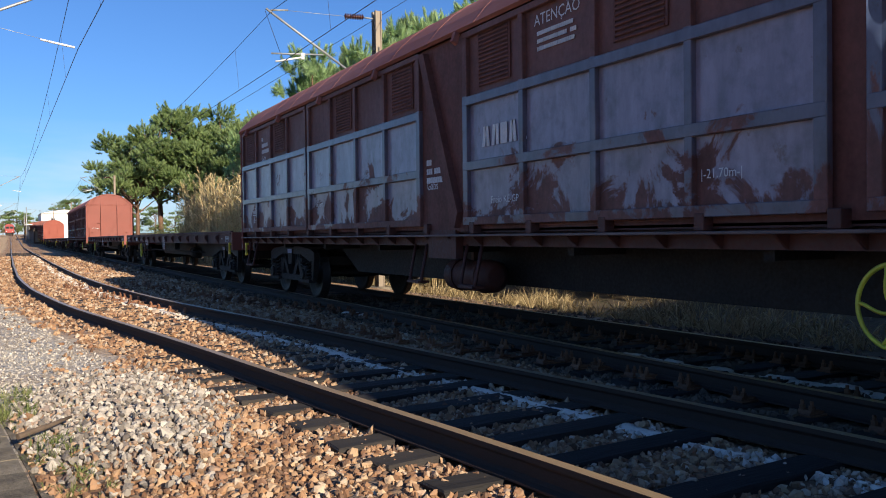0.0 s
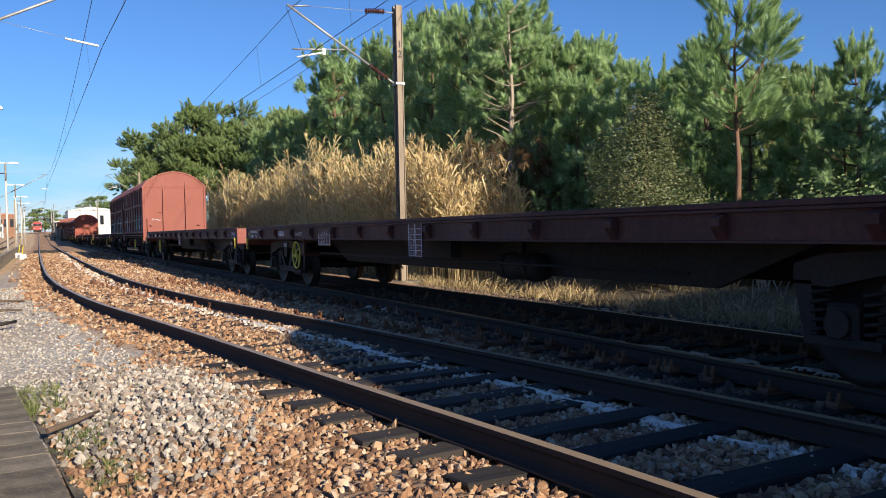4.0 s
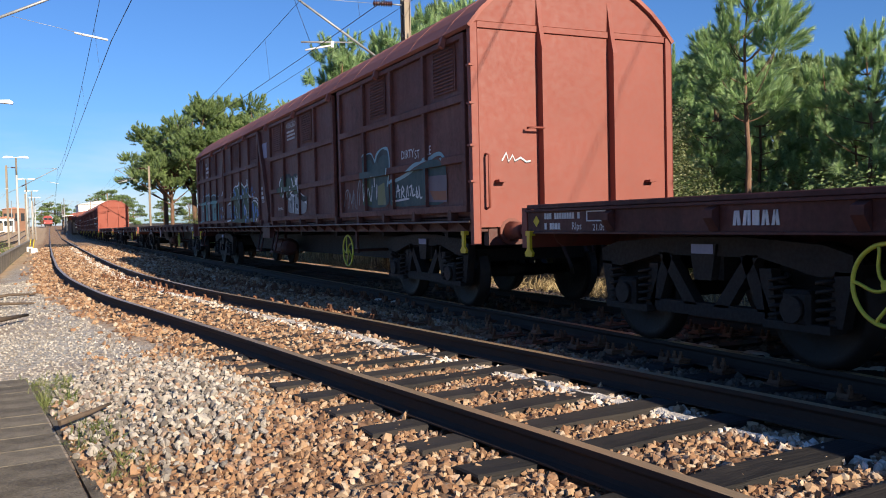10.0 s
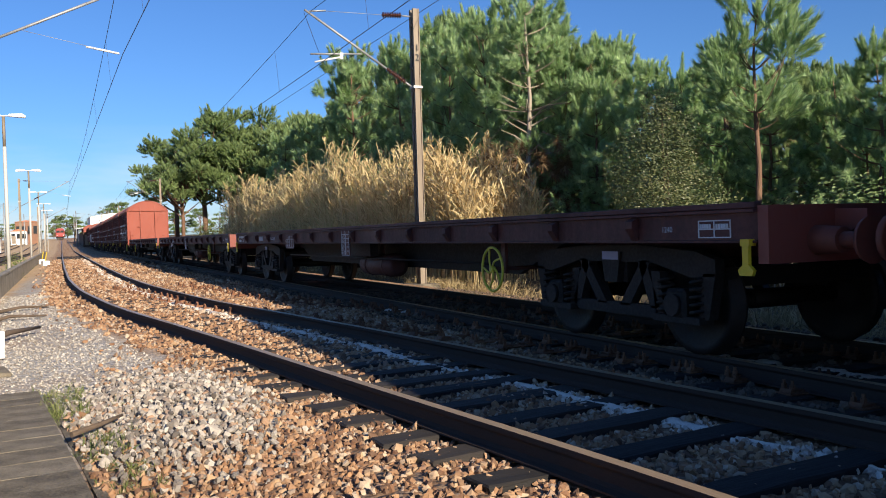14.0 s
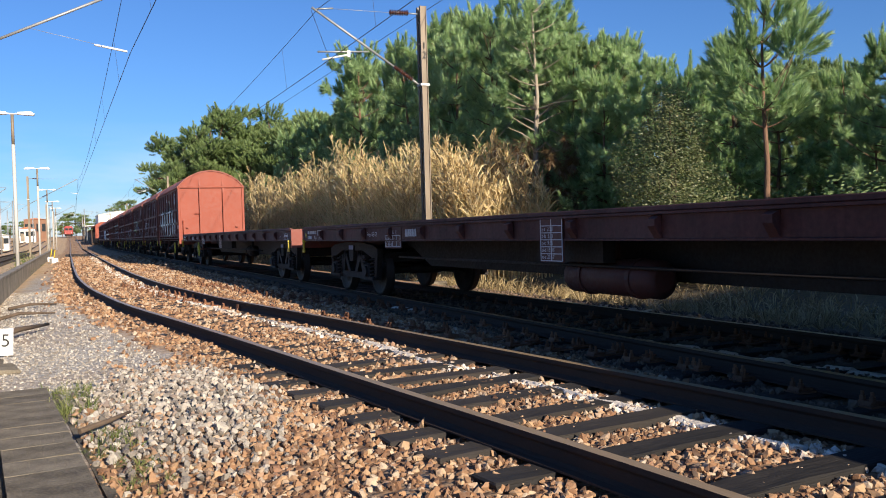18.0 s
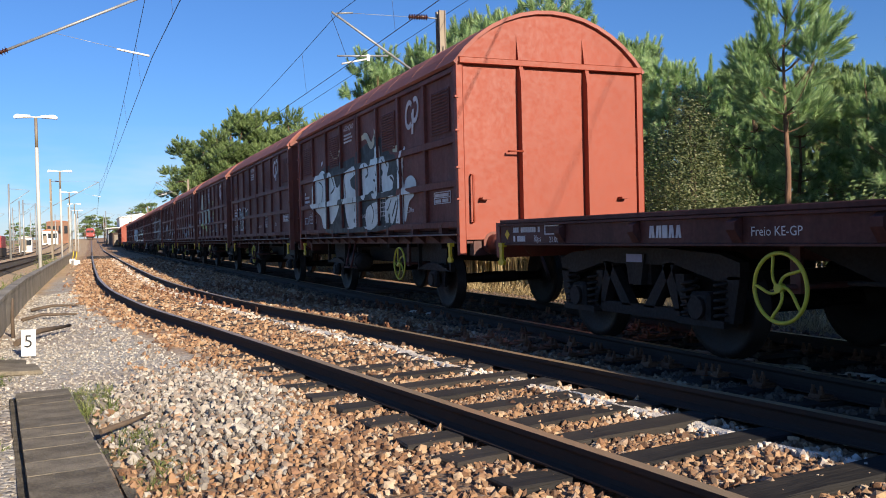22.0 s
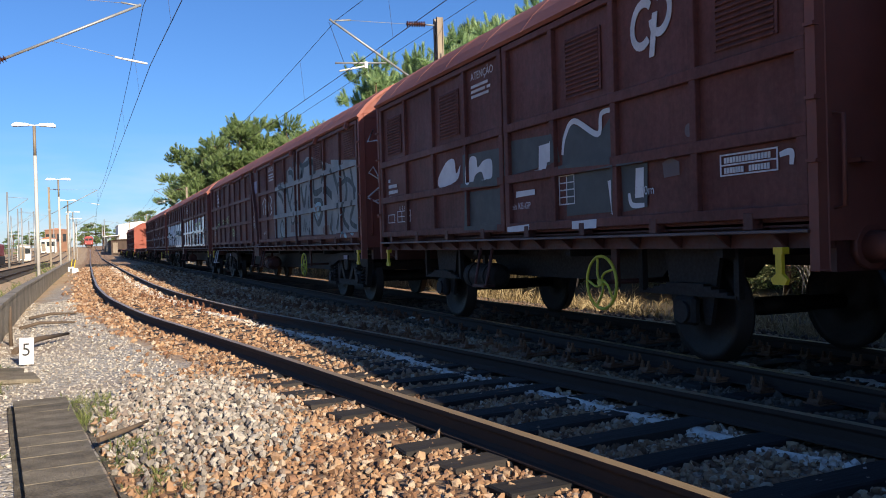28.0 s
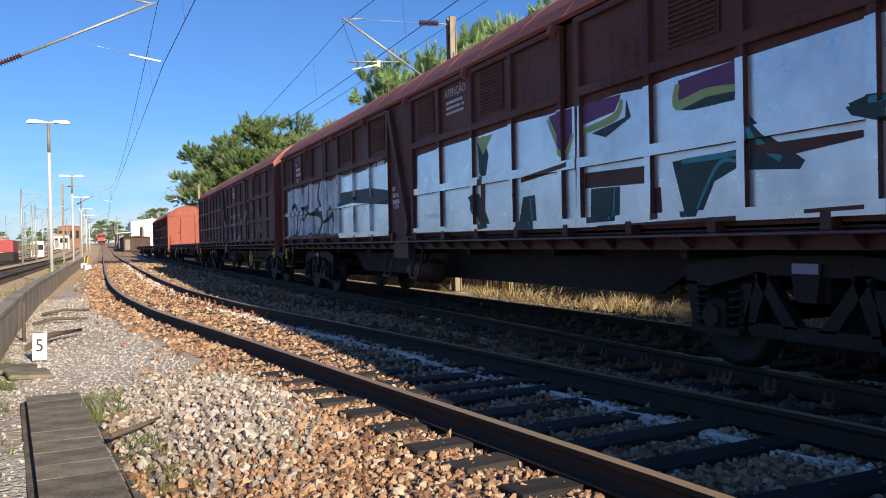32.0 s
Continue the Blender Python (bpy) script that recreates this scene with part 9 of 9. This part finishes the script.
def mast_with_arm(y, side, track_x, reach_x):
    """A mast of two steel channels with a sloping cantilever that holds the wires over a track. side: +1 to the right of the track."""
    x = reach_x
    ob = thing("overhead_line_mast", pose(x, y, rise(y)), "weathered steel overhead line mast with a cantilever arm", "mast", "overhead line masts")
    q = Mesh()
    for s in (-1, 1):
        q.box(-0.09, -0.068, s * 0.10 - 0.045, s * 0.10 + 0.045, -0.5, 7.25).box(0.068, 0.09, s * 0.10 - 0.045, s * 0.10 + 0.045, -0.5, 7.25)
        q.box(-0.09, 0.09, s * 0.10 - 0.012, s * 0.10 + 0.012, -0.5, 7.25)
    for i in range(12):
        q.box(-0.09, 0.09, -0.10, 0.10, 0.4 + i * 0.58, 0.46 + i * 0.58)
    part("post", q, M_MAST, ob)
    part("footing", Mesh().box(-0.4, 0.4, -0.4, 0.4, -0.8, -0.22, 0.03), M_SLAB, ob)
    s = -side
    d = abs(track_x - x)
    tip = (s * (d + (0.12 if side > 0 else 0.0)), 0, 7.0)
    low = (s * 0.14, 0, 5.15 if side > 0 else 4.76)
    q = Mesh()
    f0, f1 = (0.06, 0.24) if side > 0 else (0.26, 0.36)
    a = Vector(low).lerp(Vector(tip), f1)
    q.tube([a, tip], 0.032, 8)
    q.tube([Vector(low), Vector(low).lerp(Vector(tip), f0)], 0.03, 8)
    q.box(-0.13, 0.13, -0.15, 0.15, 5.10, 5.16)
    part("cantilever", q, M_GALV, ob)
    q = Mesh()
    insulator(q, Vector(low).lerp(Vector(tip), f0), a)
    part("insulator", q, M_CERAMIC, ob)
    q = Mesh()
    insulator(q, (s * 0.38, 0, 7.06), (s * 0.93, 0, 7.03))
    part("insulator", q, M_CERAMIC, ob)
    q = Mesh().tube([(s * 0.1, 0, 7.05), (s * 0.36, 0, 7.05)], 0.02, 6).tube([(s * 0.92, 0, 7.03), (s * (d - 0.45), 0, 7.01)], 0.006, 5)
    q.tube([(s * (d - 0.45), 0, 7.02), (s * d, 0, 6.97)], 0.022, 6)
    part("tie_rod", q, M_GALV, ob)
    if side > 0:
        a, b = (s * (8.96 - 7.42), 0, 5.95), (s * (8.96 - 6.03), 0, 5.87)
        part("registration_tube", Mesh().tube([a, b], 0.022, 6), M_GALV, ob)
        q = Mesh().tube([(s * (8.96 - 6.86), 0, 5.84), (s * (8.96 - 6.14), 0, 5.67)], 0.024, 6)
        part("steady_arm", q, M_LAMPWHITE, ob, "pale steady arm holding the contact wire")
        part("arm_clamp", Mesh().box(s * 2.10 - 0.04, s * 2.10 + 0.04, -0.03, 0.03, 5.78, 5.95), M_GALV, ob)
        part("stay", Mesh().tube([(s * (8.96 - 5.89), 0, 6.93), (s * (8.96 - 6.27), 0, 5.89)], 0.007, 4), M_WIRE, ob)
    else:
        reg = Vector(low).lerp(Vector(tip), 0.56)
        part("registration_wire", Mesh().tube([reg, (s * (d - 0.62), 0, 5.74)], 0.006, 4), M_GALV, ob)
        q = Mesh().tube([(s * (d - 0.62), 0, 5.72), (s * (d + 0.1), 0, 5.60)], 0.026, 6)
        part("steady_arm", q, M_LAMPWHITE, ob, "pale steady arm holding the contact wire")
    return ob


def build_overhead():
    for y in MASTS:
        o = mast_with_arm(y, 1, NEAR_X - 0.05, 8.96)
        if y < 30:
            for i, ch in enumerate("12"):
                cu = bpy.data.curves.new("digit", "FONT")
                cu.body, cu.size, cu.align_x = ch, 0.26, "CENTER"
                tmp = bpy.data.objects.new("digit", cu)
                me = bpy.data.meshes.new_from_object(tmp)
                bpy.data.objects.remove(tmp)
                me.transform(Matrix.Rotation(radians(90), 4, "X"))
                part("digit", me, M_BLACK, o).matrix_local = pose(0, -0.147, 6.1 - 0.26 * i)
    for y in MASTS:
        mast_with_arm(y, -1, centre(y) - 0.05, -3.4)
    line = thing("overhead_wires", pose(0, 0, 0), "thin dark overhead contact and carrier wires with droppers", "overhead wires", kind="structure")
    stations = [-44.0] + MASTS + [283.0, 350.0]
    for base, shift in ((lambda y: NEAR_X, 0.0), (centre, 0.0)):
        contact = [(base(y) + (0.12 if i % 2 else -0.12), y, 5.58 + rise(y)) for i, y in enumerate(stations)]
        wire_run("contact_wire", contact, 0.009, line)
        carrier, drops = [], Mesh()
        for i in range(len(stations) - 1):
            a, b = stations[i], stations[i + 1]
            for k in range(16):
                t = k / 16
                y = a + (b - a) * t
                x = base(a) + (base(b) - base(a)) * t
                z = 6.98 - 4 * 0.85 * t * (1 - t) + rise(y)
                carrier.append((x, y, z))
                if k % 2 == 1 and -20 < y < 160:
                    cx = contact[i][0] + (contact[i + 1][0] - contact[i][0]) * t
                    drops.tube([(x, y, z), (cx, y, 5.58 + rise(y))], 0.004, 4, False)
        part("carrier_wire", Mesh().tube(carrier, 0.008, 5, False), M_WIRE, line)
        part("dropper", drops, M_WIRE, line, kind="stuff")
    wire_run("feeder_wire", [(9.15, y, (7.2 + rise(y))) for y in stations], 0.008, line)


build_overhead()


# ---- station yard on the left ----
M_LAMPPOLE = surface("pale_grey_pole_paint", (0.40, 0.39, 0.36), (0.55, 0.54, 0.50), 2, 30, (0.5, 0.7), stretch=(3, 3, 0.5))


def street_lamp(x, y, h=6.75):
    ob = thing("platform_lamp", pose(x, y, rise(y)), "white-painted lamp post with two flat lantern heads", "street lamp", "lamp posts along the yard")
    q = Mesh().tube([(0, 0, -0.5), (0, 0, h * 0.8)], 0.075, 10)
    part("pole", q, M_LAMPPOLE, ob)
    part("upper_pole", Mesh().tube([(0, 0, h * 0.8), (0, 0, h - 0.05)], 0.065, 10), M_MAST, ob, "rusty upper pole")
    for s in (-1, 1):
        q = Mesh()
        q.tube([(0, 0, h - 0.03), (s * 0.3, 0, h)], 0.035, 6)
        q.prism([(s * 0.2, h - 0.05), (s * 0.85, h - 0.09), (s * 0.88, h - 0.02), (s * 0.75, h + 0.08), (s * 0.22, h + 0.05)], 1, -0.14, 0.14)
        part("lantern", q, M_LAMPWHITE, ob)


def yard_track(x, y0, y1):
    ob = thing("yard_track", pose(0, 0, 0), "station track with rusty rails", "railway track", kind="structure")
    for s in (-1, 1):
        q = Mesh()
        ys = np.arange(y0, y1, 12.0)
        n = len(PROFILE)
        q.add([(x + s * HALF + a, y, b - 0.12 + rise(y)) for y in ys for a, b in PROFILE], [(i * n + k, i * n + (k + 1) % n, (i + 1) * n + (k + 1) % n, (i + 1) * n + k) for i in range(len(ys) - 1) for k in range(n)])
        part("rail", q, M_RAIL, ob)
    q = Mesh()
    for y in np.arange(y0, min(y1, 130), 0.65):
        q.box(x - 1.3, x + 1.3, y - 0.11, y + 0.11, -0.40, -0.255)
    part("sleepers", q, M_SLEEPER, ob, kind="stuff")


M_RED = surface("red_loco_paint", (0.24, 0.020, 0.018), (0.32, 0.035, 0.03), 2, 20, (0.4, 0.6))
M_GLASS = surface("dark_window_glass", (0.01, 0.012, 0.015), (0.03, 0.035, 0.04), 2, 20, (0.05, 0.1))
M_PLASTER = surface("white_plaster", (0.60, 0.59, 0.56), (0.78, 0.77, 0.74), 0.5, 10, (0.8, 0.95))
M_BRICKY = surface("brown_brick_wall", (0.17, 0.085, 0.055), (0.27, 0.15, 0.095), 0.6, 12, (0.8, 0.95))
M_TILEROOF = surface("orange_tile_roof", (0.30, 0.12, 0.07), (0.45, 0.20, 0.11), 0.8, 12, (0.8, 0.95))


M_DARKWOOD = surface("dark_brown_boards", (0.04, 0.027, 0.020), (0.09, 0.06, 0.045), 1.0, 14, (0.8, 0.95), stretch=(3, 3, 0.4))


def loco(x, y, s=1.0):
    ob = thing("locomotive", pose(x, y, rise(y) - 0.05), "red locomotive standing far down the line", "locomotive")
    part("body", Mesh().box(-1.45, 1.45, 0, 14, 1.0, 3.5, 0.12).prism([(-1.4, 3.5), (1.4, 3.5), (0.9, 4.0), (-0.9, 4.0)], 1, 0.3, 13.7), M_RED, ob)
    for a, b in ((-1.2, -0.1), (0.1, 1.2)):
        part("cab_window", Mesh().box(a, b, -0.02, 0.02, 2.45, 3.2, 0.01), M_GLASS, ob)
    part("underframe", Mesh().box(-1.3, 1.3, 0.3, 13.7, 0.45, 1.0), M_UNDER, ob)
    for a in (-1.0, 1.0):
        part("buffer", BUFFER, M_UNDER, ob).matrix_local = pose(a, 0, 1.05, 0, 0, 180)
        part("headlight", Mesh().tube([(a, 0.0, 1.5), (a, -0.05, 1.5)], 0.13, 10), M_LAMPWHITE, ob)
        for yy in (1.6, 3.8, 9.8, 12.0):
            part("wheel", WHEEL, M_WHEEL, ob).matrix_local = pose(a * 0.87, yy, 0.46, 0, 0, 0 if a < 0 else 180)


def building(name, x0, x1, y0, y1, h, wall, roof, label, gable=1.2, windows=3):
    base = rise((y0 + y1) / 2) - 0.4
    ob = thing(name, pose((x0 + x1) / 2, y0, base), label, "building")
    w, d = (x1 - x0) / 2, y1 - y0
    part("wall", Mesh().box(-w, w, 0, d, 0, h), wall, ob)
    q = Mesh().prism([(-w - 0.3, h - 0.05), (w + 0.3, h - 0.05), (0, h + gable)], 1, -0.3, d + 0.3)
    part("roof", q, roof, ob)
    for i in range(windows):
        a = -w + (i + 0.5) * 2 * w / windows
        part("window", Mesh().box(a - 0.45, a + 0.45, -0.03, 0.03, h * 0.45, h * 0.8), M_GLASS, ob)
    part("door", Mesh().box(-w + 0.3, -w + 1.2, -0.035, 0.03, 0.35, 2.4), M_MAST, ob)
    return ob


def build_yard():
    for y in (41.0, 71.0, 100.0, 129.0, 158.0):
        street_lamp(-2.1 - 0.0 * y, y)
    for x in (-5.4, -9.9, -14.4):
        yard_track(x, 14, 380)
    loco(-0.41, 330)
    loco(-9.6, 325)
    ob = thing("platform", pose(0, 0, 0), "low concrete platform between yard tracks", "platform", kind="structure")
    part("slab", Mesh().box(-12.9, -11.5, 30, 110, -0.5, 0.05), M_SLAB, ob)
    building("relay_cabin", -11.75, -9.7, 165, 168, 2.75, M_PLASTER, M_PLASTER, "small white flat-roofed yard cabin", 0.12, 2)
    building("station_house", -11.6, -5.9, 262, 274, 6.2, M_BRICKY, M_TILEROOF, "brown station house with a low tiled roof", 0.4, 4)
    building("white_station_wing", -12.2, -8.4, 250, 258, 3.7, M_PLASTER, M_TILEROOF, "white station wing with a tiled roof", 0.5, 3)
    building("white_warehouse", 6.9, 17.5, 236, 262, 6.8, M_PLASTER, M_PLASTER, "large white warehouse beyond the train", 0.9, 2)
    building("brown_goods_shed", 3.9, 9.0, 182, 224, 2.9, M_DARKWOOD, M_DARKWOOD, "low dark brown goods shed beside the platform", 0.25, 0)
    building("low_white_house", -19.5, -13.5, 150, 158, 3.0, M_PLASTER, M_TILEROOF, "low white house with a tiled roof", 0.9, 3)
    ob = thing("red_container", pose(-11.1, 118, rise(120) + 0.9), "red freight container on a yard wagon", "container")
    part("shell", Mesh().box(-0.75, 0.75, 0, 6, 0, 1.5, 0.04), M_RED, ob)
    for i in range(7):
        part("rib", Mesh().box(-0.70 + i * 0.22, -0.62 + i * 0.22, -0.05, 0.0, 0.1, 1.4), M_RED, ob)
    part("wagon_frame", Mesh().box(-0.8, 0.8, -0.2, 6.2, -1.1, -0.02, 0.05), M_UNDER, ob)
    ob = thing("platform_canopy", pose(5.2, 230, rise(230)), "white platform canopy on posts", "canopy")
    part("roof", Mesh().prism([(-2.0, 3.55), (2.0, 3.85), (2.0, 4.0), (-2.0, 3.75)], 1, 0, 26), M_PLASTER, ob)
    for y in (1, 8, 15, 22):
        for x in (-1.2, 1.2):
            part("post", Mesh().tube([(x, y, -0.8), (x, y, 3.6)], 0.09, 8), M_GALV, ob)
    for x, y, a in ((-1.9, 60, 20), (-2.2, 66, 0)):
        ob = thing("point_lever", pose(x + 0.9, y, -0.25, 0, 0, a), "small white and yellow point lever box", "point lever")
        part("box", Mesh().box(-0.2, 0.2, -0.25, 0.25, 0.0, 0.35, 0.03), M_LAMPWHITE, ob)
        part("lever", Mesh().tube([(0, 0, 0.3), (0.1, 0, 0.9)], 0.03, 6), M_SIGNYELLOW, ob)
    # far masts
    for x, y in ((-7.6, 96), (-7.6, 140), (-9.2, 132), (-8.6, 130), (-12.2, 160), (-12.2, 205), (-17, 180), (-3.6, 186), (-3.6, 240), (-8.0, 225), (3.2, 250), (3.0, 200)):
        ob = thing("yard_mast", pose(x, y, rise(y)), "thin grey yard mast with a bracket", "mast", "yard masts")
        part("post", Mesh().tube([(0, 0, -0.5), (0, 0, 7.4)], [0.12, 0.08], 8), M_GALV, ob)
        part("bracket", Mesh().tube([(0, 0, 5.3), (1.9, 0, 6.7)], 0.03, 6).tube([(0, 0, 6.9), (1.9, 0, 6.75)], 0.02, 6), M_GALV, ob)
    rng = random.Random(4)
    protos = [umbrella_meshes(s, 12.0, 5.2, 0.16) for s in (81, 82)]
    trees = [plant("distant_tree", *p, M_BARK, M_DARKNEEDLE, "dark tree far beyond the station", "tree", "trees beyond the station") for p in protos]
    spots = [(-3, 405, 8.5), (-0.5, 415, 10.5), (2.5, 410, 11.5), (5.5, 402, 9.5), (9, 415, 8), (13, 410, 9), (14.5, 300, 11.5), (18, 305, 13), (22, 300, 11.5)]
    spots += [(x + rng.uniform(-3, 3), 430 + rng.uniform(-25, 30), rng.uniform(6, 9.5)) for x in range(-160, -6, 5)]
    spots += [(x + rng.uniform(-2, 2), 215 + rng.uniform(-12, 20), rng.uniform(2.5, 4.5)) for x in range(-70, -13, 4)]
    spots += [(x + rng.uniform(-3, 3), 360 + rng.uniform(-25, 40), rng.uniform(9, 13)) for x in range(24, 120, 8)]
    for i, (x, y, h) in enumerate(spots):
        m = pose(x, y, rise(y) - 0.5, 0, 0, rng.uniform(0, 360)) @ Matrix.Scale(h / 12.0, 4)
        if i < len(spots) - 2:
            copy_thing(trees[i % 2], m)
        else:
            trees[i % 2].matrix_world = m
    bush = leafy(95, [((0, 0, 0.5), 0.6), ((0.2, 0.5, 0.4), 0.5), ((-0.2, -0.4, 0.4), 0.5)], 500, 0.09, M_WEED, "yard_bush", "small green bush behind the wall", "shrub")
    bush.matrix_world = pose(-2.35, 52.0, -0.35)


build_yard()


# ---- what moves ----
GONE = (145.2933, 52.4761, 195.6366, -292.4922, -253.4304, 984.9226, -861.7335, 249.5931)


def gone(t):
    """Metres that the train has run after t seconds."""
    return sum(c * (t / 32.0) ** (i + 1) for i, c in enumerate(GONE))


def motions():
    times = [i * 0.5 for i in range(65)]
    for wagon, at in WAGONS:
        walk(wagon, [(t, pose(NEAR_X, at - gone(t), rise(at - gone(t)))) for t in times])
    steps, f = [0], 0
    while f < 960:
        speed = (gone(f / 30 + 0.05) - gone(f / 30 - 0.05)) / 0.1
        f = min(960, f + (3 if speed < 6.6 else 2))
        steps.append(f)
    turn = [(f / 30.0, -math.degrees(gone(f / 30.0) / 0.46)) for f in steps]
    for ob, y in WHEELSETS:
        walk(ob, [(t, pose(0, y, 0.46, -w)) for t, w in turn])


motions()
